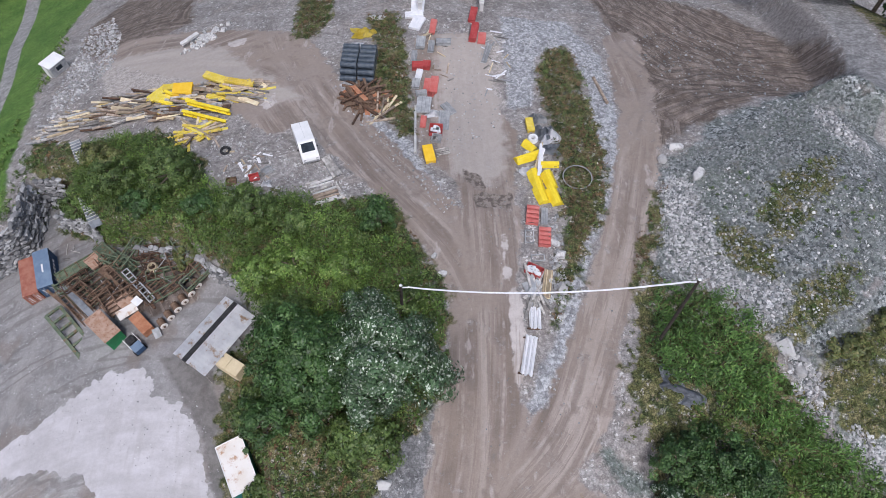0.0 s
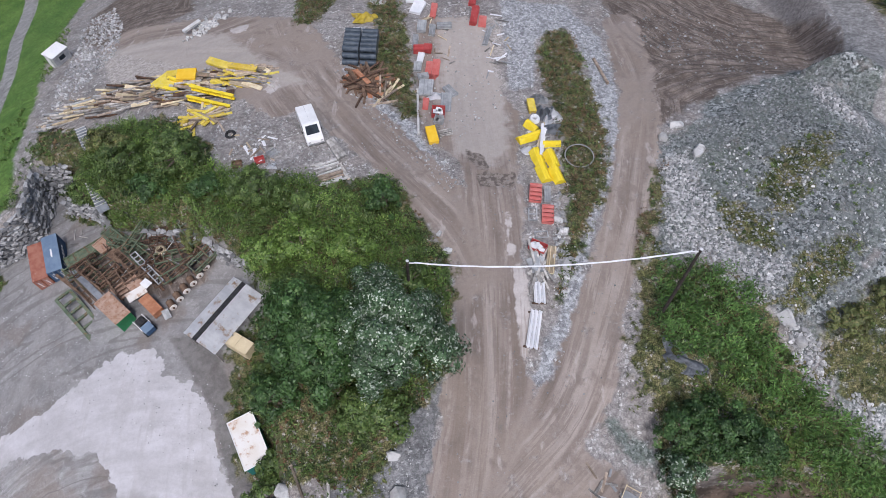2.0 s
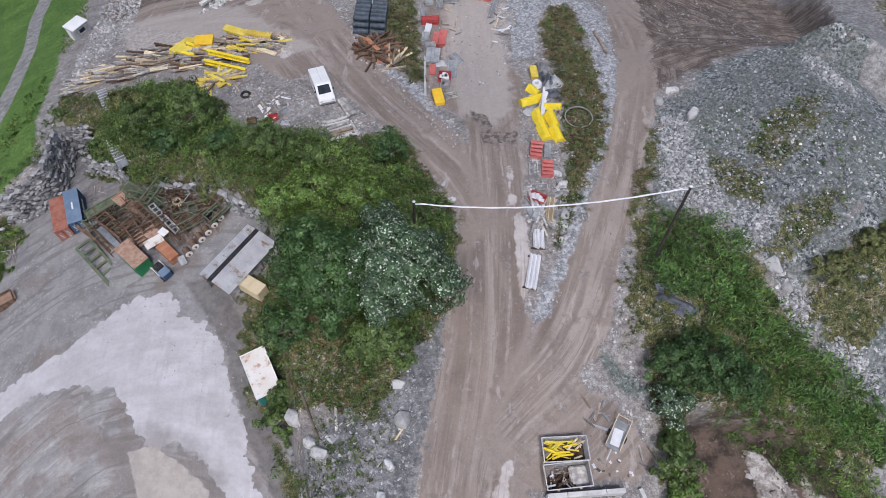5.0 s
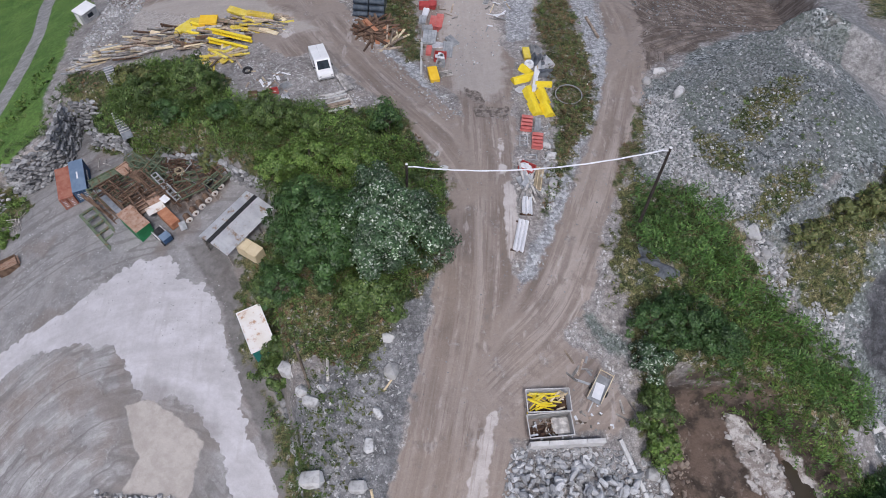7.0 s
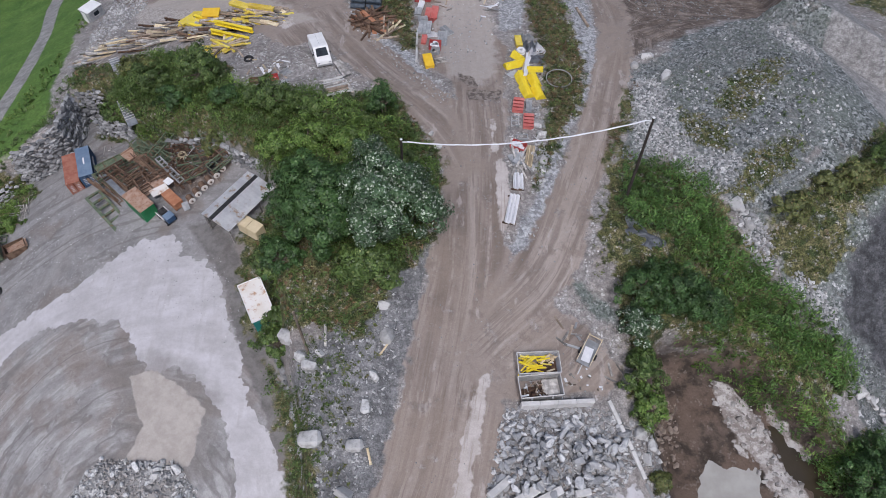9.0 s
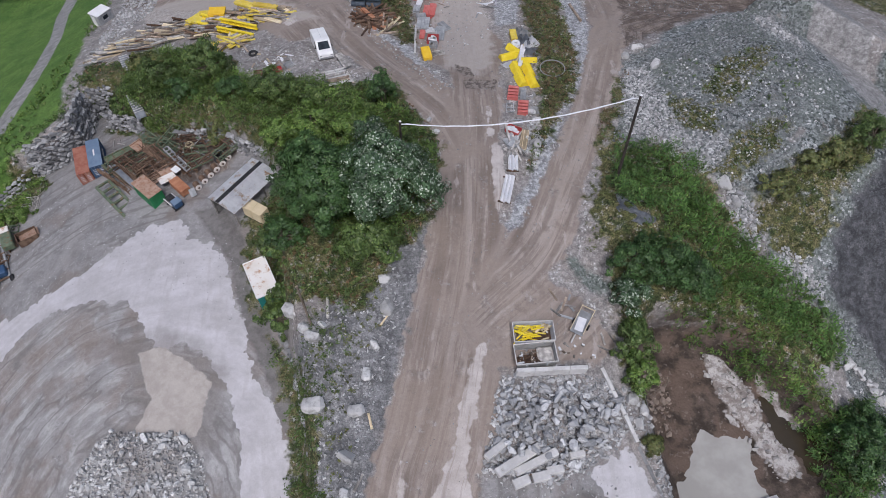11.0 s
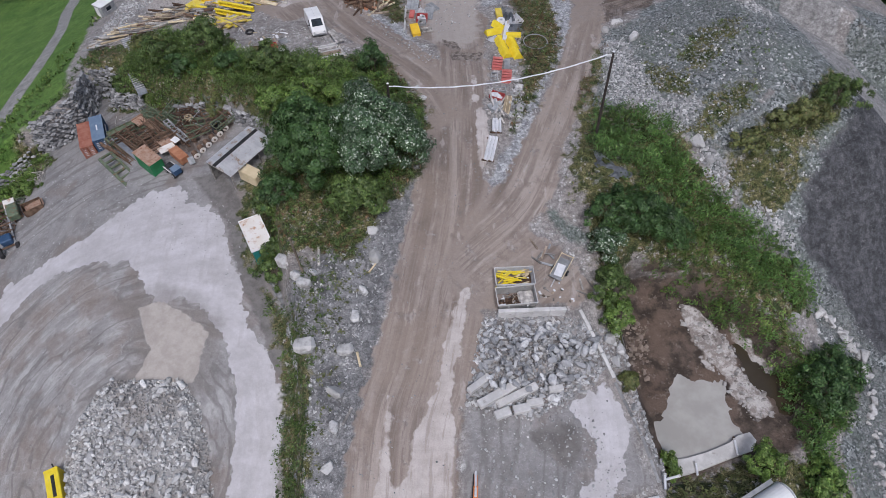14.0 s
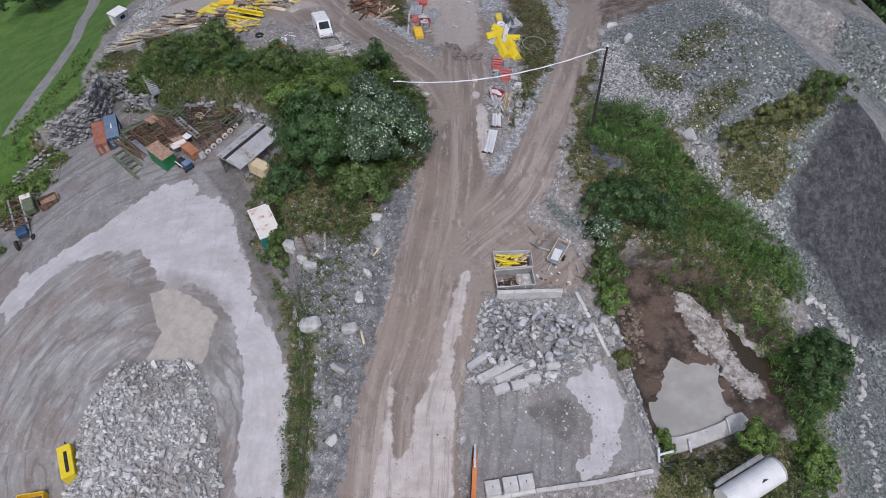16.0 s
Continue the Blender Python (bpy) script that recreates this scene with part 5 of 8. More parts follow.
def deck(label, a, b, W, paint, ribs=6, lift=0.5, trim=RUST):
    """A long steel deck panel with raised edges, cross ribs and hatches."""
    L, t = math.hypot(b[0] - a[0], b[1] - a[1]), math.degrees(math.atan2(b[1] - a[1], b[0] - a[0]))
    c = thing("deck_panel", label, "steel panel", (a[0] + b[0]) / 2, (a[1] + b[1]) / 2, t, 0.0, "scrap steel")
    part("plate", box(bmesh.new(), (0, 0, lift), (L, W, 0.08), bevel=0.01), paint, c)
    for s in (-1, 1):
        part("edge", box(bmesh.new(), (0, s * W / 2, lift + 0.08), (L, 0.1, 0.24), bevel=0.01), paint, c)
        for e in (-0.4, 0.4):
            part("leg", box(bmesh.new(), (e * L, s * W * 0.4, lift / 2 - 0.02), (0.14, 0.14, lift)), trim, c)
    for k in range(ribs):
        part("rib", box(bmesh.new(), (-L / 2 + L * (k + 0.5) / ribs, 0, lift + 0.07), (0.08, W * 0.95, 0.1)), trim if k % 2 else paint, c)


deck("long flaking green steel deck in the scrap heap", (-37.7, 29.2), (-33.6, 32.5), 1.3, GREEN_OLD, 8, 0.5)
deck("green steel trough deck in the scrap heap", (-33.7, 32.2), (-29.4, 29.8), 1.0, GREEN_OLD, 4, 0.7)
deck("rust-brown steel plate deck in the scrap heap", (-34.4, 30.2), (-33.3, 31.6), 1.5, RUST_PALE, 2, 0.9)
deck("rust-brown plate lying behind the green box", (-31.1, 25.9), (-29.9, 24.9), 1.3, RUST_PALE, 1, 0.5)
for a, b, paint in (((-38.3, 28.0), (-33.0, 24.3), RUST), ((-37.9, 28.6), (-33.2, 25.2), GREEN_OLD), ((-36.9, 29.0), (-32.6, 25.9), RUST_DARK), ((-29.5, 28.8), (-25.6, 25.6), RUST), ((-29.0, 27.6), (-26.2, 25.0), RUST_DARK)):
    L, t = math.hypot(b[0] - a[0], b[1] - a[1]), math.degrees(math.atan2(b[1] - a[1], b[0] - a[0]))
    g = thing("girder", "long worn steel girder lying in the scrap heap", "girder", (a[0] + b[0]) / 2, (a[1] + b[1]) / 2, t, 0.05, "scrap girders")
    part("web", box(bmesh.new(), (0, 0, 0.25), (L, 0.06, 0.42)), paint, g)
    for h in (0.05, 0.46):
        part("flange", box(bmesh.new(), (0, 0, h), (L, 0.26, 0.06)), paint, g)


rollers()


def coil(name, label, cat, x, y, r, tube, turns, paint, lift=0.0):
    c = thing(name, label, cat, x, y, 0, lift)
    for k in range(turns):
        bm = bmesh.new()
        n, m, rr, z = 22, 6, r * (1 - 0.05 * (k % 3)), tube * (1 + 1.7 * k)
        ring = [[bm.verts.new(((rr + tube * math.cos(b)) * math.cos(a), (rr + tube * math.cos(b)) * math.sin(a), z + tube * math.sin(b))) for b in (6.2832 * j / m for j in range(m))] for a in (6.2832 * i / n for i in range(n))]
        for i in range(n):
            for j in range(m):
                bm.faces.new((ring[i][j], ring[(i + 1) % n][j], ring[(i + 1) % n][(j + 1) % m], ring[i][(j + 1) % m]))
        part("winding", bm, paint, c)
    return c


coil("tyre_stack", "stack of black worn tyres in the scrap heap", "tyres", -23.1, 27.0, 0.62, 0.16, 3, RUBBER, 0.05)
coil("cable_coil", "coil of pale brown cable in the scrap heap", "cable coil", -27.0, 28.9, 0.42, 0.09, 3, WOOD_PINE, 0.9)


def left_machine():
    c = thing("farm_machine", "rusty green farm implement with a tyre at the yard's edge", "farm machine", -48.3, 18.6, -58)
    c.scale = (1.35, 1.35, 1.35)
    for s in (-1, 1):
        part("beam", bar(bmesh.new(), (-3.2, s * 0.5, 0.7), (2.6, s * 0.5, 0.55), 0.16), GREY, c)
    for k in range(7):
        part("crossbar", bar(bmesh.new(), (-3 + 0.9 * k, -0.6, 0.72), (-3 + 0.9 * k, 0.6, 0.72), 0.1), RUST, c)
    part("hood", box(bmesh.new(), (-1.2, 1.1, 0.9), (1.6, 0.9, 0.7), bevel=0.08), GREEN_OLD, c)
    part("cover", box(bmesh.new(), (-2.2, 1.0, 1.1), (1.0, 0.9, 0.12), bevel=0.03), WHITE_STAINED, c)
    part("gear_box", box(bmesh.new(), (1.6, 0, 0.8), (0.9, 0.9, 0.6), bevel=0.08), STEEL_BLUE, c)
    for s in (-1, 1):
        wheel("wheel", c, 2.6, s * 0.7, 0.45, 0.48, 0.32)
    c = thing("scrap_bin", "rusty open scrap bin filled with pipes", "bin", -45.4, 21.0, 35)
    c.scale = (1.05, 1.05, 1.05)
    for p, s in (((0, 0.65, 0.5), (2.0, 0.06, 0.9)), ((0, -0.65, 0.5), (2.0, 0.06, 0.9)), ((1, 0, 0.5), (0.06, 1.3, 0.9)), ((-1, 0, 0.5), (0.06, 1.3, 0.9))):
        part("side", box(bmesh.new(), p, s), RUST, c)
    part("bottom", box(bmesh.new(), (0, 0, 0.08), (2.0, 1.3, 0.06)), RUST_DARK, c)
    for k in range(6):
        part("pipe", rod(bmesh.new(), (-0.8, -0.5 + 0.2 * k, 0.5), (1.2, -0.45 + 0.19 * k, 0.75), 0.06, seg=8), RUST_PALE, c)


left_machine()


def branches(name, label, x, y, spread, count, paint, seed, length=1.2):
    rng = random.Random(seed)
    for k in range(count):
        a, d = rng.uniform(0, 6.28), spread * rng.random() ** 0.5
        c = thing("branch", label, "branch", x + d * math.cos(a), y + d * math.sin(a), rng.uniform(0, 360), 0.05, name)
        L = length * rng.uniform(0.6, 1.5)
        part("stem", rod(bmesh.new(), (-L / 2, 0, 0), (L / 2, 0, 0.15), 0.05, 0.03, 6), paint, c)
        part("twig", rod(bmesh.new(), (0, 0, 0.05), (L * 0.4, L * 0.25, 0.2), 0.03, 0.015, 5), paint, c)


branches("grey branches on the bank", "bleached grey branch lying on the bank", -47.6, 26.7, 1.2, 22, WOOD_GREY, 5, 1.5)
branches("pale scraps by the wall", "pale broken board piece beside the wall", -38.2, 33.0, 1.0, 5, WOOD_GREY, 6, 0.9)


def block_shapes(count, seed, material, flat=0.75, sub=2):
    out = []
    for k in range(count):
        v, f = rock_shape(seed + k, sub, flat)
        out.append(mesh_of("stone", v, f, material))
    return out


def dry_wall(label, line, courses, seed, size=0.7, back=0.16, sink=0.3, shift=1.0):
    """A wall of rough stones in courses along a line; the wall leans back to its left."""
    rng = random.Random(seed)
    shapes = block_shapes(8, seed * 10, STONE_WALL, 0.85)
    c = tagged(new("stone_wall"), label, "stone wall", kind="structure")
    for (ax, ay), (bx, by) in zip(line, line[1:]):
        L = math.hypot(bx - ax, by - ay)
        ux, uy = (bx - ax) / L, (by - ay) / L
        n = max(1, int(L / (size * 0.98)))
        for k in range(courses):
            for i in range(n):
                t = (i + 0.5 * (k % 2) + rng.uniform(-0.15, 0.15)) * L / n
                off = back * k * size + rng.uniform(-0.14, 0.1) - shift
                x, y = ax + ux * t - uy * off, ay + uy * t + ux * off
                z = float(top(ax + ux * t + uy * (shift + 0.4), ay + uy * t - ux * (shift + 0.4))) - sink + (k + 0.5) * size * 0.56
                s = size * rng.uniform(0.85, 1.3)
                m = Matrix.Translation((x, y, z)) @ Matrix.Rotation(math.atan2(uy, ux) + rng.uniform(-0.3, 0.3) + (3.14159 if rng.random() < 0.5 else 0), 4, "Z") @ Matrix.Rotation(rng.uniform(-0.2, 0.2), 4, "X") @ Matrix.Diagonal((s * rng.uniform(0.75, 1.15), s * rng.uniform(0.6, 1.0), s * rng.uniform(0.48, 0.68), 1))
                share("stone", rng.choice(shapes), c, m)
    return c


dry_wall("tall grey dry-stone retaining wall beside a narrow passage", [(-44.2, 40.9), (-43.4, 37.2), (-43.0, 34.4), (-44.5, 32.9), (-46.9, 31.8), (-49.2, 32.0)][::-1], 12, 3, 0.72, 0.07, 0.2, 0.2)
dry_wall("low grey dry-stone wall end on the grassy bank", [(-54.0, 27.6), (-51.9, 29.2), (-50.0, 31.2)], 4, 8, 0.62, 0.3, 0.2, 0.3)
dry_wall("grey dry-stone wall at the head of a narrow passage", [(-43.8, 41.2), (-40.6, 40.8)], 11, 4, 0.7, 0.08, 0.2, 0.35)
dry_wall("grey dry-stone wall end under bushes", [(-40.1, 40.4), (-40.1, 36.8), (-38.6, 36.4), (-36.4, 35.4), (-34.0, 33.8)], 7, 5, 0.65, 0.1, 0.2, 0.35)
dry_wall("low pale stone wall behind the scrap heap", [(-29.0, 31.9), (-24.0, 30.9), (-20.2, 28.4), (-16.6, 26.2)], 5, 6, 0.68)
dry_wall("low stone edging wall between yard and verge", [(-13.4, 6.4), (-11.6, 2.9), (-10.2, -1.4), (-9.2, -5.0), (-8.9, -9.0), (-8.5, -16.5)], 3, 7, 0.6, 0.1, 0.1, 0.3)


def slab_stack(x, y, turn, count):
    c = thing("slab_stack", "leaning row of dark slabs with pale edges under bushes", "slab stack", x, y, turn, 0.1, "slab rows")
    for k in range(count):
        m = pose(0.42 * k - 0.21 * count, 0, 0.35, 0, -28, 0)
        part("slab", box(bmesh.new(), (0, 0, 0), (0.12, 1.1, 0.8), bevel=0.01, m=m), TARP_GREY, c)
        part("slab_edge", box(bmesh.new(), (0, 0, 0.42), (0.13, 1.1, 0.05), m=m), CONCRETE, c)


slab_stack(-38.3, 43.0, -60, 9)
slab_stack(-34.9, 35.5, -58, 9)


def yard_vehicles():
    c = thing("dump_container", "yellow steel container beside the rubble heap", "container", -30.6, -10.9, -62)
    part("body", box(bmesh.new(), (0, 0, 0.9), (3.0, 1.15, 1.5), bevel=0.05), YELLOW, c)
    part("top_slot", box(bmesh.new(), (0.1, 0.05, 1.66), (2.0, 0.28, 0.03)), RUBBER, c, "dark slot in the top")
    part("front_rim", box(bmesh.new(), (-1.35, 0, 1.68), (0.3, 1.1, 0.06)), YELLOW, c)
    part("drawbar", bar(bmesh.new(), (-1.5, 0, 0.5), (-2.5, -0.25, 0.6), 0.1), RUBBER, c)
    for e in (-0.9, 0.9):
        for s in (-1, 1):
            wheel("wheel", c, e, s * 0.6, 0.28, 0.28, 0.18)
    c = thing("tipper_body", "rusty orange tipper body standing on the yard", "tipper body", -33.6, -13.9, 10)
    for p, s in (((0, 0.8, 0.9), (2.2, 0.08, 0.9)), ((0, -0.8, 0.9), (2.2, 0.08, 0.9)), ((1.1, 0, 0.9), (0.08, 1.6, 0.9)), ((-1.1, 0, 0.9), (0.08, 1.6, 0.9))):
        part("side", box(bmesh.new(), p, s, bevel=0.01), AMBER, c)
    part("bed", box(bmesh.new(), (0, 0, 0.45), (2.2, 1.6, 0.08)), RUST, c)
    for e in (-0.8, 0.8):
        for s in (-1, 1):
            wheel("wheel", c, e, s * 0.7, 0.3, 0.3, 0.2)


yard_vehicles()


for k, (x, y, turn, paint) in enumerate(((-51.6, 23.6, 30, RUST), (-50.2, 21.9, -35, RUST_DARK), (-49.2, 22.8, 15, GREEN_OLD), (-48.0, 21.0, -50, RUST), (-50.6, 19.6, 60, RUST_DARK), (-48.6, 18.6, 10, RUST))):
    lattice("%s machine frame standing at the yard's edge" % {RUST: "rust-brown", RUST_DARK: "dark rusty", GREEN_OLD: "flaking green"}[paint], x, y, turn, 2.4, 1.0, 0.7, paint, 3, 0.1, 5)

# ---- the building site above ----
def van():
    c = thing("van", "white panel van parked on the gravel", "van", -12.85, 39.7, -69)
    body = [(-2.5, 0.35), (-2.5, 2.0), (-2.42, 2.2), (0.9, 2.26), (1.15, 2.18), (1.88, 1.26), (2.45, 1.02), (2.55, 0.8), (2.55, 0.35)]
    part("body", profile(bmesh.new(), body, 1.95, 0.06), WHITE, c)
    part("windscreen", slab(bmesh.new(), [(0, -0.74), (1.0, -0.68), (1.0, 0.68), (0, 0.74)], 0, 0.02), GLASS_DARK, c, "dark windscreen").matrix_local = pose(1.85, 0, 1.33, 0, 51.5, 0) @ pose(0, 0, 0, 0, 0, 180)
    for s in (-1, 1):
        part("side_window", profile(bmesh.new(), [(0.45, 1.3), (0.45, 1.92), (0.98, 1.92), (1.45, 1.3)], 0.02), GLASS_DARK, c).location = (0, s * 0.98, 0)
        m = part("mirror", box(bmesh.new(), (1.3, s * 1.1, 1.4), (0.12, 0.2, 0.2), bevel=0.03), RUBBER, c)
        part("headlight", box(bmesh.new(), (2.5, s * 0.7, 0.75), (0.12, 0.3, 0.18), bevel=0.03), GREY, c)
        part("tail_light", box(bmesh.new(), (-2.51, s * 0.8, 0.95), (0.04, 0.12, 0.4)), RED, c)
        for e in (-1.6, 1.65):
            wheel("wheel", c, e, s * 0.82, 0.33, 0.33, 0.2)
    part("bumper", box(bmesh.new(), (2.56, 0, 0.45), (0.1, 1.75, 0.22), bevel=0.03), GREY, c)
    part("rear_bumper", box(bmesh.new(), (-2.53, 0, 0.42), (0.1, 1.75, 0.18), bevel=0.03), GREY, c)
    part("bonnet_gap", box(bmesh.new(), (2.1, 0, 1.09), (0.02, 1.4, 0.02)), RUBBER, c)
    part("roof_seam", box(bmesh.new(), (-0.8, 0.0, 2.25), (3.0, 0.02, 0.012)), GREY, c)
    settle(c, 3.4, 1.6)
    c.scale = (0.85, 0.85, 0.85)


van()


def timber_pile(label, x, y, turn, L, W, H, count, seed, mats, panels=0, lean=11):
    """A tumbled heap of boards, beams and form panels."""
    rng = random.Random(seed)
    c = thing("timber_pile", label, "timber pile", x, y, turn)
    shapes = []
    for k, mat in enumerate(mats):
        l, w, h = ((3.8, 0.24, 0.09), (4.2, 0.18, 0.18), (2.4, 0.5, 0.06), (3.2, 0.28, 0.12))[k % 4]
        me = bpy.data.meshes.new("plank")
        bm = box(bmesh.new(), (0, 0, 0), (l, w, h))
        bm.to_mesh(me), bm.free()
        me.materials.append(mat)
        shapes.append(me)
    me = bpy.data.meshes.new("form_panel")
    bm = box(bmesh.new(), (0, 0, 0), (2.3, 0.7, 0.05))
    for s in (-0.3, 0, 0.3):
        box(bm, (0, s, 0.06), (2.3, 0.06, 0.08))
    bm.to_mesh(me), bm.free()
    me.materials.append(YELLOW_DIRTY)
    base = c.location.z
    for k in range(count + panels):
        u, v = rng.uniform(-1, 1), rng.uniform(-1, 1)
        px, py = u * L / 2, v * W / 2
        a = radians(turn)
        gx, gy = c.location.x + math.cos(a) * px - math.sin(a) * py, c.location.y + math.sin(a) * px + math.cos(a) * py
        z = float(top(gx, gy)) - base + H * max(0.05, (1 - u * u) * (1 - 0.6 * v * v)) * (0.35 + 0.65 * rng.random())
        m = pose(px, py, z + 0.08, rng.uniform(-9, 9), rng.uniform(-7, 7), rng.gauss(0, lean))
        share("plank" if k < count else "form_panel", rng.choice(shapes) if k < count else me, c, m @ Matrix.Diagonal((rng.uniform(0.6, 1.25), 1, 1, 1)))
    return c


timber_pile("heap of weathered planks and beams at the site's edge", -41.5, 50.4, 14, 9.5, 3.0, 0.9, 70, 11, [WOOD_PINE, WOOD_GREY, WOOD, WOOD_PINE, WOOD_GREY, GREY], 2)
timber_pile("heap of planks and form panels on the gravel", -34.6, 49.8, 8, 7.5, 4.6, 1.3, 80, 12, [WOOD, WOOD_GREY, WOOD_PINE, WOOD_GREY, WOOD, RUST_DARK], 2)
timber_pile("tall heap of formwork, boards and steel on the gravel", -26.6, 49.0, 4, 7.6, 5.0, 1.5, 90, 13, [WOOD_GREY, WOOD, WOOD_PINE, GREY, RUST, WOOD_GREY, RUST_DARK, WOOD], 3)
timber_pile("loose heap of boards and yellow beams on the gravel", -22.0, 49.6, -10, 5.4, 3.4, 1.0, 56, 14, [WOOD, WOOD_GREY, WOOD_PINE, YELLOW_DIRTY, WOOD_GREY], 2, 16)
timber_pile("small heap of pallets and boards beside the timber", -25.0, 43.3, 20, 3.4, 2.0, 0.8, 34, 15, [WOOD_PINE, WOOD, WOOD_GREY, YELLOW_DIRTY], 1, 50)


def beam_set(x, y, turn):
    """Yellow latticed form girders side by side."""
    for k in range(2):
        c = thing("form_girder", "yellow formwork girder lying beside the timber heap", "girder", x + 1.1 * k * math.sin(radians(-turn)), y + 1.1 * k * math.cos(radians(turn)), turn, 0.25 + 0.5 * k, "yellow girders")
        part("web", box(bmesh.new(), (0, 0, 0.3), (5.0, 0.06, 0.5)), YELLOW, c)
        for h in (0.05, 0.55):
            part("flange", box(bmesh.new(), (0, 0, h), (5.0, 0.34, 0.07)), YELLOW, c)
        for i in range(6):
            part("stiffener", box(bmesh.new(), (-2.2 + 0.88 * i, 0, 0.3), (0.06, 0.32, 0.48)), YELLOW, c)


beam_set(-24.4, 45.3, -17)
beam_set(-27.8, 47.4, -24)


def amber_bin(x, y, turn, L=1.6, W=1.2, H=0.8, paint=AMBER, label="orange-yellow steel tool chest standing on the timber heap", lift=0.0, name="tool_chest", group=""):
    c = thing(name, label, "chest", x, y, turn, lift, group)
    part("body", box(bmesh.new(), (0, 0, H / 2), (L, W, H), bevel=0.03), paint, c)
    part("lid", box(bmesh.new(), (0, 0, H + 0.04), (L + 0.06, W + 0.06, 0.08), bevel=0.02), paint, c)
    for s in (-1, 1):
        part("runner", box(bmesh.new(), (s * L * 0.35, 0, -0.04), (0.1, W, 0.1)), WOOD_GREY, c)
        part("handle", bar(bmesh.new(), (s * (L / 2 + 0.03), -0.15, H * 0.6), (s * (L / 2 + 0.03), 0.15, H * 0.6), 0.04), GREY, c)
    return c


for x, y, turn, L, W in ((-30.9, 50.2, 52, 2.4, 0.9), (-29.6, 48.7, -20, 2.2, 1.1), (-29.4, 50.9, 8, 2.0, 0.8), (-24.0, 51.0, -22, 3.4, 0.9), (-21.4, 49.9, -12, 3.2, 0.6)):
    amber_bin(x, y, turn, L, W, 0.3, YELLOW_DIRTY, "yellow shallow box form lying on the timber heap", 1.0, "box_form", "yellow box forms")
amber_bin(-27.5, 49.4, 4, 2.0, 1.5, 0.9, lift=1.0)
amber_bin(-0.95, 38.9, -78, 2.0, 0.95, 0.6, AMBER, "amber steel chest on the mud beside the road")


def board_rack(x, y, turn):
    """Squared timbers on bearers."""
    c = thing("beam_stack", "stack of grey weathered beams on two bearers near the van", "beam stack", x, y, turn)
    for s in (-0.7, 0.7):
        part("bearer", box(bmesh.new(), (s, 0, 0.08), (0.16, 3.2, 0.16)), WOOD_GREY, c)
    rng = random.Random(8)
    for k in range(11):
        part("beam", box(bmesh.new(), (rng.uniform(-0.2, 0.2), -1.5 + 0.29 * k, 0.26 + 0.1 * (k % 3 == 0)), (rng.uniform(2.0, 2.6), 0.17, 0.17), rng.uniform(-4, 4), 0.01), rng.choice([WOOD_GREY, WOOD, CONCRETE]), c)
    settle(c, 2.0, 2.5)


board_rack(-10.45, 34.0, 22)


def bench_boards():
    c = thing("board_crate", "grey crate with long pale boards on top beside the van", "crate", -10.1, 36.9, -58)
    part("crate_body", box(bmesh.new(), (0.5, 0, 0.25), (1.0, 0.9, 0.5), bevel=0.02), GREY, c)
    for k in range(4):
        part("board", box(bmesh.new(), (0, -0.33 + 0.22 * k, 0.56), (2.6, 0.19, 0.06), k * 1.5 - 2), WOOD_GREY, c)
    part("prop", box(bmesh.new(), (-0.9, 0, 0.25), (0.15, 0.8, 0.5)), WOOD_GREY, c)
    c = thing("long_board", "pale long board lying on gravel", "board", -9.0, 33.9, -62, 0.03)
    part("board", box(bmesh.new(), (0, 0, 0.04), (2.6, 0.28, 0.06)), WOOD_GREY, c)
    part("cleat", box(bmesh.new(), (0.8, 0, 0.09), (0.1, 0.3, 0.05)), WOOD, c)


bench_boards()


def site_debris():
    rng = random.Random(21)
    coil("old_tyre", "old tyre frame lying on the gravel", "tyre", -21.1, 40.2, 0.42, 0.14, 1, RUBBER)
    for x, y, turn, paint, label in ((-17.4, 36.1, 20, RED, "red plastic crate on the gravel"), (-16.3, 36.9, 40, GREY, "grey crate with tools on the gravel"), (-19.6, 35.9, 10, RUST, "rusty open crate on the gravel")):
        open_crate(label, x, y, turn, 0.9, 0.7, 0.4, paint)
    for k in range(26):
        a, d = rng.uniform(0, 6.28), rng.random() ** 0.5
        x, y = -19.5 + 4.2 * d * math.cos(a), 37.0 + 3.2 * d * math.sin(a)
        c = thing("scrap_board", "broken board piece lying on the gravel", "board", x, y, rng.uniform(0, 360), 0.02, "broken boards")
        L = rng.uniform(0.5, 1.5)
        part("board", box(bmesh.new(), (0, 0, 0.05), (L, rng.uniform(0.1, 0.3), 0.05), 0, 0.008), rng.choice([WOOD_GREY, WOOD, WOOD_PINE, TARP_WHITE]), c)
    crumpled("white_sheet", "crumpled white sheet among boards", -20.4, 34.6, 1.3, 0.9, TARP_WHITE, 31)
    crumpled("white_sheet", "crumpled white plastic on the gravel", -16.1, 35.3, 0.9, 0.7, TARP_WHITE, 32)


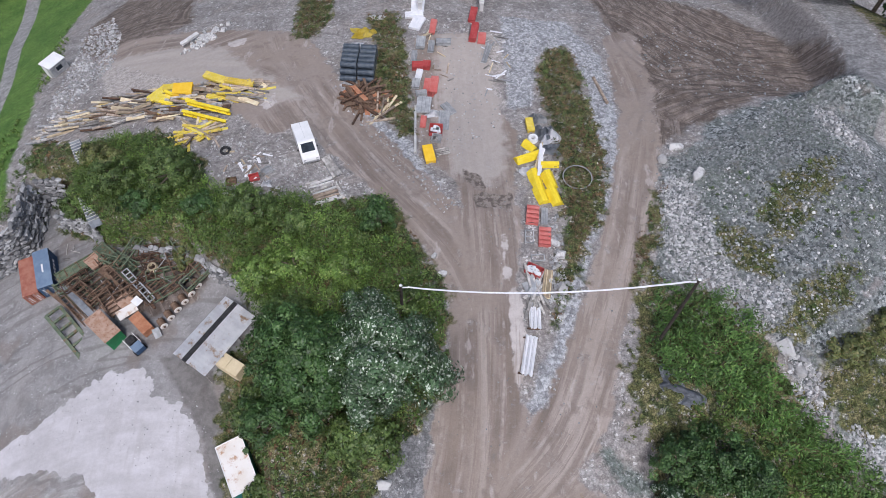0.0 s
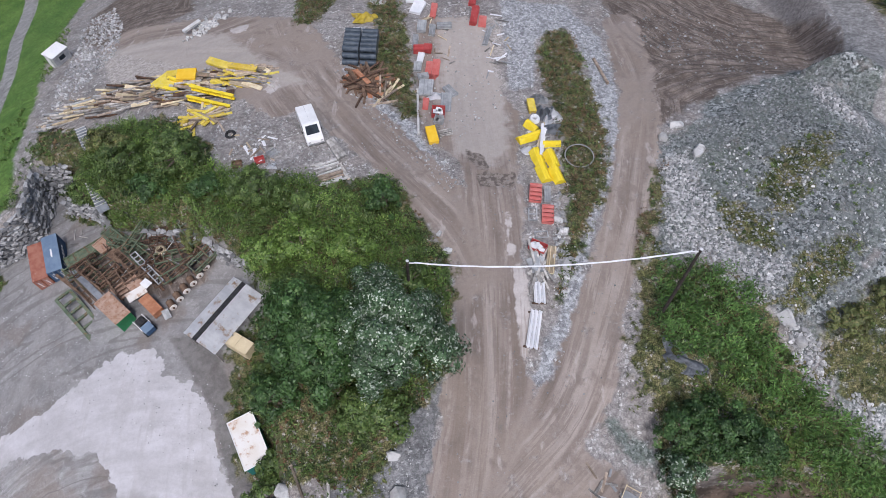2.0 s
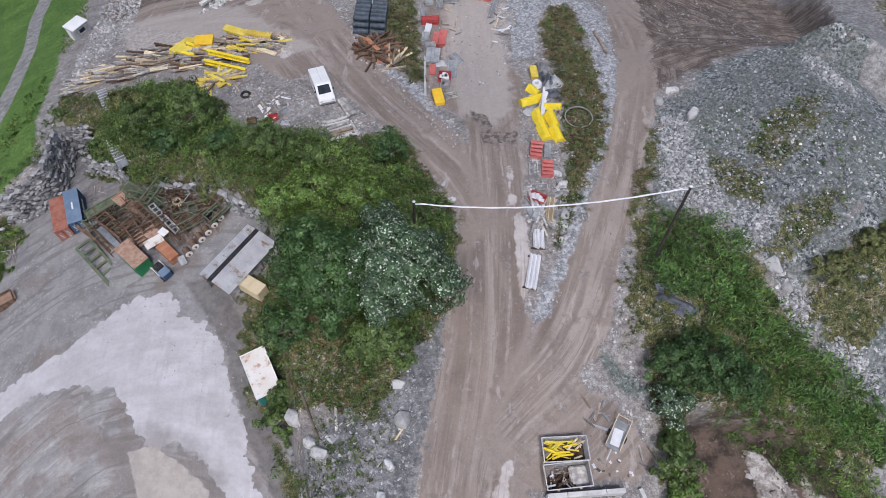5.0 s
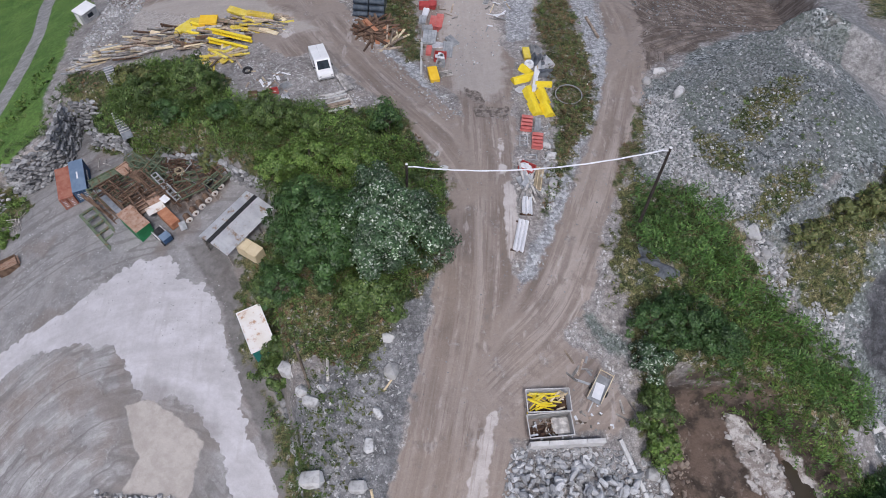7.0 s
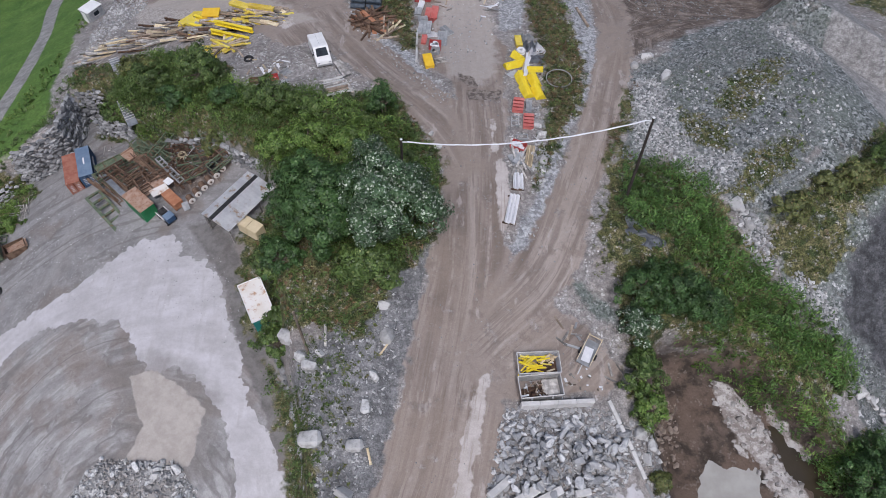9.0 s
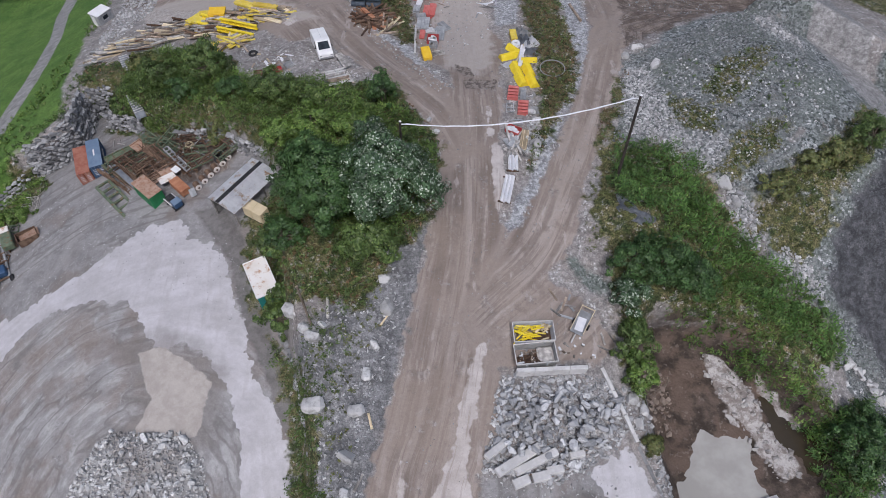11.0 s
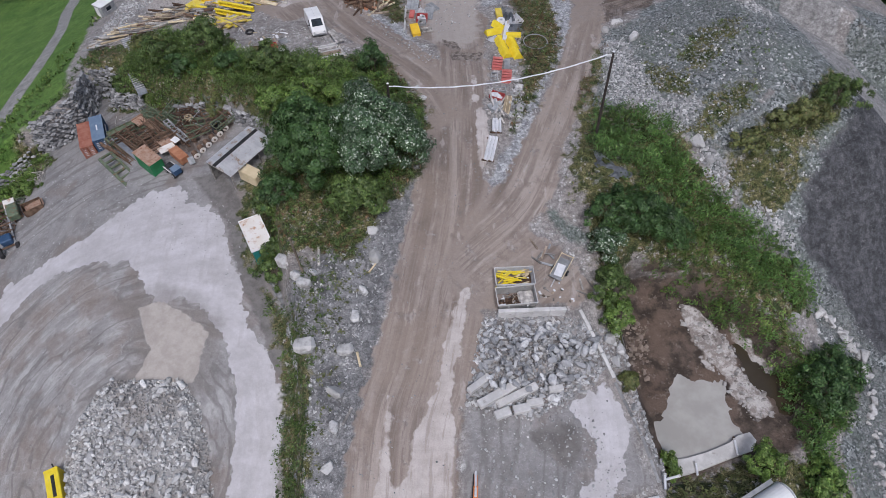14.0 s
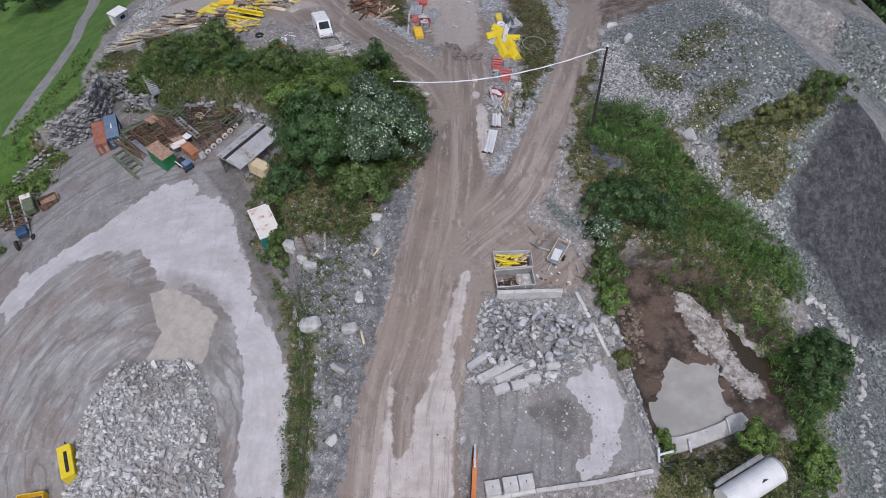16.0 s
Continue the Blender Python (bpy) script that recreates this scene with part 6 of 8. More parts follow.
def open_crate(label, x, y, turn, L, W, H, paint, fill=None, group="", ribs=0, lift=0.0):
    c = thing("crate", label, "crate", x, y, turn, lift, group)
    part("bottom", box(bmesh.new(), (0, 0, 0.05), (L, W, 0.06)), paint, c)
    for p, s in (((0, W / 2, H / 2), (L, 0.05, H)), ((0, -W / 2, H / 2), (L, 0.05, H)), ((L / 2, 0, H / 2), (0.05, W, H)), ((-L / 2, 0, H / 2), (0.05, W, H))):
        part("side", box(bmesh.new(), p, s, bevel=0.008), paint, c)
    for k in range(ribs):
        part("slat", box(bmesh.new(), (-L / 2 + L * (k + 0.5) / ribs, 0, H), (L / ribs * 0.62, W * 0.94, 0.08), bevel=0.02), paint, c)
    if fill:
        rng = random.Random(int(abs(x * 100)))
        for k in range(6):
            part("content", box(bmesh.new(), (rng.uniform(-L / 3, L / 3), rng.uniform(-W / 4, W / 4), H * 0.75), (L / 3, W / 3.2, 0.2), rng.uniform(0, 90), 0.03), fill, c)
    return c


def crumpled(name, label, x, y, L, W, paint, seed, high=0.35, turn=0.0):
    """A sheet thrown down in folds."""
    c = thing(name, label, "sheet", x, y, turn)
    rng = np.random.default_rng(seed)
    n, bm = 12, bmesh.new()
    ph = rng.uniform(0, 6.28, 8)
    grid = []
    for i in range(n + 1):
        row = []
        for j in range(n + 1):
            u, v = i / n * 2 - 1, j / n * 2 - 1
            r = 1 - 0.25 * math.sin(3 * math.atan2(v, u) + ph[0])
            z = high * (0.5 + 0.3 * math.sin(4 * u + ph[1] + 2 * v) + 0.3 * math.sin(5 * v - 3 * u + ph[2]) + 0.2 * math.sin(9 * u + ph[3])) * (1 - 0.75 * max(abs(u), abs(v)) ** 3)
            row.append(bm.verts.new((u * r * L / 2, v * r * W / 2, max(0.03, z))))
        grid.append(row)
    for i in range(n):
        for j in range(n):
            bm.faces.new((grid[i][j], grid[i + 1][j], grid[i + 1][j + 1], grid[i][j + 1]))
    bmesh.ops.solidify(bm, geom=bm.faces[:], thickness=0.02)
    part("folded_sheet", bm, paint, c)
    part("hem", rod(bmesh.new(), (-L / 2.3, -W / 2.6, 0.05), (L / 2.3, -W / 2.4, 0.06), 0.03, seg=6), paint, c)
    return settle(c, L, W)


site_debris()


def pipe_stack():
    c = thing("pipe_stack", "two stacks of dark plastic drain pipes beside the road", "pipe stack", -8.85, 53.2, -2, 0.1)
    for half in (-1, 1):
        for row in range(3):
            for k in range(7 - row):
                y = -2.4 + 0.8 * k + 0.4 * row
                z = 0.36 + 0.6 * row
                p = part("pipe", rod(bmesh.new(), (half * 0.95 - 0.88, y, z), (half * 0.95 + 0.88, y, z), 0.31, seg=14), BLACK_PLASTIC, c)
                if row == 2 or k in (0, 6 - row):
                    part("collar", rod(bmesh.new(), (half * 0.95 + 0.7, y, z), (half * 0.95 + 0.84, y, z), 0.39, seg=14), BLACK_PLASTIC, p)
    for k in (-1.6, -0.3, 0.4, 1.6):
        part("bearer", box(bmesh.new(), (k, 0, 0.0), (0.12, 5.2, 0.1)), WOOD, c)
    settle(c, 3.6, 5)


pipe_stack()


def rust_heap():
    timber_pile("heap of rust-brown steel mesh and rods", -8.0, 47.9, -35, 3.4, 3.0, 0.9, 60, 41, [RUST, RUST_DARK, ORANGE_RUST, RUST], 0, 60)
    timber_pile("small heap of pale boards on the weedy strip", -6.0, 46.0, 70, 3.0, 1.2, 0.3, 10, 42, [WOOD_PINE, WOOD], 0, 30)
    crumpled("yellow_sheet", "crumpled yellow formwork sheeting by the weeds", -8.9, 59.5, 2.6, 1.8, YELLOW_DIRTY, 43, 0.7)
    crumpled("grey_sheet", "crumpled pale sheeting beside the pipe stack", -9.6, 57.2, 2.0, 1.0, TARP_WHITE, 44, 0.3)
    crumpled("grey_sheet", "crumpled pale sheeting near the yellow heap", -7.4, 63.0, 1.8, 1.0, TARP_WHITE, 45, 0.3)


rust_heap()


def panel_stack(label, x, y, turn, L, W, n, paint, group="formwork along the road", ribs=4):
    """Steel form panels laid on bearers."""
    c = thing("panel_stack", label, "panel stack", x, y, turn, 0.0, group)
    for s in (-1, 1):
        part("bearer", box(bmesh.new(), (s * L * 0.3, 0, 0.04), (0.1, W, 0.08)), WOOD, c)
    for k in range(n):
        p = part("panel", box(bmesh.new(), (0.03 * (k % 2), 0, 0.13 + 0.11 * k), (L, W, 0.07), 2.0 * (k % 3) - 2, 0.01), paint, c)
        if k == n - 1:
            for i in range(ribs):
                part("rib", box(bmesh.new(), (0, -W / 2 + W * (i + 0.5) / ribs, 0.19 + 0.11 * k), (L * 0.98, 0.05, 0.06)), paint, p)
    return c


ROW = [
    (-2.6, 65.5, 88, 2.6, 1.6, 3, TARP_WHITE, "white form panels stacked beside the road"),
    (-3.0, 63.2, 5, 2.2, 1.0, 3, TARP_WHITE, "white form panels stacked beside the road"),
    (-2.6, 61.3, 70, 2.2, 1.4, 3, TARP_WHITE, "white form panels stacked beside the road"),
    (-0.7, 60.6, 82, 2.4, 0.7, 3, CORAL, "red form panel stack beside the road"),
    (-2.1, 57.4, 85, 1.7, 1.0, 5, GREY, "grey and red form panels beside the road"),
    (-0.9, 56.9, 85, 1.8, 0.7, 3, GREY, "pale grey form panels beside the road"),
    (0.5, 57.6, 2, 1.7, 0.8, 4, GREY, "dark grey form panels on the road's edge"),
    (-2.8, 54.9, 88, 1.8, 0.6, 4, GREY, "pale grey form panels beside the road"),
    (-2.4, 53.4, 0, 1.2, 0.9, 6, RED, "red form panel stack beside the road"),
    (-1.4, 53.5, 80, 0.9, 0.9, 6, RED, "red form panel stack beside the road"),
    (-2.2, 52.2, 80, 1.4, 0.7, 3, TARP_WHITE, "white form panels beside the road"),
    (-2.5, 50.7, 85, 1.3, 0.8, 3, GREY, "grey form panels beside the road"),
]
ROW += [
    (-1.3, 50.4, 84, 2.2, 0.7, 2, CORAL, "faded red form panels beside the road"),
    (-0.5, 50.5, 84, 2.4, 0.8, 3, CORAL, "faded red form panels beside the road"),
    (-1.9, 49.2, 10, 1.2, 0.7, 3, GREY, "grey form panels beside the road"),
    (-1.6, 47.1, 86, 2.2, 1.5, 4, GREY, "grey ribbed form panels beside the road"),
    (1.0, 46.6, -55, 1.7, 0.9, 3, GREY, "grey form panels lying askew on the road's edge"),
    (-1.6, 44.4, 84, 1.5, 0.6, 3, CORAL, "faded red form panels beside the road"),
    (0.5, 44.6, 86, 2.6, 1.1, 3, GREY, "grey ribbed form panels beside the road"),
    (4.1, 63.0, 80, 2.4, 0.8, 5, RED, "red steel forms along the road"),
    (4.1, 59.3, 80, 2.8, 0.8, 6, RED, "red steel forms along the road"),
    (5.0, 58.4, 84, 1.8, 0.9, 2, CORAL, "faded red panels beside the road"),
    (5.4, 55.6, 75, 3.0, 0.6, 3, GREY, "grey form panels beside the road"),
]
for x, y, turn, L, W, n, paint, label in ROW:
    panel_stack(label, x, y, turn, L, W, n, paint)
open_crate("red steel crate with pale bags beside the road", -0.3, 42.9, 86, 1.3, 1.3, 0.6, RED, TARP_WHITE)
open_crate("grey crate with cut offs beside the red crate", -0.25, 41.6, 80, 0.9, 0.9, 0.5, GREY, WOOD_GREY)
crumpled("white_sheet", "crumpled white plastic sheet beside the road", -0.5, 45.9, 1.9, 1.2, TARP_WHITE, 51, 0.4)
crumpled("orange_bag", "orange plastic bag beside the road", -0.9, 49.0, 0.8, 0.8, CORAL, 52, 0.5)
panel_stack("pale ribbed panels on the mud beside the chest", 0.35, 39.6, 15, 1.3, 0.8, 2, WOOD_GREY)


def road_gates():
    """White concrete stubs at the far end of the road."""
    for x, y, turn in ((-2.2, 67.5, 88), (5.4, 67.5, 86)):
        c = thing("abutment", "pale concrete abutment stub at the road's far end", "abutment", x, y, turn)
        part("wall", box(bmesh.new(), (0, 0, 0.9), (6.0, 0.5, 1.8), bevel=0.03), CONCRETE, c)
        part("cap", box(bmesh.new(), (0, 0, 1.84), (6.0, 0.6, 0.1), bevel=0.02), CONCRETE, c)


road_gates()


def loose_timber(seed, count, cx, cy, rx, ry, mats, name="loose boards", L0=0.6, L1=2.0):
    rng = random.Random(seed)
    for k in range(count):
        x, y = cx + rng.gauss(0, rx), cy + rng.gauss(0, ry)
        c = thing("loose_board", "loose board lying on the ground", "board", x, y, rng.uniform(0, 180), 0.02, name)
        L = rng.uniform(L0, L1)
        part("board", box(bmesh.new(), (0, 0, 0.06), (L, rng.uniform(0.08, 0.2), 0.06)), rng.choice(mats), c)


loose_timber(61, 22, 6.6, 56.5, 1.0, 3.0, [TARP_WHITE, WOOD_PINE, GREY, WOOD_GREY], "boards along the road")
loose_timber(62, 16, -0.8, 54.5, 1.1, 5.0, [WOOD_PINE, WOOD_GREY, WOOD], "boards between the panels")
loose_timber(63, 8, 6.2, 51.5, 0.6, 1.5, [TARP_WHITE, GREY], "boards along the road")


def lying_pipe(label, a, b, r, paint, name="pipe"):
    x, y = (a[0] + b[0]) / 2, (a[1] + b[1]) / 2
    L, t = math.hypot(b[0] - a[0], b[1] - a[1]), math.degrees(math.atan2(b[1] - a[1], b[0] - a[0]))
    c = thing(name, label, name.replace("_", " "), x, y, t)
    part("tube", rod(bmesh.new(), (-L / 2, 0, r), (L / 2, 0, r), r, seg=10), paint, c)
    for s in (-1, 1):
        part("end_ring", rod(bmesh.new(), (s * (L / 2 - 0.12), 0, r), (s * L / 2, 0, r), r * 1.15, seg=10), paint, c)
    return settle(c, L * 0.8, 0.6)


lying_pipe("long pale grey pipe lying along the weedy strip", (-2.5, 47.2), (-2.3, 39.3), 0.13, CONCRETE)
lying_pipe("pale log lying on the gravel strip", (16.9, 51.2), (17.6, 46.6), 0.16, WOOD, "log")
lying_pipe("weathered brown pole lying among weeds", (-11.4, 8.0), (-9.7, 4.4), 0.11, WOOD, "pole")
lying_pipe("weathered log lying on the verge", (-8.6, 6.9), (-8.4, 5.0), 0.12, WOOD_GREY, "log")
lying_pipe("pale timber post on the verge", (-4.6, -2.7), (-4.25, -3.9), 0.1, WOOD_PINE, "post")
lying_pipe("grey timber post on the verge", (-5.4, -8.3), (-4.75, -7.0), 0.1, WOOD_GREY, "post")
lying_pipe("grey timber post beside a boulder", (-4.0, 4.3), (-3.4, 5.2), 0.08, WOOD_PINE, "post")


def trough(x, y, turn, L=2.4, W=1.15, H=0.75, label="yellow steel formwork trough on the gravel", lift=0.0):
    """A trough form, bottom up, with ribs across."""
    c = thing("form_trough", label, "formwork", x, y, turn, lift, "yellow troughs")
    half = [(-W / 2, 0), (-W / 2 * 0.35, H), (W / 2 * 0.35, H), (W / 2, 0)]
    bm = profile(bmesh.new(), half, L, 0.02)
    part("shell", bm, YELLOW, c).rotation_euler = (0, 0, radians(90))
    for k in range(5):
        bm = profile(bmesh.new(), [(a * 1.05, b * 1.04) for a, b in half], 0.06)
        o = part("rib", bm, YELLOW, c)
        o.rotation_euler, o.location = (0, 0, radians(90)), (-L / 2 + L * k / 4, 0, 0)
    part("keel", box(bmesh.new(), (0, 0, H + 0.03), (L, 0.12, 0.06)), YELLOW, c)
    return c


for x, y, turn in ((9.0, 35.5, 102), (10.3, 35.3, 104), (9.35, 33.4, 104), (10.5, 33.2, 106)):
    trough(x, y, turn, 1.85, 1.2, 0.6)
trough(8.5, 38.4, 22, 2.4, 1.1, 0.6)
trough(8.9, 40.1, 130, 1.4, 1.0, 0.55)
trough(10.5, 37.4, 0, 1.7, 0.8, 0.45, "yellow steel formwork trough with pale boards")
amber_bin(9.2, 43.2, 95, 1.7, 0.7, 0.5, YELLOW_DIRTY, "yellow dented box form on the gravel", name="box_form")
crumpled("white_sheet", "crumpled white plastic between yellow troughs", 8.7, 36.6, 1.9, 1.3, TARP_WHITE, 71, 0.5)
crumpled("white_sheet", "crumpled white and grey plastic sheeting", 11.1, 41.6, 1.7, 2.2, TARP_WHITE, 72, 0.8)
crumpled("grey_sheet", "dark grey plastic sheeting in a heap", 10.5, 42.0, 1.5, 2.0, TARP_GREY, 73, 0.9)
crumpled("grey_sheet", "grey tarpaulin heap beside the weeds", 10.1, 44.4, 1.6, 1.5, GREY, 74, 0.7)
crumpled("grey_sheet", "grey sheeting beside yellow troughs", 10.6, 39.6, 2.3, 1.4, TARP_GREY, 75, 0.4)
coil("cable_drum", "white round tub with cable on the gravel", "tub", 9.3, 41.1, 0.38, 0.16, 2, TARP_WHITE)
coil("hose", "wide loop of grey hose lying on the weeds", "hose", 12.9, 35.6, 1.35, 0.06, 1, GREY, 0.25)
timber_pile("bundle of white poles standing beside yellow troughs", 9.5, 37.4, 80, 1.6, 0.5, 0.8, 7, 77, [TARP_WHITE, WOOD_PINE], 0, 8)


def rack(label, x, y, turn, L, W, paint, bars=2):
    c = thing("steel_rack", label, "rack", x, y, turn, 0.02, "steel racks")
    for s in (-1, 1):
        part("long_bar", bar(bmesh.new(), (-L / 2, s * W / 2, 0.1), (L / 2, s * W / 2, 0.1), 0.09), paint, c)
    for k in range(bars):
        xx = -L / 2 + L * k / (bars - 1)
        part("cross_bar", bar(bmesh.new(), (xx, -W / 2, 0.1), (xx, W / 2, 0.1), 0.09), paint, c)
    return c


open_crate("red ribbed plastic crate on the gravel", 8.3, 31.0, 82, 1.9, 1.05, 0.4, CORAL, None, "red crates", 4)
open_crate("red ribbed plastic crate beside a grey rack", 9.15, 28.6, 84, 1.8, 1.0, 0.4, CORAL, None, "red crates", 4)
panel_stack("grey steel forms beside the red crate", 9.35, 30.9, 84, 1.7, 0.6, 2, GREY)
rack("grey steel rack frame on the gravel", 7.85, 28.7, 86, 1.25, 0.7, GREY, 3)
rack("empty grey steel rack frame on the gravel", 8.4, 26.55, 4, 1.1, 0.6, GREY, 2)
open_crate("dark red steel crate filled with pale bags", 7.95, 25.2, -28, 1.4, 0.9, 0.5, RED, TARP_WHITE)
timber_pile("small heap of short grey sticks", 7.9, 23.5, 80, 1.2, 0.8, 0.3, 18, 81, [WOOD_GREY, WOOD_GREY, GREY], 0, 20)
panel_stack("stack of pale timber boards on the gravel", 8.95, 24.0, 80, 2.6, 0.75, 2, WOOD_PINE)


def pipe_bundle(label, x, y, turn, L, n):
    c = thing("pipe_bundle", label, "pipe bundle", x, y, turn, 0.0, "white pipe bundles")
    for k in range(n):
        part("pipe", rod(bmesh.new(), (-L / 2 + 0.08 * (k % 3), -0.15 * n / 2 + 0.16 * k, 0.24), (L / 2 + 0.06 * (k % 2), -0.15 * n / 2 + 0.16 * k, 0.24), 0.075, seg=8), TARP_WHITE, c)
        if k % 2 == 0:
            part("pipe", rod(bmesh.new(), (-L / 2, -0.15 * n / 2 + 0.16 * k + 0.08, 0.37), (L / 2 - 0.1, -0.15 * n / 2 + 0.16 * k + 0.08, 0.37), 0.075, seg=8), TARP_WHITE, c)
    for s in (-1, 1):
        part("bearer", box(bmesh.new(), (s * L * 0.45, 0, 0.08), (0.12, 0.2 * n, 0.16)), RUST_DARK, c)
    return c


pipe_bundle("short bundle of white plastic pipes on bearers", 7.65, 20.9, 88, 1.9, 6)
pipe_bundle("long bundle of white plastic pipes on bearers", 6.95, 17.75, 78, 3.3, 6)


def site_cabin():
    c = thing("site_cabin", "small white site cabin at the meadow's edge", "cabin", -52.6, 65.8, 60)
    part("wall", box(bmesh.new(), (0, 0, 1.0), (2.6, 1.9, 2.0), bevel=0.03), GREY, c)
    part("roof", box(bmesh.new(), (0, 0, 2.06), (2.8, 2.1, 0.12), bevel=0.03), WHITE, c)
    part("door", box(bmesh.new(), (-1.31, 0.3, 0.85), (0.04, 0.8, 1.7)), WHITE, c)
    w = part("window", box(bmesh.new(), (0, -0.96, 1.3), (0.9, 0.03, 0.6)), GLASS_DARK, c)
    part("window_frame", box(bmesh.new(), (0, -0.955, 0.97), (1.0, 0.06, 0.06)), WHITE, w)
    for s in (-1, 1):
        part("skid", box(bmesh.new(), (0, s * 0.7, -0.2), (2.6, 0.2, 0.6)), RUST_DARK, c)


site_cabin()


def power_line():
    ends = []
    for x, y, h, lean in ((-2.9, 21.0, 5.3, 0.1), (17.2, 18.8, 10.6, -0.25)):
        c = thing("power_pole", "dark tarred wooden pole carrying a white-wrapped cable", "pole", x, y, 0, -0.3, "power poles")
        part("shaft", rod(bmesh.new(), (0, 0, 0), (lean, 0.3, h), 0.15, 0.1, 12), POLE_WOOD, c)
        part("cap", rod(bmesh.new(), (lean, 0.3, h), (lean, 0.3, h + 0.08), 0.13, 0.05, 12), TARP_WHITE, c)
        part("insulator", rod(bmesh.new(), (lean, 0.3, h - 0.35), (lean + (0.5 if x < 0 else -0.5), 0.3, h - 0.35), 0.06, 0.05, 8), TARP_WHITE, c)
        ends.append(Vector((x + lean + (0.5 if x < 0 else -0.5), y + 0.3, c.location.z + h - 0.35)))
    c = tagged(new("cable"), "thick white-wrapped cable hanging between two poles", "cable")
    c.location = ends[0]
    for strand in range(2):
        bm = bmesh.new()
        n, rings = 44, []
        for k in range(n + 1):
            t = k / n
            p = (ends[1] - ends[0]) * t + Vector((0, 0.05 * strand, -1.3 * 4 * t * (1 - t) + 0.02 * math.sin(k * 1.3 + strand)))
            rings.append([bm.verts.new(p + Vector((0, 0.04 * math.cos(a), 0.04 * math.sin(a)))) for a in (0, 1.05, 2.1, 3.14, 4.19, 5.24)])
        for a, b in zip(rings, rings[1:]):
            for q in range(6):
                bm.faces.new((a[q], b[q], b[(q + 1) % 6], a[(q + 1) % 6]))
        part("strand", bm, CABLE, c)


power_line()


def white_rubble():
    c = thing("rubble_heap", "heap of broken white concrete pieces on the mud", "rubble heap", -29.3, 62.8, 30, group="rubble heaps")
    shapes = block_shapes(4, 900, STONE_PALE, 0.7)
    rng = random.Random(9)
    for k in range(90):
        u, v = rng.gauss(0, 1.5), rng.gauss(0, 0.8)
        x, y = -29.3 + u * 0.45 + v * 0.9, 62.8 + u * 0.9 - v * 0.3
        s = rng.uniform(0.3, 0.9)
        share("stone", rng.choice(shapes), c, c.matrix_world.inverted() @ Matrix.Translation((x, y, top(x, y) + 0.1)) @ Matrix.Rotation(rng.uniform(0, 6), 4, "Z") @ Matrix.Diagonal((s, s, s, 1)))
    part("slab", box(bmesh.new(), (-1.6, 0.5, 0.4), (2.6, 0.5, 0.3), 20, 0.02), CONCRETE, c)


white_rubble()

# ---- the concrete bay, the pond and the verge ----
def skip(label, x, y, turn, fill):
    c = thing("skip", label, "skip", x, y, turn, 0.0, "skips")
    L, W, H = 3.3, 1.75, 1.0
    for s in (-1, 1):
        bm = bmesh.new()
        vs = [bm.verts.new(p) for p in ((-L / 2 + 0.15, s * (W / 2 - 0.12), 0), (L / 2 - 0.15, s * (W / 2 - 0.12), 0), (L / 2, s * W / 2, H), (-L / 2, s * W / 2, H))]
        bm.faces.new(vs)
        bmesh.ops.solidify(bm, geom=bm.faces[:], thickness=0.05)
        part("long_side", bm, CONCRETE if fill is not YELLOW else TARP_WHITE, c)
        bm = bmesh.new()
        vs = [bm.verts.new(p) for p in ((s * (L / 2 - 0.15), -W / 2 + 0.12, 0), (s * (L / 2 - 0.15), W / 2 - 0.12, 0), (s * L / 2, W / 2, H), (s * L / 2, -W / 2, H))]
        bm.faces.new(vs)
        bmesh.ops.solidify(bm, geom=bm.faces[:], thickness=0.05)
        part("end_wall", bm, CONCRETE if fill is not YELLOW else TARP_WHITE, c)
        part("rim", bar(bmesh.new(), (-L / 2, s * W / 2, H), (L / 2, s * W / 2, H), 0.07), CONCRETE, c)
        part("rim", bar(bmesh.new(), (s * L / 2, -W / 2, H), (s * L / 2, W / 2, H), 0.07), CONCRETE, c)
        for k in (-0.8, 0.8):
            part("lug", box(bmesh.new(), (k, s * (W / 2 + 0.03), 0.6), (0.14, 0.1, 0.3)), GREY, c)
    part("bottom", box(bmesh.new(), (0, 0, 0.04), (L - 0.3, W - 0.25, 0.06)), RUST_DARK, c)
    rng = random.Random(5 if fill is YELLOW else 6)
    for k in range(46):
        u, v = rng.uniform(-1.35, 1.35), rng.uniform(-0.62, 0.62)
        if fill is YELLOW:
            part("scrap_piece", box(bmesh.new(), (u * 0.68 - 0.32 if k % 5 else 0.3 + abs(u) * 0.7, v, rng.uniform(0.45, 0.98)), (rng.uniform(0.4, 1.1), rng.uniform(0.06, 0.16), 0.06), rng.uniform(-35, 50)), (YELLOW if k % 3 else YELLOW_DIRTY) if k % 5 else WOOD_PINE, c)
        elif k < 30:
            part("scrap_piece", box(bmesh.new(), (u * 0.7 - 0.35, v, rng.uniform(0.2, 0.55)), (rng.uniform(0.2, 0.8), rng.uniform(0.06, 0.2), 0.06), rng.uniform(0, 180)), rng.choice([GREY, TARP_WHITE, WOOD, RUST_DARK]), c)
    if fill is not YELLOW:
        part("sand_fill", box(bmesh.new(), (0.85, 0, 0.32), (1.3, 1.45, 0.5), bevel=0.15), WOOD_GREY, c)
    return c


skip("white steel skip heaped with yellow scrap", 8.45, 3.55, 3, YELLOW)
skip("grey steel skip half full of mixed scrap and sand", 8.5, 1.75, 6, GREY)


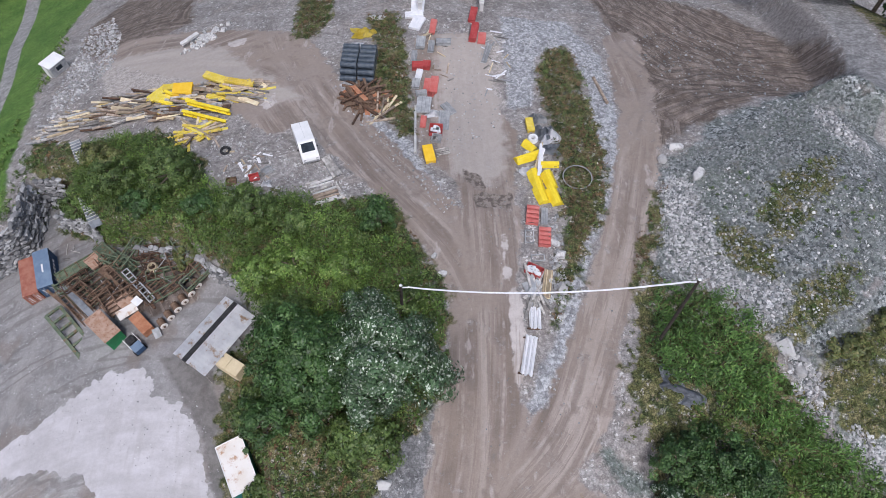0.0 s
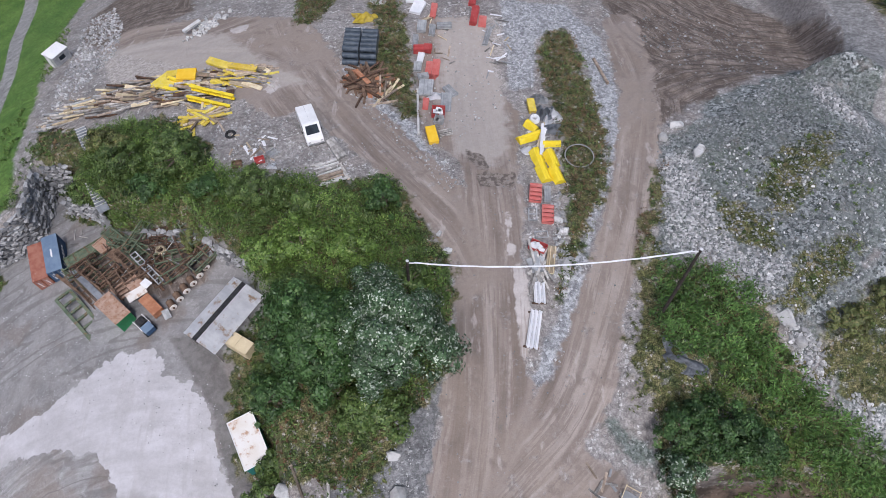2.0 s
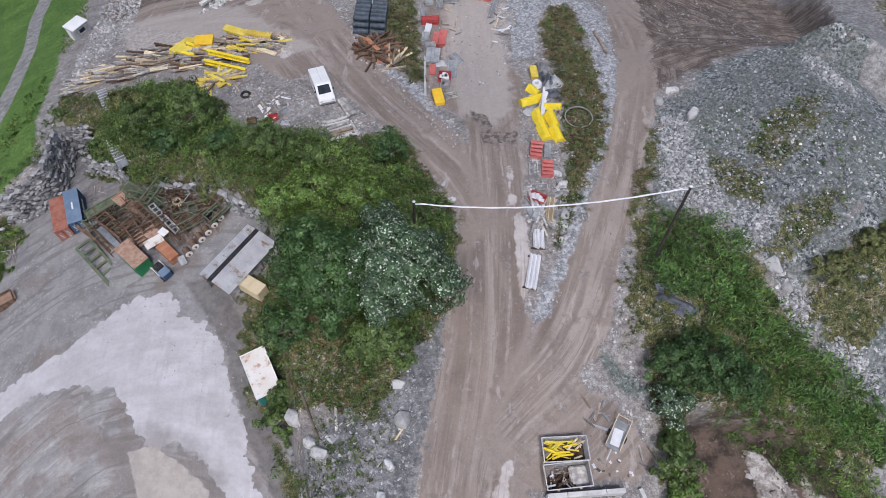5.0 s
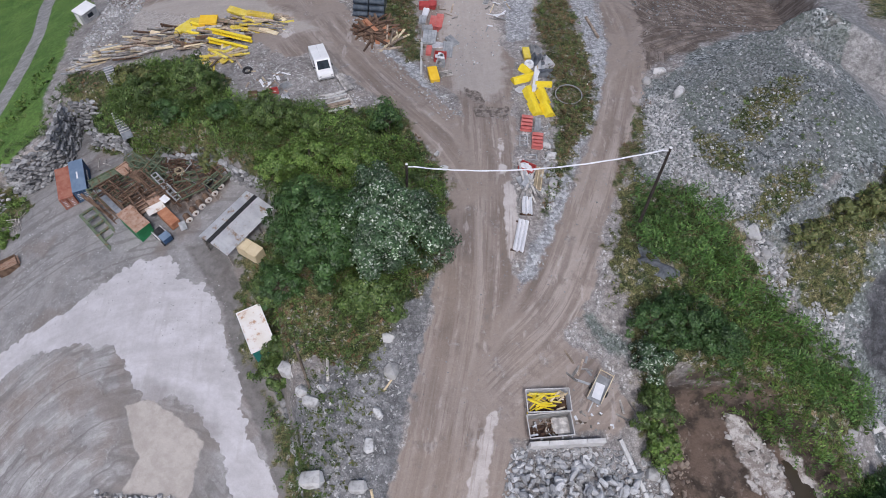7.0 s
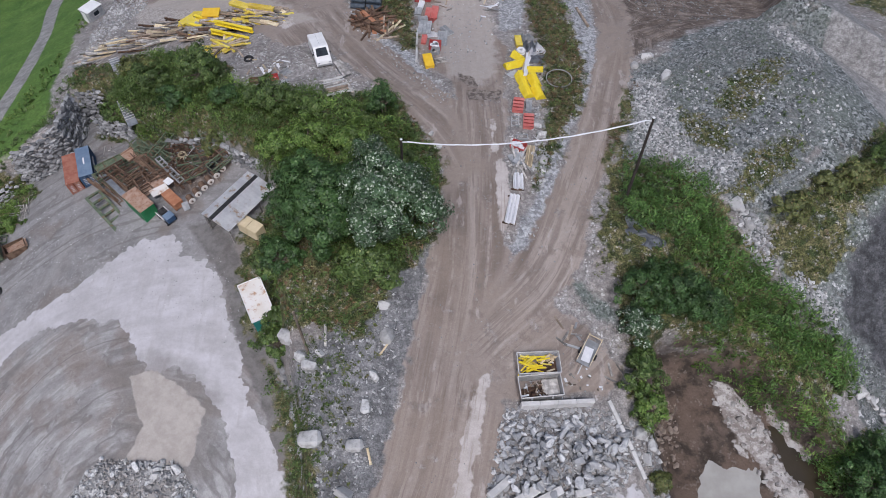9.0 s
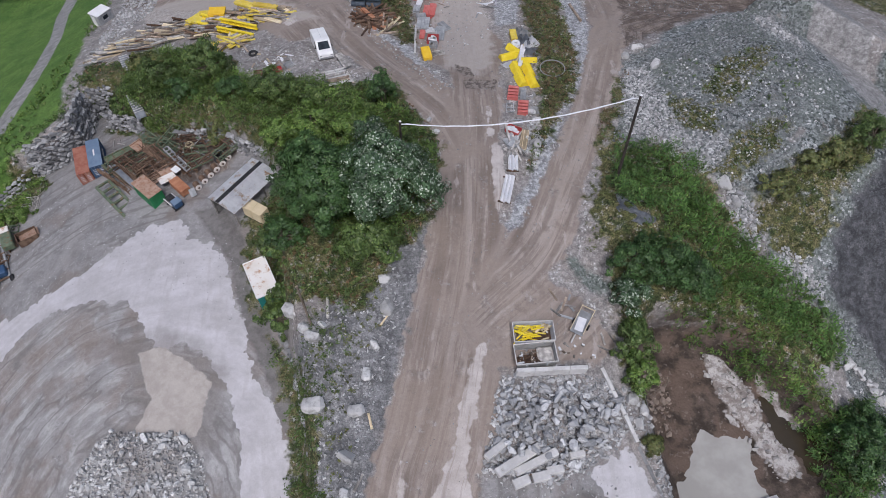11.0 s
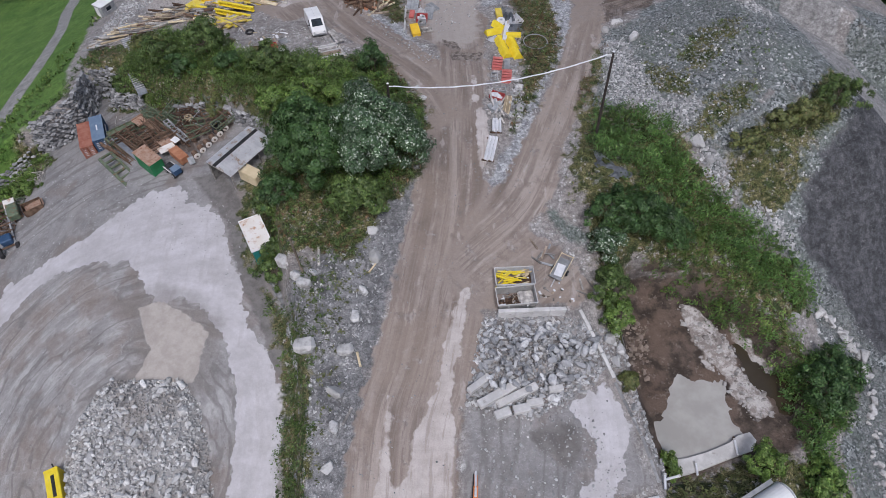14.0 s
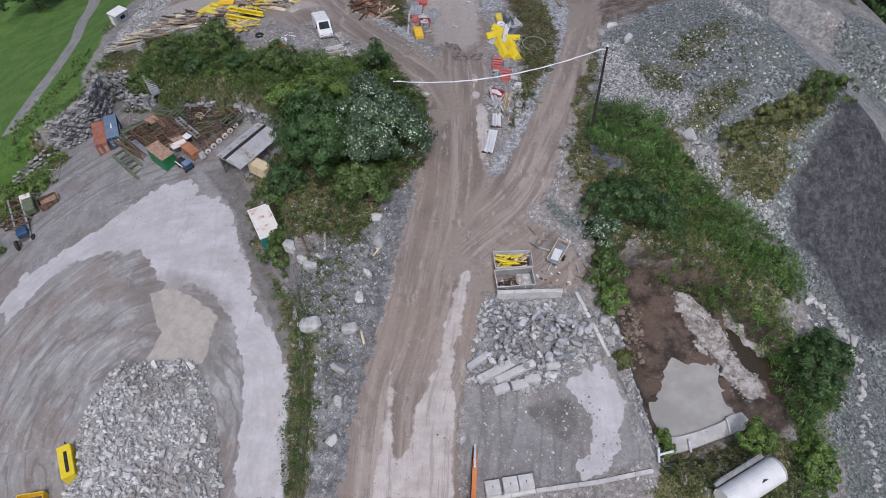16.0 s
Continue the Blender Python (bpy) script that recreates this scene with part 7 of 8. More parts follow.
def trailer():
    c = thing("flat_trailer", "small grey flat trailer with raised side rails", "trailer", 12.55, 4.7, 60)
    part("deck", box(bmesh.new(), (0, 0, 0.5), (2.3, 1.1, 0.08), bevel=0.02), GREY, c)
    part("deck_load", box(bmesh.new(), (-0.2, 0, 0.56), (1.3, 0.7, 0.05), 6, 0.01), TARP_WHITE, c)
    for s in (-1, 1):
        part("side_rail", bar(bmesh.new(), (-1.1, s * 0.55, 0.75), (1.5, s * 0.55, 0.8), 0.06), WOOD_PINE, c)
        for k in (-1.0, 0.0, 1.0):
            part("stake", bar(bmesh.new(), (k, s * 0.55, 0.5), (k, s * 0.55, 0.78), 0.05), GREY, c)
        wheel("wheel", c, 0.0, s * 0.65, 0.25, 0.26, 0.16)
    part("end_rail", bar(bmesh.new(), (1.4, -0.55, 0.8), (1.4, 0.55, 0.8), 0.06), WOOD_PINE, c)
    part("drawbar", bar(bmesh.new(), (-1.1, 0, 0.45), (-2.0, 0, 0.3), 0.08), GREY, c)


trailer()
loose_timber(91, 10, 11.6, 5.9, 0.6, 0.7, [WOOD, WOOD_GREY, GREY], "boards by the trailer", 0.5, 1.6)
loose_timber(92, 3, 14.6, 3.2, 0.25, 0.8, [WOOD_GREY], "pale boards by the bay", 0.9, 1.6)
loose_timber(93, 26, 11.6, 2.4, 1.6, 0.7, [WOOD_GREY, WOOD, TARP_WHITE], "chips behind the bay", 0.12, 0.35)


def bay_wall(label, line, h, w, paint, sink=0.5, step=1.6):
    """A low cast wall in lengths along a line."""
    c = tagged(new("concrete_wall"), label, "wall", kind="structure")
    for (ax, ay), (bx, by) in zip(line, line[1:]):
        L = math.hypot(bx - ax, by - ay)
        n = max(1, round(L / step))
        for k in range(n):
            p, q = k / n, (k + 1) / n
            x0, y0, x1, y1 = ax + (bx - ax) * p, ay + (by - ay) * p, ax + (bx - ax) * q, ay + (by - ay) * q
            z = (top(x0, y0) + top(x1, y1)) / 2 + h
            m = Matrix.Translation(((x0 + x1) / 2, (y0 + y1) / 2, z - (h + sink) / 2)) @ Matrix.Rotation(math.atan2(by - ay, bx - ax), 4, "Z") @ Matrix.Rotation(-math.atan2(top(x1, y1) - top(x0, y0), L / n), 4, "Y")
            part("wall_length", box(bmesh.new(), (0, 0, 0), (L / n - 0.015, w, h + sink), bevel=0.02, m=m), paint, c)
    return c


bay_wall("pale concrete wall closing the rubble bay", [(6.9, 0.35), (12.6, 0.85)], 0.95, 0.35, CONCRETE)
bay_wall("pale concrete kerb wall beside the rubble bay", [(13.9, 1.2), (15.4, -2.4), (16.2, -4.4)], 0.35, 0.3, CONCRETE)
bay_wall("worn low concrete kerb beside the bay floor", [(16.3, -4.6), (18.0, -8.6), (19.0, -12.0)], 0.06, 0.25, STONE_WALL)
bay_wall("grey concrete kerb along the bay's end", [(5.6, -15.6), (9.4, -14.9), (14.3, -14.1), (18.8, -13.1)], 0.25, 0.3, CONCRETE)


def bay_rubble():
    c = tagged(new("rubble_heap"), "heap of broken grey concrete and rock in the bay", "rubble heap", group="rubble heaps")
    shapes = block_shapes(10, 500, STONE_RUBBLE, 0.8, 3)
    outline = [(6.0, -0.2), (12.5, 0.1), (14.4, -0.2), (15.6, -2.6), (13.9, -5.0), (11.5, -6.2), (9.0, -7.4), (4.6, -6.6), (5.3, -3.3)]
    rng = random.Random(17)
    for k, (x, y) in enumerate(points_in(outline, 300, 18)):
        d = float(signed(x, y, outline))
        pad = 0.0 if not (11.8 < x < 14.2 and -2.0 < y < 0.4) else -0.5
        s = rng.uniform(0.3, 0.52) if k % 7 else rng.uniform(0.55, 0.8)
        z = top(x, y) + min(d, 2.0) * 0.55 * rng.random() + s * 0.22 + pad
        m = Matrix.Translation((x, y, z)) @ Matrix.Rotation(rng.uniform(0, 6.3), 4, "Z") @ Matrix.Rotation(rng.uniform(-0.6, 0.6), 4, "X") @ Matrix.Diagonal((s * rng.uniform(0.9, 1.4), s * rng.uniform(0.75, 1.0), s * 0.9, 1))
        share("stone", rng.choice(shapes), c, m)
    me = scatter_stones("gravel", [(x, y, top(x, y) + 0.05) for x, y in points_in(outline, 2300, 19, 0.5)], 0.1 + 0.5 * np.random.default_rng(3).random(2300) ** 2, CRUSHED_PALE, 20)
    o = new("gravel", me)
    o.parent = c
    tagged(o, "fine broken stone between the blocks", kind="stuff")
    for x, y, turn, L, W, tilt in ((7.0, -6.0, 32, 4.4, 0.7, 6), (8.2, -6.2, 26, 3.6, 0.6, -4), (5.2, -5.4, 40, 2.2, 0.55, 8), (7.0, -7.6, 22, 1.3, 0.7, 0), (8.5, -7.2, 14, 1.4, 0.7, 3), (9.6, -6.7, 10, 1.3, 0.6, -3), (11.3, -5.6, 12, 1.2, 0.5, 5)):
        b = thing("concrete_beam", "broken pale concrete beam lying on the rubble", "beam", x, y, turn, 0.3, "broken beams")
        b.rotation_euler.rotate_axis("Y", radians(tilt))
        bm = box(bmesh.new(), (0, 0, 0.15), (L, W, 0.5), bevel=0.05)
        part("beam", bm, CONCRETE, b)
        for q in (-1, 1):
            part("rebar", rod(bmesh.new(), (L / 2, q * W * 0.25, 0.2), (L / 2 + 0.3, q * W * 0.3, 0.3), 0.02, seg=5), RUST, b)


bay_rubble()


def excavator():
    """The arm reaches into the picture; the machine stands behind it."""
    c = thing("excavator", "orange tracked excavator with its arm stretched out", "excavator", 4.5, -17.2, 86)
    part("boom", bar(bmesh.new(), (0.6, 0, 1.6), (4.4, 0, 1.7), 0.34, 0.5), ORANGE, c)
    part("stick", bar(bmesh.new(), (4.2, 0, 1.75), (7.0, 0.05, 0.7), 0.24, 0.3), ORANGE, c)
    part("ram", rod(bmesh.new(), (3.6, 0, 2.1), (6.2, 0.05, 1.3), 0.09, seg=10), TARP_WHITE, c, "bright steel ram")
    part("hose_line", rod(bmesh.new(), (1.0, 0.22, 1.95), (5.4, 0.2, 1.5), 0.05, seg=6), RUBBER, c)
    part("breaker", rod(bmesh.new(), (7.0, 0.05, 0.75), (7.9, 0.05, 0.15), 0.14, 0.07, 10), RUBBER, c)
    part("cab", box(bmesh.new(), (-0.2, 0.55, 1.7), (1.3, 0.8, 1.3), bevel=0.08), ORANGE, c)
    part("cab_glass", box(bmesh.new(), (0.47, 0.55, 1.9), (0.04, 0.65, 0.7)), GLASS_DARK, c)
    part("engine_house", box(bmesh.new(), (-1.2, -0.1, 1.35), (1.6, 2.0, 0.9), bevel=0.1), ORANGE, c)
    for s in (-1, 1):
        t = part("track", box(bmesh.new(), (-0.4, s * 0.95, 0.4), (3.0, 0.45, 0.75), bevel=0.2), RUBBER, c)
        for k in range(5):
            part("track_roller", rod(bmesh.new(), (-1.5 + 0.55 * k, s * 1.2, 0.35), (-1.5 + 0.55 * k, s * 1.16, 0.35), 0.18, seg=10), RUST_DARK, t)


excavator()
for x, y in ((6.1, -14.85), (7.45, -14.6), (8.65, -14.4)):
    b = thing("concrete_block", "square pale concrete block at the bay's end", "block", x, y, 8, 0.0, "concrete blocks")
    part("block", box(bmesh.new(), (0, 0, 0.32), (1.15, 1.1, 0.7), bevel=0.03), CONCRETE, b)
    part("lifting_eye", rod(bmesh.new(), (0, -0.1, 0.7), (0, 0.1, 0.7), 0.03, seg=6), RUST, b)


def silo():
    c = thing("tank", "white cylindrical steel tank lying beside the pond", "tank", 26.8, -13.8, 28)
    part("shell", rod(bmesh.new(), (-3.2, 0, 1.35), (2.2, 0, 1.35), 1.05, seg=28), WHITE, c)
    part("end_cap", rod(bmesh.new(), (2.2, 0, 1.35), (2.36, 0, 1.35), 1.08, 0.98, 28), WHITE, c)
    part("end_rim", rod(bmesh.new(), (2.12, 0, 1.35), (2.22, 0, 1.35), 1.11, seg=28), GREY, c)
    part("hatch", rod(bmesh.new(), (2.36, 0.2, 1.7), (2.42, 0.2, 1.7), 0.22, seg=12), WHITE, c)
    bm = bmesh.new()
    for k in range(3):
        box(bm, (0.2, -0.35 + 0.06 * k, 2.36 + 0.01 * k), (0.6 - 0.2 * k, 0.05, 0.03))
    part("lettering", bm, RUBBER, c, "dark unreadable bars")
    for e in (-2.4, 1.4):
        part("saddle", box(bmesh.new(), (e, 0, 0.25), (0.35, 1.7, 0.9), bevel=0.03), RUST_DARK, c)
    part("walkway", box(bmesh.new(), (-0.6, 1.25, 1.7), (5.0, 0.3, 0.06)), GREY, c)
    for k in range(5):
        part("rail_post", bar(bmesh.new(), (-3.0 + 1.1 * k, 1.4, 1.7), (-3.0 + 1.1 * k, 1.4, 2.4), 0.05), GREY, c)
    part("hand_rail", bar(bmesh.new(), (-3.0, 1.4, 2.4), (1.6, 1.4, 2.4), 0.05), GREY, c)


silo()


def pond():
    n = Nodes("muddy_water")
    murk = n.mix(n.span(n.noise(0.35, 4), 0.35, 0.65), (0.36, 0.348, 0.322), (0.44, 0.428, 0.402))
    n.bump(n.noise(3.0, 2), 0.05, 0.02)
    water = n.done(murk, 0.08, 0, 0.5)
    outline = [(19.5, -9.6), (19.8, -4), (23.5, 1.6), (27, -0.5), (29, -6), (28.4, -7.6), (24, -9.6), (21, -10.4)]
    o = part("pond_water", slab(bmesh.new(), outline, -8.85, -8.62), water, None)
    tagged(o, "still muddy grey-brown pond water", "water", kind="structure")
    n = Nodes("stream_water")
    n.bump(n.noise(2.0, 3), 0.1, 0.03)
    dark = n.done(n.mix(n.noise(0.5, 3), (0.035, 0.028, 0.018), (0.07, 0.055, 0.035)), 0.1, 0, 0.5)
    o = part("stream_water", slab(bmesh.new(), [(28.4, 3.2), (28.6, 0.5), (29.6, -2.6), (30.9, -4.4), (31, -6), (33.4, -6.2), (34.6, -3.2), (34.2, -1), (32, 0.6), (30.2, 2.8)], -8.6, -8.4), dark, None)
    tagged(o, "dark brown stream water below the bank", "water", kind="structure")
    weir = part("weir", slab(bmesh.new(), [(21.7, -9.3), (22.7, -9.2), (24.5, -8.7), (26.6, -7.9), (27.4, -7.3), (28.5, -7.0), (28.9, -7.7), (28.3, -8.6), (25.8, -9.4), (23.9, -10.1), (22.6, -10.5), (21.5, -10.8)], -9.4, -8.3), CONCRETE, None)
    tagged(weir, "pale worn concrete weir holding the pond", "weir", kind="structure")
    foam_stone = rocky("pale_stream_rock", (0.25, 0.235, 0.22), (0.50, 0.485, 0.47), (0.20, 0.18, 0.165), 1.2)
    p = points_in(CRUST, 150, 31, 0.3)
    size = 0.1 + 0.5 * np.random.default_rng(31).random(len(p)) ** 3
    me = scatter_stones("stream_rocks", np.stack([p[:, 0], p[:, 1], top(p[:, 0], p[:, 1])], -1), size, foam_stone, 33, 2)
    tagged(new("stream_rocks", me), "pale wet rocks in a strip along the stream", "rocks", kind="stuff")
    for x, y, turn, L in ((26.95, -8.3, 88, 1.4), (23.2, -10.1, 86, 1.1), (20.2, -11.4, 14, 1.9), (19.5, -11.9, 80, 1.2)):
        p = thing("outlet_pipe", "white plastic pipe at the pond's edge", "pipe", x, y, turn, 0.35, "pond pipes")
        part("tube", rod(bmesh.new(), (-L / 2, 0, 0.1), (L / 2, 0, 0.1), 0.1, seg=10), TARP_WHITE, p)
        part("collar", rod(bmesh.new(), (L / 2 - 0.15, 0, 0.1), (L / 2, 0, 0.1), 0.13, seg=10), CONCRETE, p)


pond()


def boulders():
    shapes = block_shapes(8, 700, STONE_PALE, 0.7, 3)
    rng = random.Random(71)
    spots = [(-3.9, 8.4, 0.9), (-3.5, 5.7, 1.2), (-4.4, 2.6, 0.8), (-4.9, 0.2, 1.0), (-8.9, -2.1, 1.6), (-5.5, -2.6, 1.2), (-6.1, -5.9, 1.2), (-6.1, -8.5, 0.8), (-6.4, -11.4, 0.9), (-3.6, 10.9, 0.6), (-10.4, 4.2, 0.9), (-9.6, 3.4, 1.1), (-8.8, 4.4, 0.7), (-11.9, 6.2, 1.3)]
    spots += [(22.8, 39.1, 1.0), (21.2, 37.7, 0.9), (23.9, 35.4, 1.2), (27.0, 18.3, 1.3), (28.0, 16.6, 0.9), (34.9, 3.3, 0.7), (37.8, 4.0, 0.9), (38.8, 3.5, 0.8), (39.8, 1.9, 0.8), (40.4, 1.1, 0.9), (41.4, 0.4, 1.0), (-0.4, 26.6, 0.5), (0.3, 24.9, 0.6), (16.6, -3.0, 0.8), (17.1, -2.0, 0.9), (16.2, -1.2, 1.0), (27.8, 13.0, 0.6), (30.2, 13.6, 0.5), (31.6, 9.8, 0.7), (10.0, 28.0, 0.9), (10.4, 26.9, 0.8), (10.2, 23.6, 0.9)]
    for k, (x, y, s) in enumerate(spots):
        o = new("boulder", rng.choice(shapes))
        o.matrix_world = Matrix.Translation((x, y, top(x, y) + s * 0.2)) @ Matrix.Rotation(rng.uniform(0, 6.3), 4, "Z") @ Matrix.Diagonal((s * 1.1, s, s, 1))
        tagged(o, "pale grey boulder on gravel and weeds" if s >= 1 else "small pale boulder among weeds", "boulder", "boulders")
    line = [(37.6, 4.6), (39.6, 2.8), (40.9, 1.4), (41.4, -0.6), (41.2, -2.6), (40.5, -4.7), (39.8, -7.3), (39.2, -9.7), (38.6, -12.4), (38.0, -15.5)]
    for k in range(64):
        t = k / 64 * (len(line) - 1)
        (ax, ay), (bx, by), f = line[int(t)], line[int(t) + 1], t % 1
        wide = 0.25 + 0.6 * t / len(line)
        x, y = ax + (bx - ax) * f + rng.uniform(-wide, wide), ay + (by - ay) * f + rng.uniform(-0.3, 0.3)
        s = rng.uniform(0.28, 0.7)
        o = new("boulder", rng.choice(shapes))
        o.matrix_world = Matrix.Translation((x, y, top(x, y) + s * 0.2)) @ Matrix.Rotation(rng.uniform(0, 6.3), 4, "Z") @ Matrix.Diagonal((s, s, s, 1))
        tagged(o, "pale block in a row beside the gravel bank", "boulder", "boulder row")


boulders()


def tarp():
    crumpled("tarpaulin", "grey tarpaulin lying in folds on the bank", 18.0, 14.9, 3.4, 1.6, TARP_GREY, 95, 0.5, -38)
    crumpled("tarpaulin", "small grey tarpaulin beside bushes", 18.3, 10.9, 1.5, 0.9, TARP_GREY, 96, 0.4, -20)


tarp()




def loose_gravel():
    def spread(name, label, poly, count, lo, hi, mat, seed, grow=0.0):
        p = points_in(poly, count, seed, grow)
        p = p[signed(p[:, 0], p[:, 1], SLOPE_DARK) < 0.3]
        count = len(p)
        s = lo + (hi - lo) * np.random.default_rng(seed).random(count) ** 3
        me = scatter_stones(name, np.stack([p[:, 0], p[:, 1], top(p[:, 0], p[:, 1]) + s * 0.15], -1), s, mat, seed)
        tagged(new(name, me), label, "stones", kind="stuff")

    spread("ground_pebbles", "small grey stones strewn over the bare ground", [(-10, -16), (-8, 8), (-2, 12), (0, 26), (-12, 42), (-16, 46), (-8, 46), (-2, 40), (-2, 62), (8, 62), (12, 30), (14, 24), (20, 40), (24, 44), (22, 30), (17, 16), (16, 4), (18, -14), (6, -16)], 1500, 0.03, 0.2, CRUSHED, 216)
    spread("bank_pebbles", "grey stones over the gravel bank", GRAVEL_BANK, 7000, 0.05, 0.24, CRUSHED, 217)
    spread("yard_pebbles", "small stones strewn over the yard", [(-44, 27), (-36, 24), (-30, 20), (-20, 16), (-17, 12), (-18, 6), (-30, 14), (-46, 12), (-50, 20)], 1500, 0.03, 0.2, CRUSHED_PALE, 218)
    spread("crushed_stone", "crushed blue-grey stone covering the mound", GRAVEL_MOUND, 9000, 0.06, 0.36, CRUSHED, 201)
    spread("mound_stones", "pale broken stones on the mound's face", SCREE, 3000, 0.08, 0.4, CRUSHED_PALE, 202)
    spread("ridge_stones", "pale stones along the mound's ridge", SCREE_TOP, 420, 0.1, 0.6, CRUSHED_PALE, 220)
    spread("mound_specks", "white stones strewn over the mound", [(20.5, 34), (26, 36), (31, 33), (36, 34), (40, 30), (36, 22), (30, 18), (26, 20), (21, 25)], 800, 0.06, 0.4, STONE_WHITE, 221)
    spread("isle_gravel", "crushed stone along the track's edge", GRAVEL_ISLE, 1200, 0.06, 0.28, CRUSHED_PALE, 203)
    spread("isle_rocks", "pale stones along the weedy strip", [(9.6, 31), (10.6, 31), (10.6, 24), (10, 20.5), (8.8, 21), (9.4, 26)], 220, 0.15, 0.7, CRUSHED_PALE, 204)
    spread("left_gravel", "crushed stone beside the road", GRAVEL_LEFT, 800, 0.06, 0.35, CRUSHED_PALE, 205, 0.6)
    spread("slope_rocks", "pale stones tumbled down the slope", SCREE_LOW, 420, 0.12, 0.6, CRUSHED_PALE, 206, 0.4)
    spread("foot_rocks", "pale stones at the foot of the slope", SCREE_FOOT, 320, 0.12, 0.55, CRUSHED_PALE, 222, 0.4)
    spread("hollow_rocks", "pale stones round the hollow of the mound", SCREE_HOLLOW, 420, 0.1, 0.5, CRUSHED_PALE, 223, 0.3)
    spread("bank_gravel", "grey gravel on the bank by the boulders", [(36.5, 8), (40, 7), (43, 1), (42, -14), (36, -14), (38.5, -6), (40.5, -1), (37, 3)], 5200, 0.07, 0.26, CRUSHED, 207)
    spread("verge_stones", "small stones on the verge", [(-3, 12), (-2.2, 6), (-4, -2), (-6.5, -15), (-8, -15), (-8.5, -4), (-10.5, 2), (-8, 6), (-5, 7)], 1300, 0.06, 0.4, CRUSHED_PALE, 208)
    spread("yard_edge_stones", "loose stones on the gravel terrace", [(-24, 41), (-16, 42), (-9, 36), (-7.5, 33), (-12, 32.5), (-20, 34.5)], 700, 0.06, 0.35, CRUSHED_PALE, 209)
    spread("left_bank_rocks", "grey rocks tumbled on the bank by the meadow", [(-47.5, 52), (-44, 56), (-42, 63), (-45, 72), (-50, 80), (-54, 78), (-51, 68), (-49.5, 58)], 2000, 0.1, 0.6, CRUSHED_PALE, 210)
    spread("site_stones", "scattered small stones on the muddy ground", [(-2.8, 58), (-2.2, 40), (1.5, 38), (6.5, 44), (7, 58), (6.5, 63), (-3, 63)], 700, 0.05, 0.3, CRUSHED_PALE, 211)
    spread("bay_chips", "stone chips on the bay floor", [(4.5, -7.5), (13, -6), (16, -10), (17, -13), (6, -15)], 900, 0.05, 0.3, CRUSHED_PALE, 212)
    spread("pond_bank_rocks", "brown rocks on the pond's bank", [(18.6, 4.5), (21.5, 3.5), (21, -2), (19.6, -3), (18.8, 1)], 160, 0.15, 0.8, rocky("brown_bank_rock", (0.2, 0.16, 0.13), (0.34, 0.28, 0.23), (0.26, 0.21, 0.18), 1.5), 213)
    spread("wall_foot_stones", "pale stones behind the bay's kerb", [(15.5, 0), (17.6, -1), (19.6, -9), (20.3, -12), (18.6, -9.4), (16.4, -4.5)], 420, 0.1, 0.6, CRUSHED_PALE, 214)
    spread("dirt_stones", "stones in the dug brown earth", [(22, 60), (26, 48), (34, 47), (40, 52), (40, 64), (30, 66)], 500, 0.08, 0.4, CRUSHED, 215)


loose_gravel()


def yard_heap():
    """The big heap of broken stone on the yard."""
    outline = [(-31.0, -6.6), (-29.8, -3.8), (-28.0, -1.9), (-21.0, -2.4), (-18.9, -4.6), (-17.6, -7.8), (-16.2, -12.8), (-15.8, -19), (-22, -24), (-31, -20), (-31.0, -12)]
    count = 9500
    p = points_in(outline, count, 301)
    d = signed(p[:, 0], p[:, 1], outline)
    rise = 2.3 * (1 - np.exp(-d / 2.6)) + 0.25 * fractal(p[:, 0], p[:, 1], 0.9) * np.minimum(d, 1)
    rng = np.random.default_rng(302)
    s = 0.1 + 0.36 * rng.random(count) ** 2.5
    c = thing("stone_heap", "large heap of pale broken stone on the yard", "stone heap", -24, -10)
    inv = np.array(c.location)
    me = scatter_stones("broken_stone", np.stack([p[:, 0], p[:, 1], top(p[:, 0], p[:, 1]) + rise - 0.05 + s * 0.2], -1) - inv, s, STONE_HEAP, 303)
    o = new("broken_stone", me)
    o.parent = c
    tagged(o, "pale broken stones", kind="stuff")
    shapes, pick = block_shapes(6, 330, STONE_LOOSE, 0.8, 3), random.Random(33)
    for x, y in points_in(outline, 280, 304):
        d = float(signed(x, y, outline))
        size = pick.uniform(0.3, 0.5) if pick.random() < 0.85 else pick.uniform(0.5, 0.75)
        z = top(x, y) + 2.3 * (1 - math.exp(-d / 2.6)) + size * 0.25
        share("stone", pick.choice(shapes), c, Matrix.Translation(Vector((x, y, z)) - c.location) @ Matrix.Rotation(pick.uniform(0, 6.3), 4, "Z") @ Matrix.Rotation(pick.uniform(-0.5, 0.5), 4, "X") @ Matrix.Diagonal((size * pick.uniform(0.9, 1.3), size, size, 1)))
    g = np.arange(-33, -14.4, 0.5), np.arange(-26, 0.1, 0.5)
    gx, gy = [a.ravel() for a in np.meshgrid(*g)]
    d = signed(gx, gy, outline)
    z = top(gx, gy) + np.where(d > 0, 2.3 * (1 - np.exp(-np.maximum(d, 0) / 2.6)), -0.4) - 0.22
    nx = len(g[0])
    idx = np.arange(len(gx)).reshape(len(g[1]), nx)
    q = np.stack([idx[:-1, :-1], idx[:-1, 1:], idx[1:, 1:], idx[1:, :-1]], -1).reshape(-1, 4)
    core = mesh_of("core", np.stack([gx, gy, z], -1) - inv, q, surface("stone_dust", (0.33, 0.325, 0.32), (0.43, 0.42, 0.41), 1.0, 0.95, 0, 12, 0.6))
    o = new("core", core)
    o.parent = c


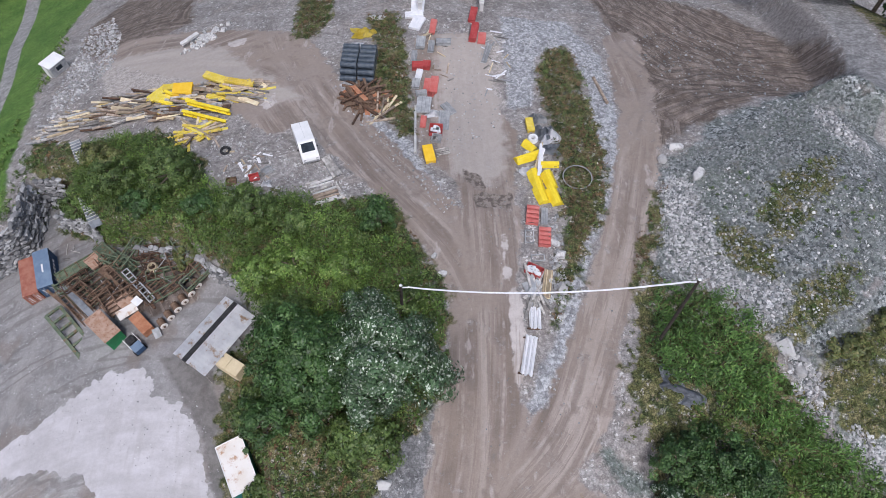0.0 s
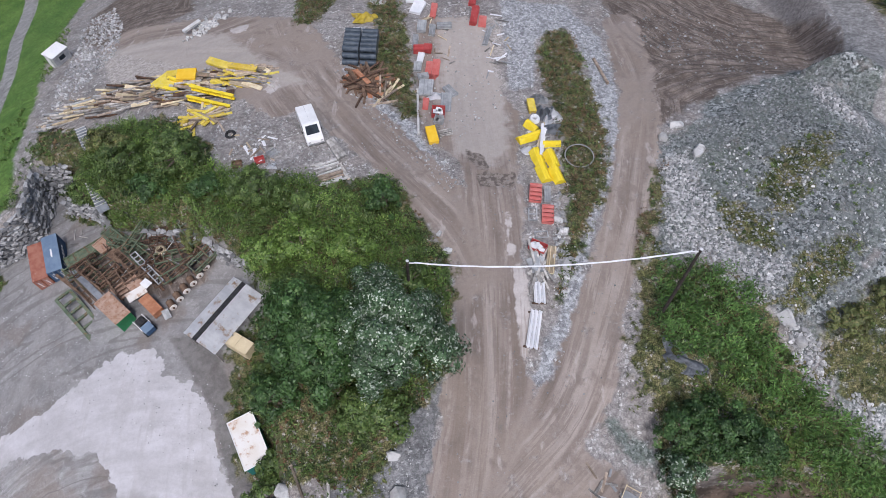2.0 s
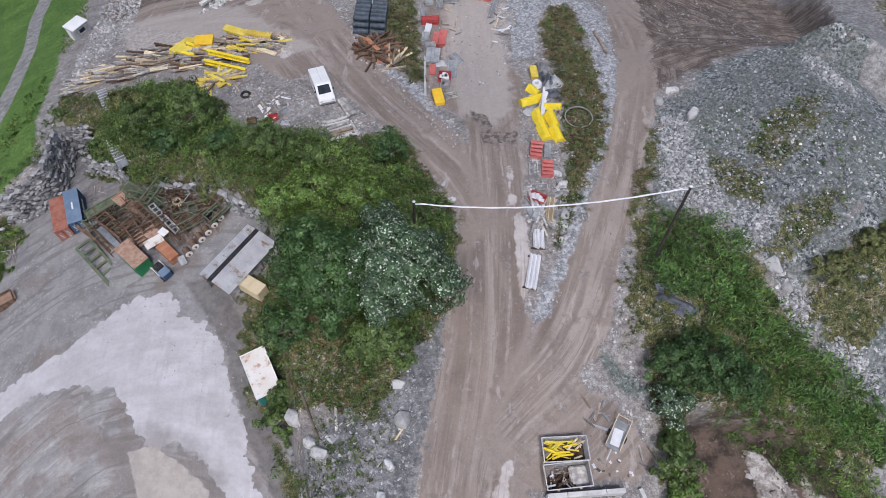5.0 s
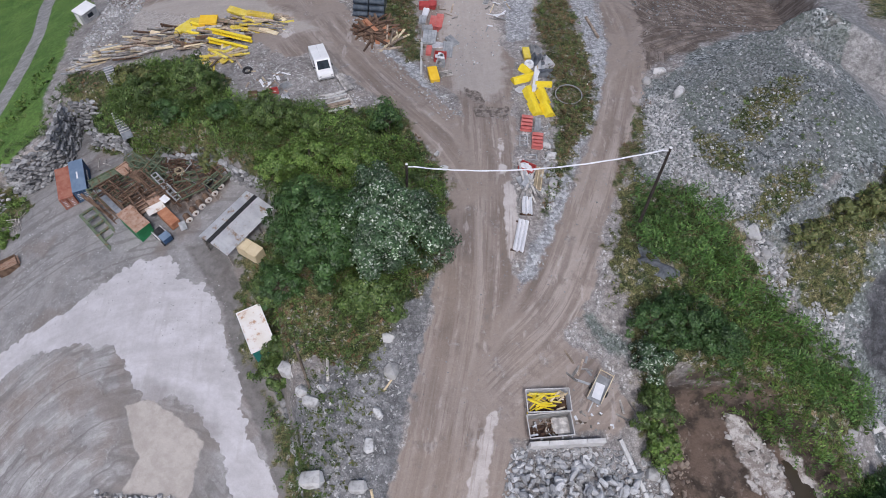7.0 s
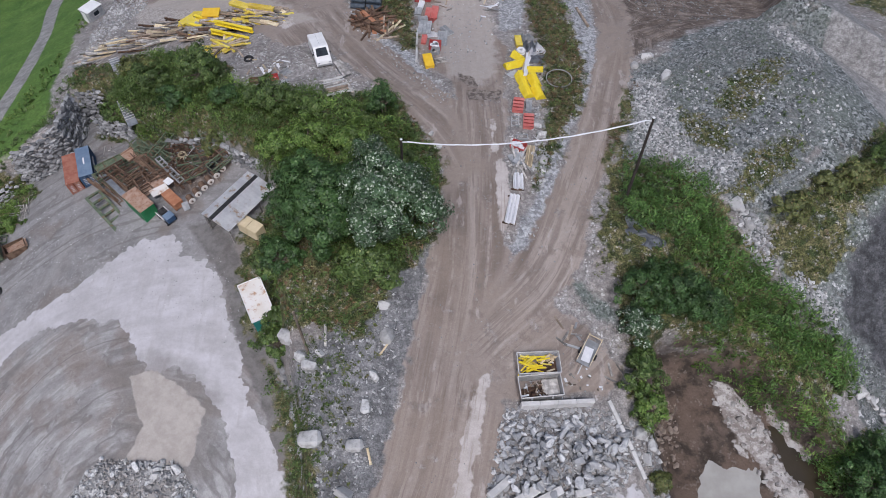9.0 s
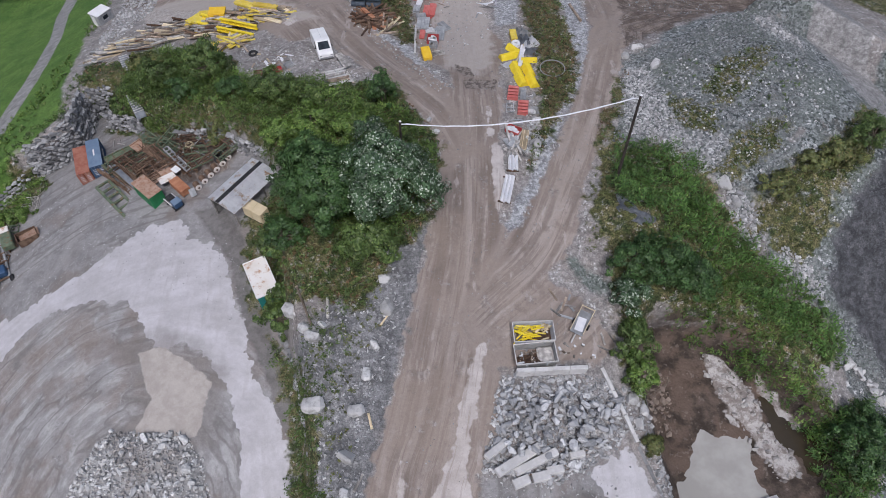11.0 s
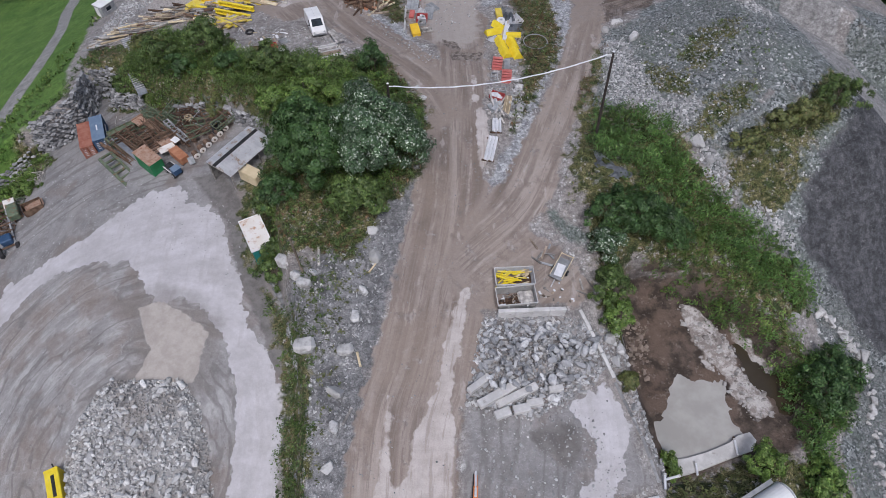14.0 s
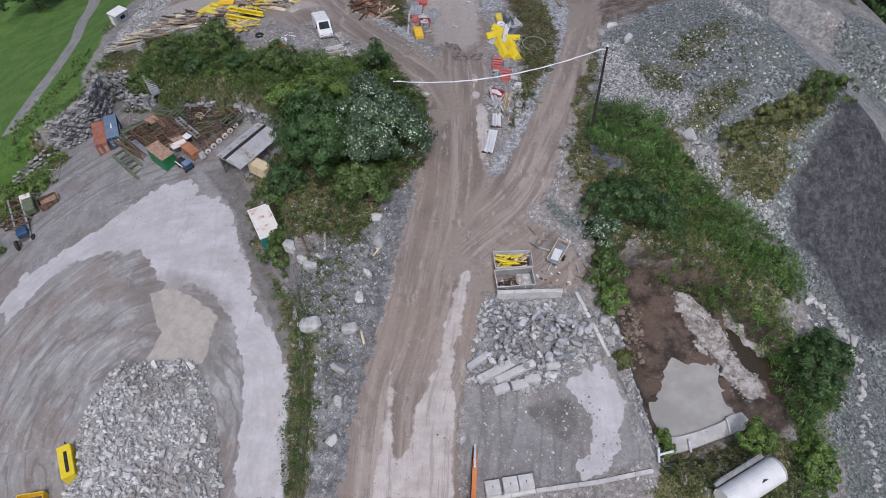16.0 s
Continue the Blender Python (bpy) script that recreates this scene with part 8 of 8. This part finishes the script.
yard_heap()

# ---- plants ----
def crown_points(seed, rx, ry, rz, clumps, per, tuft, hollow=0.6):
    """Leaf places on many small domes over an uneven crown, the way each leaf faces, and a tone for each dome."""
    rng = np.random.default_rng(seed)
    d = rng.normal(size=(clumps, 3))
    d /= np.linalg.norm(d, axis=1)[:, None]
    d[:, 2] = np.abs(d[:, 2]) * 1.2 - 0.3
    turn = np.arctan2(d[:, 1], d[:, 0])
    r = (hollow + (1 - hollow) * rng.random(clumps) ** 0.5) * rng.uniform(0.74, 1.22, clumps)
    r *= 1 + 0.2 * np.sin(3 * turn + seed) + 0.13 * np.sin(5 * turn + 2 * seed)
    mid = d * r[:, None] * (rx, ry, rz)
    size = tuft * rng.uniform(0.55, 1.35, clumps)
    u = rng.normal(size=(clumps, per, 3)) + 0.75 * d[:, None] + (0, 0, 0.35)
    u /= np.linalg.norm(u, axis=2)[..., None]
    leaf = mid[:, None] + u * (0.55 * size)[:, None, None] * rng.uniform(0.55, 1.12, (clumps, per, 1)) * (1, 1, 0.85)
    tone = np.clip(rng.normal(0.45, 0.22, clumps)[:, None] + rng.normal(0, 0.08, (clumps, per)), 0, 1)
    return mid, leaf.reshape(-1, 3), (u + 0.35 * d[:, None]).reshape(-1, 3), tone.ravel()


def tree(label, x, y, h, rx, ry, rz, seed, leaf_mat, leaf=0.26, clumps=150, per=42, name="tree", group="trees", stems=1):
    c = thing(name, label, name.replace("_", " "), x, y, 0, -0.15, group)
    rng = random.Random(seed)
    mid, leaves, facing, tone = crown_points(seed, rx, ry, rz, clumps, per, 0.45 + min(rx, ry) * 0.22)
    up = h - rz * 0.85
    bm = bmesh.new()
    for s in range(stems):
        a = 6.28 * s / stems + rng.random()
        rod(bm, (0.25 * (stems > 1) * math.cos(a), 0.25 * (stems > 1) * math.sin(a), 0), (0.3 * math.cos(a), 0.3 * math.sin(a), up), 0.05 * h ** 0.75 / stems ** 0.4, 0.03 * h ** 0.75 / stems ** 0.4, 9)
    part("trunk", bm, BARK, c)
    for k in range(9):
        t = Vector(mid[rng.randrange(len(mid))]) * 0.85
        part("limb", rod(bmesh.new(), (0, 0, up * rng.uniform(0.5, 0.95)), (t.x, t.y, t.z + up), 0.07 * h ** 0.5, 0.02, 6), BARK, c)
    o = new("crown", leaf_mesh("crown", leaves + (0, 0, up), leaf, leaf_mat, seed, facing=facing, tone=tone))
    o.parent = c
    return c


tree("large dark green broadleaf tree beside the road", -8.9, 16.0, 6.2, 3.9, 3.8, 3.1, 1, LEAF_DARK, 0.15, 220, 200)
tree("large tree with silvery-backed leaves beside the road", -4.0, 16.2, 6.8, 3.7, 3.9, 3.4, 2, LEAF_SILVER, 0.14, 230, 200)
tree("green broadleaf shrub below the silvery tree", -5.4, 11.4, 3.4, 2.5, 2.1, 2.0, 3, LEAF_MID, 0.14, 150, 100, "shrub", "shrubs", 3)
tree("dark green bush beside the cream cabinets", -14.4, 14.3, 3.0, 1.7, 2.2, 1.8, 4, LEAF_MID, 0.13, 130, 90, "shrub", "shrubs", 3)
LEAF_WORDS = {LEAF_MID: "green", LEAF_BRIGHT: "bright green", LEAF_DARK: "dark green", LEAF_DRY: "olive and straw-coloured", LEAF_SILVER: "silvery green", LEAF_LUSH: "lush green"}


def bushes(where, seed, leaf_mat, spots, leaf=0.12):
    """Bushes at x and y, with their height and half widths."""
    for k, (x, y, h, rx, ry) in enumerate(spots):
        tree("dense %s bush on the %s" % (LEAF_WORDS[leaf_mat], where), x, y, h * 1.25, rx, ry, h * 0.72, seed + k, leaf_mat, leaf, int(22 + 10 * rx * ry), 105, "bush", "bushes", 3)


bushes("bank", 40, LEAF_MID, [(-25.2, 36.4, 3.8, 2.5, 2.4), (-16.8, 31.4, 2.4, 2.5, 1.9), (-31.6, 37.4, 2.6, 2.2, 2.0), (-12.6, 29.6, 1.7, 1.6, 1.3), (-37.6, 36.9, 1.6, 1.2, 1.2)])
bushes("bank", 47, LEAF_DARK, [(-5.2, 29.4, 2.9, 1.4, 1.4), (-21.6, 32.6, 1.6, 1.7, 1.3), (-27.6, 33.6, 2.0, 1.7, 1.4)])
bushes("bank", 51, LEAF_DRY, [(-35.8, 41.8, 1.8, 1.7, 1.4), (-23.4, 30, 1.2, 1.4, 1.1), (-33.4, 40.4, 1.8, 1.6, 1.5)])
bushes("yard's edge", 53, LEAF_BRIGHT, [(-12, 25.6, 2, 2.2, 1.9), (-7.6, 25.2, 1.7, 2.1, 1.8), (-15.2, 25, 1.8, 1.9, 1.6), (-52.5, 24.5, 1.6, 1.8, 1.4), (-48.5, 24.8, 1, 1.8, 1), (-51.5, 15, 1.8, 1.8, 1.6)])
bushes("yard's edge", 59, LEAF_MID, [(-12, 20.6, 2.6, 2, 2), (-13.4, 8.6, 1.3, 1, 1.1), (-13.2, 6.6, 1.8, 1.6, 1.5), (-3.2, 21.5, 1.8, 1.8, 1.6)])
bushes("yard's edge", 63, LEAF_DARK, [(-12.9, 17.6, 2.8, 1.7, 1.9), (-12.9, 12.6, 1.9, 1.8, 1.7)])
bushes("pond's bank", 110, LEAF_DARK, [(20.1, 9.6, 3.2, 2.6, 2.4), (17.4, 9.8, 2.8, 2, 1.9), (22.6, 9.2, 2.6, 2.2, 2)])
bushes("pond's bank", 65, LEAF_MID, [(16.6, 2.6, 2.2, 1.5, 1.5), (17.1, 4.6, 1.8, 1.2, 1.3)])
bushes("pond's bank", 70, LEAF_SILVER, [(16.7, 6.9, 2, 1.5, 1.6)])
bushes("pond's bank", 71, LEAF_BRIGHT, [(17, 0.6, 1.8, 1.2, 1.3), (28.5, -10, 1.8, 1.5, 1.4), (33, -11.6, 1.6, 1.6, 2.2), (20.8, -9.9, 1, 0.9, 0.9)])
bushes("pond's bank", 75, LEAF_DRY, [(17.6, -4.6, 0.9, 0.7, 0.7)])
bushes("pond's bank", 76, LEAF_DARK, [(35.4, -3.9, 3, 2.5, 2.4), (37.2, -1.4, 2.2, 1.8, 1.8)])
bushes("stony slope", 78, LEAF_MID, [(40.6, 21.8, 2.2, 2.2, 1.6)])
bushes("stony slope", 79, LEAF_DRY, [(37.6, 20.4, 1.4, 1.8, 1.4), (35, 19.6, 1.2, 1.6, 1.2), (31.6, 17.8, 1.4, 1.5, 1.3)])
for k, (x, y, h, r) in enumerate(((-82, 108, 9, 5), (-76, 113, 10, 6), (-90, 100, 8, 5), (52, 78, 10, 6), (58, 70, 11, 6), (63, 60, 10, 6), (60, 84, 12, 7), (68, 74, 12, 7), (70, 62, 11, 6), (74, 52, 11, 6), (66, 44, 9, 5))):
    tree("dark woodland tree at the clearing's edge", x, y, h, r, r, h * 0.45, 120 + k, LEAF_DARK, 0.5, 170, 40, "tree", "woodland edge")


def tussocks(x, y, size, seed):
    """Domes of tufts spread over the plan: 1 in a tuft's middle, 0 at its rim; a chance number for each tuft; the way out from its middle."""
    i, j = np.floor(x / size).astype(int), np.floor(y / size).astype(int)
    best, luck, ox, oy = np.full(x.shape, 9.0), np.zeros(x.shape), np.zeros(x.shape), np.zeros(x.shape)
    for di in (-1, 0, 1):
        for dj in (-1, 0, 1):
            a, b = i + di, j + dj
            r = np.modf(np.abs(np.sin(a * 12.9898 + b * 78.233 + seed) * 43758.5453))[0]
            r2 = np.modf(np.abs(np.sin(a * 39.346 + b * 11.135 + seed) * 24634.6345))[0]
            px, py = x - (a + r) * size, y - (b + r2) * size
            d = np.hypot(px, py) / (size * (0.65 + 0.5 * r2))
            near = d < best
            best, luck = np.where(near, d, best), np.where(near, np.modf(r * 7.7)[0], luck)
            ox, oy = np.where(near, px / size, ox), np.where(near, py / size, oy)
    return np.clip(1 - best**2, 0, 1), luck, ox, oy


def undergrowth():
    def cover(name, label, polys, per_m2, low, high, size, mat, seed, grow=0.0, tufts=11, tuft=0.9, long=2.4):
        rng = np.random.default_rng(seed)
        out, tones, ways = [], [], []
        for j, poly in enumerate(polys):
            p = np.array(poly)
            x, y = p[:, 0], p[:, 1]
            area = 0.5 * abs(np.dot(x, np.roll(y, 1)) - np.dot(y, np.roll(x, 1)))
            n = max(8, int(area * per_m2 / tufts))
            q = points_in(poly, n, seed + j, grow)
            patch = fractal(q[:, 0], q[:, 1], 1.4)
            dome, luck, ox, oy = tussocks(q[:, 0], q[:, 1], tuft, seed)
            h = low + (high - low) * np.clip(dome * (0.55 + 0.45 * luck) + 0.25 * patch, 0, 1.1)
            keep = rng.random(n) < np.clip(0.1 + smooth(signed(q[:, 0], q[:, 1], poly) - 0.3 + 0.9 * patch, 2.6), 0, 1) * np.clip(0.35 + dome, 0, 1)
            q, h, dome, luck, ox, oy = q[keep], h[keep], dome[keep], luck[keep], ox[keep], oy[keep]
            n = len(q)
            base = np.stack([q[:, 0], q[:, 1], top(q[:, 0], q[:, 1])], -1)
            t = rng.random((n, tufts, 1)) ** 0.5
            leaf = base[:, None] + rng.normal(0, 0.11, (n, tufts, 3)) * (1, 1, 0.25) * (0.6 + h[:, None, None]) + t * h[:, None, None] * (0, 0, 1.0)
            leaf[..., 2] = np.maximum(leaf[..., 2], base[:, None, 2] + 0.03)
            out.append(leaf.reshape(-1, 3))
            way = np.stack([ox * 1.6 + 0.25 * np.sin(luck * 40), oy * 1.6 - 0.2, 0.35 + 0.5 * dome], -1)
            ways.append(np.repeat(way, tufts, 0) + rng.normal(0, 0.3, (n * tufts, 3)))
            tones.append(np.clip(0.16 + 0.5 * luck[:, None] + 0.2 * fractal(q[:, 0], q[:, 1], 2.2)[:, None] + rng.normal(0, 0.1, (n, tufts)), 0, 1).ravel())
        me = leaf_mesh(name, np.concatenate(out), size, mat, seed, along=np.concatenate(ways), long=long, tone=np.concatenate(tones))
        return tagged(new(name, me), label, "undergrowth", kind="stuff")

    cover("brambles", "dense bright green brambles and weeds on the bank", [BRAMBLES], 120, 0.2, 1.7, 0.1, LEAF_BRIGHT, 401, 0.2, 11, 1.5, 2.2)
    cover("weeds", "dark green weeds under the bushes", [BRAMBLES, GREEN_LOW], 90, 0.1, 1.8, 0.1, LEAF_MID, 402, 0.3, 11, 2.1, 2.2)
    cover("bank_undergrowth", "sparse dry weeds between the bushes", [GREEN_MID], 12, 0.05, 0.5, 0.1, LEAF_BROWN, 413)
    cover("bank_herbs", "sparse green herbs between the bushes", [GREEN_MID], 40, 0.05, 0.7, 0.1, LEAF_MID, 414)
    cover("dry_weeds", "dry straw-coloured weeds and grass", [GREEN_ISLE, GREEN_PIPE, GREEN_TOP, GREEN_SLOPE, GREEN_MOUND, GREEN_BAND, GREEN_HOLLOW, GREEN_LOWER], 38, 0.06, 0.5, 0.07, LEAF_DRY, 403, 0.3, 11, 0.7)
    cover("withered_weeds", "reddish brown withered weeds on gravel strips", [GREEN_ISLE, GREEN_PIPE, GREEN_TOP, GREEN_TRACK], 60, 0.06, 0.55, 0.075, LEAF_BROWN, 415, 0.2, 11, 0.9)
    cover("strip_weeds", "green weeds on gravel strips", [GREEN_ISLE, GREEN_PIPE, GREEN_TOP, GREEN_TRACK, GREEN_SLOPE, GREEN_BAND], 30, 0.06, 0.7, 0.085, LEAF_MID, 404, 0.1, 11, 0.9)
    cover("nettles", "lush bright green nettles and reeds on the slope", [NETTLES, GREEN_EDGE], 130, 0.15, 1.9, 0.105, LEAF_LUSH, 405, 0.3, 11, 1.2, 3.0)
    cover("reeds", "yellow-green reeds along the slope's foot", [REEDS], 170, 0.15, 1.6, 0.1, LEAF_BRIGHT, 416, 0.8, 11, 1.3, 3.0)
    cover("bank_reeds", "dense green reeds along the top of the pond's bank", [POND_RIM], 150, 0.3, 1.8, 0.1, LEAF_LUSH, 421, 0.9, 11, 1.2, 3.0)
    cover("nettles_shade", "darker green nettles on the slope", [NETTLES, GREEN_EDGE], 50, 0.1, 1.0, 0.12, LEAF_MID, 406, 0.3, 11, 1.3)
    cover("verge_weeds", "thin weeds on the stony verge", [[(-4, 11), (-3.4, 4), (-5.5, -3), (-6.6, -14), (-8.2, -14), (-9, -4), (-11, 4), (-8.5, 8)]], 26, 0.05, 0.35, 0.085, LEAF_DRY, 407)
    cover("verge_herbs", "green weeds along the verge's stone edge", [[(-6, 11), (-6, 4), (-7.6, -3), (-7.8, -14), (-8.8, -14), (-9.6, -4), (-12, 4), (-10, 9)]], 36, 0.05, 0.5, 0.085, LEAF_MID, 417)
    cover("slope_weeds", "sparse olive weeds on the stony slope", [GREEN_LOWER], 26, 0.05, 0.4, 0.09, LEAF_DRY, 418, 0.4)
    cover("bank_weeds", "olive weeds on the track's bank", [[(14.0, 18.5), (16.5, 22), (16.8, 17), (18.5, 13), (16.0, 9.5), (13.6, 11.5)]], 30, 0.06, 0.45, 0.09, LEAF_DRY, 408)
    cover("meadow_edge", "tall grass along the meadow path", [[(-54, 56), (-51.5, 54), (-50, 46), (-51, 38), (-54, 31), (-58, 34), (-55, 44)], [(-58, 70), (-55, 62), (-52.5, 60), (-53, 66), (-56, 76), (-60, 84)], [(-56, 24), (-50, 29), (-47, 27), (-49, 21), (-56, 17)]], 24, 0.1, 0.5, 0.14, LEAF_BRIGHT, 409)
    cover("corner_grass", "tall green grass at the foot of the stone wall", [GREEN_CORNER], 70, 0.1, 0.8, 0.1, LEAF_BRIGHT, 420, 0.3, 11, 1.3, 3.0)
    cover("wall_weeds", "weeds on top of the stone wall", [[(-48, 47), (-43.5, 44), (-42.3, 40), (-44, 35.5), (-50, 32), (-52, 34), (-47.5, 39)]], 44, 0.06, 0.6, 0.1, LEAF_MID, 410)
    cover("mound_weeds", "sparse weeds on the gravel mound", [[(24, 34), (34, 37), (38, 32), (34, 24), (28, 22), (24, 26)]], 6, 0.05, 0.35, 0.1, LEAF_MID, 411)
    cover("pond_weeds", "weeds on the ground by the tank", [GREEN_TANK], 60, 0.05, 0.45, 0.09, LEAF_DRY, 412)


BRAMBLES = [(-38.4, 38), (-38.4, 45), (-30, 44.4), (-24, 39), (-21, 35.2), (-16, 34), (-9, 32.4), (-4.8, 32.6), (-1.6, 26.4), (0.2, 22.5), (0.2, 17), (-3, 13), (-8, 13), (-12.5, 15), (-14.6, 22), (-20, 28.6), (-27, 32), (-33.5, 33)]
POND_RIM = [(24, 8.8), (27, 7.0), (30, 4.8), (33, 1.7), (35.2, -1.5), (34.4, -4), (32.9, -2.4), (31.2, 0.5), (28.8, 3.2), (26, 5.1), (23.4, 6.5), (21.5, 7.8)]
REEDS = [(18.9, 13.5), (21.1, 13.8), (24.0, 11.5), (26.3, 9.7), (29.0, 6.7), (31.8, 4.3), (33.8, 2.3), (34.9, -1.1), (33.4, -2.6), (31.6, 0.5), (29.5, 2.7), (27.2, 4.5), (24.6, 6.1), (22.6, 7.3), (22.0, 9.9)]
NETTLES = [(17.7, 23.6), (20.8, 23.8), (23.1, 22.5), (24.6, 20.6), (25.3, 18.4), (26.5, 16.2), (28.3, 13.8), (30.7, 11.8), (32.6, 10.5), (34.7, 9.4), (36.2, 7.4), (37.1, 5.4), (36.2, 3.3), (34.2, 4.6), (31.3, 4.7), (28.6, 6.8), (25.9, 10.2), (24.6, 12.0), (22.6, 13.1), (20.6, 14.7), (17.6, 15.3), (16.5, 18.0)]
undergrowth()
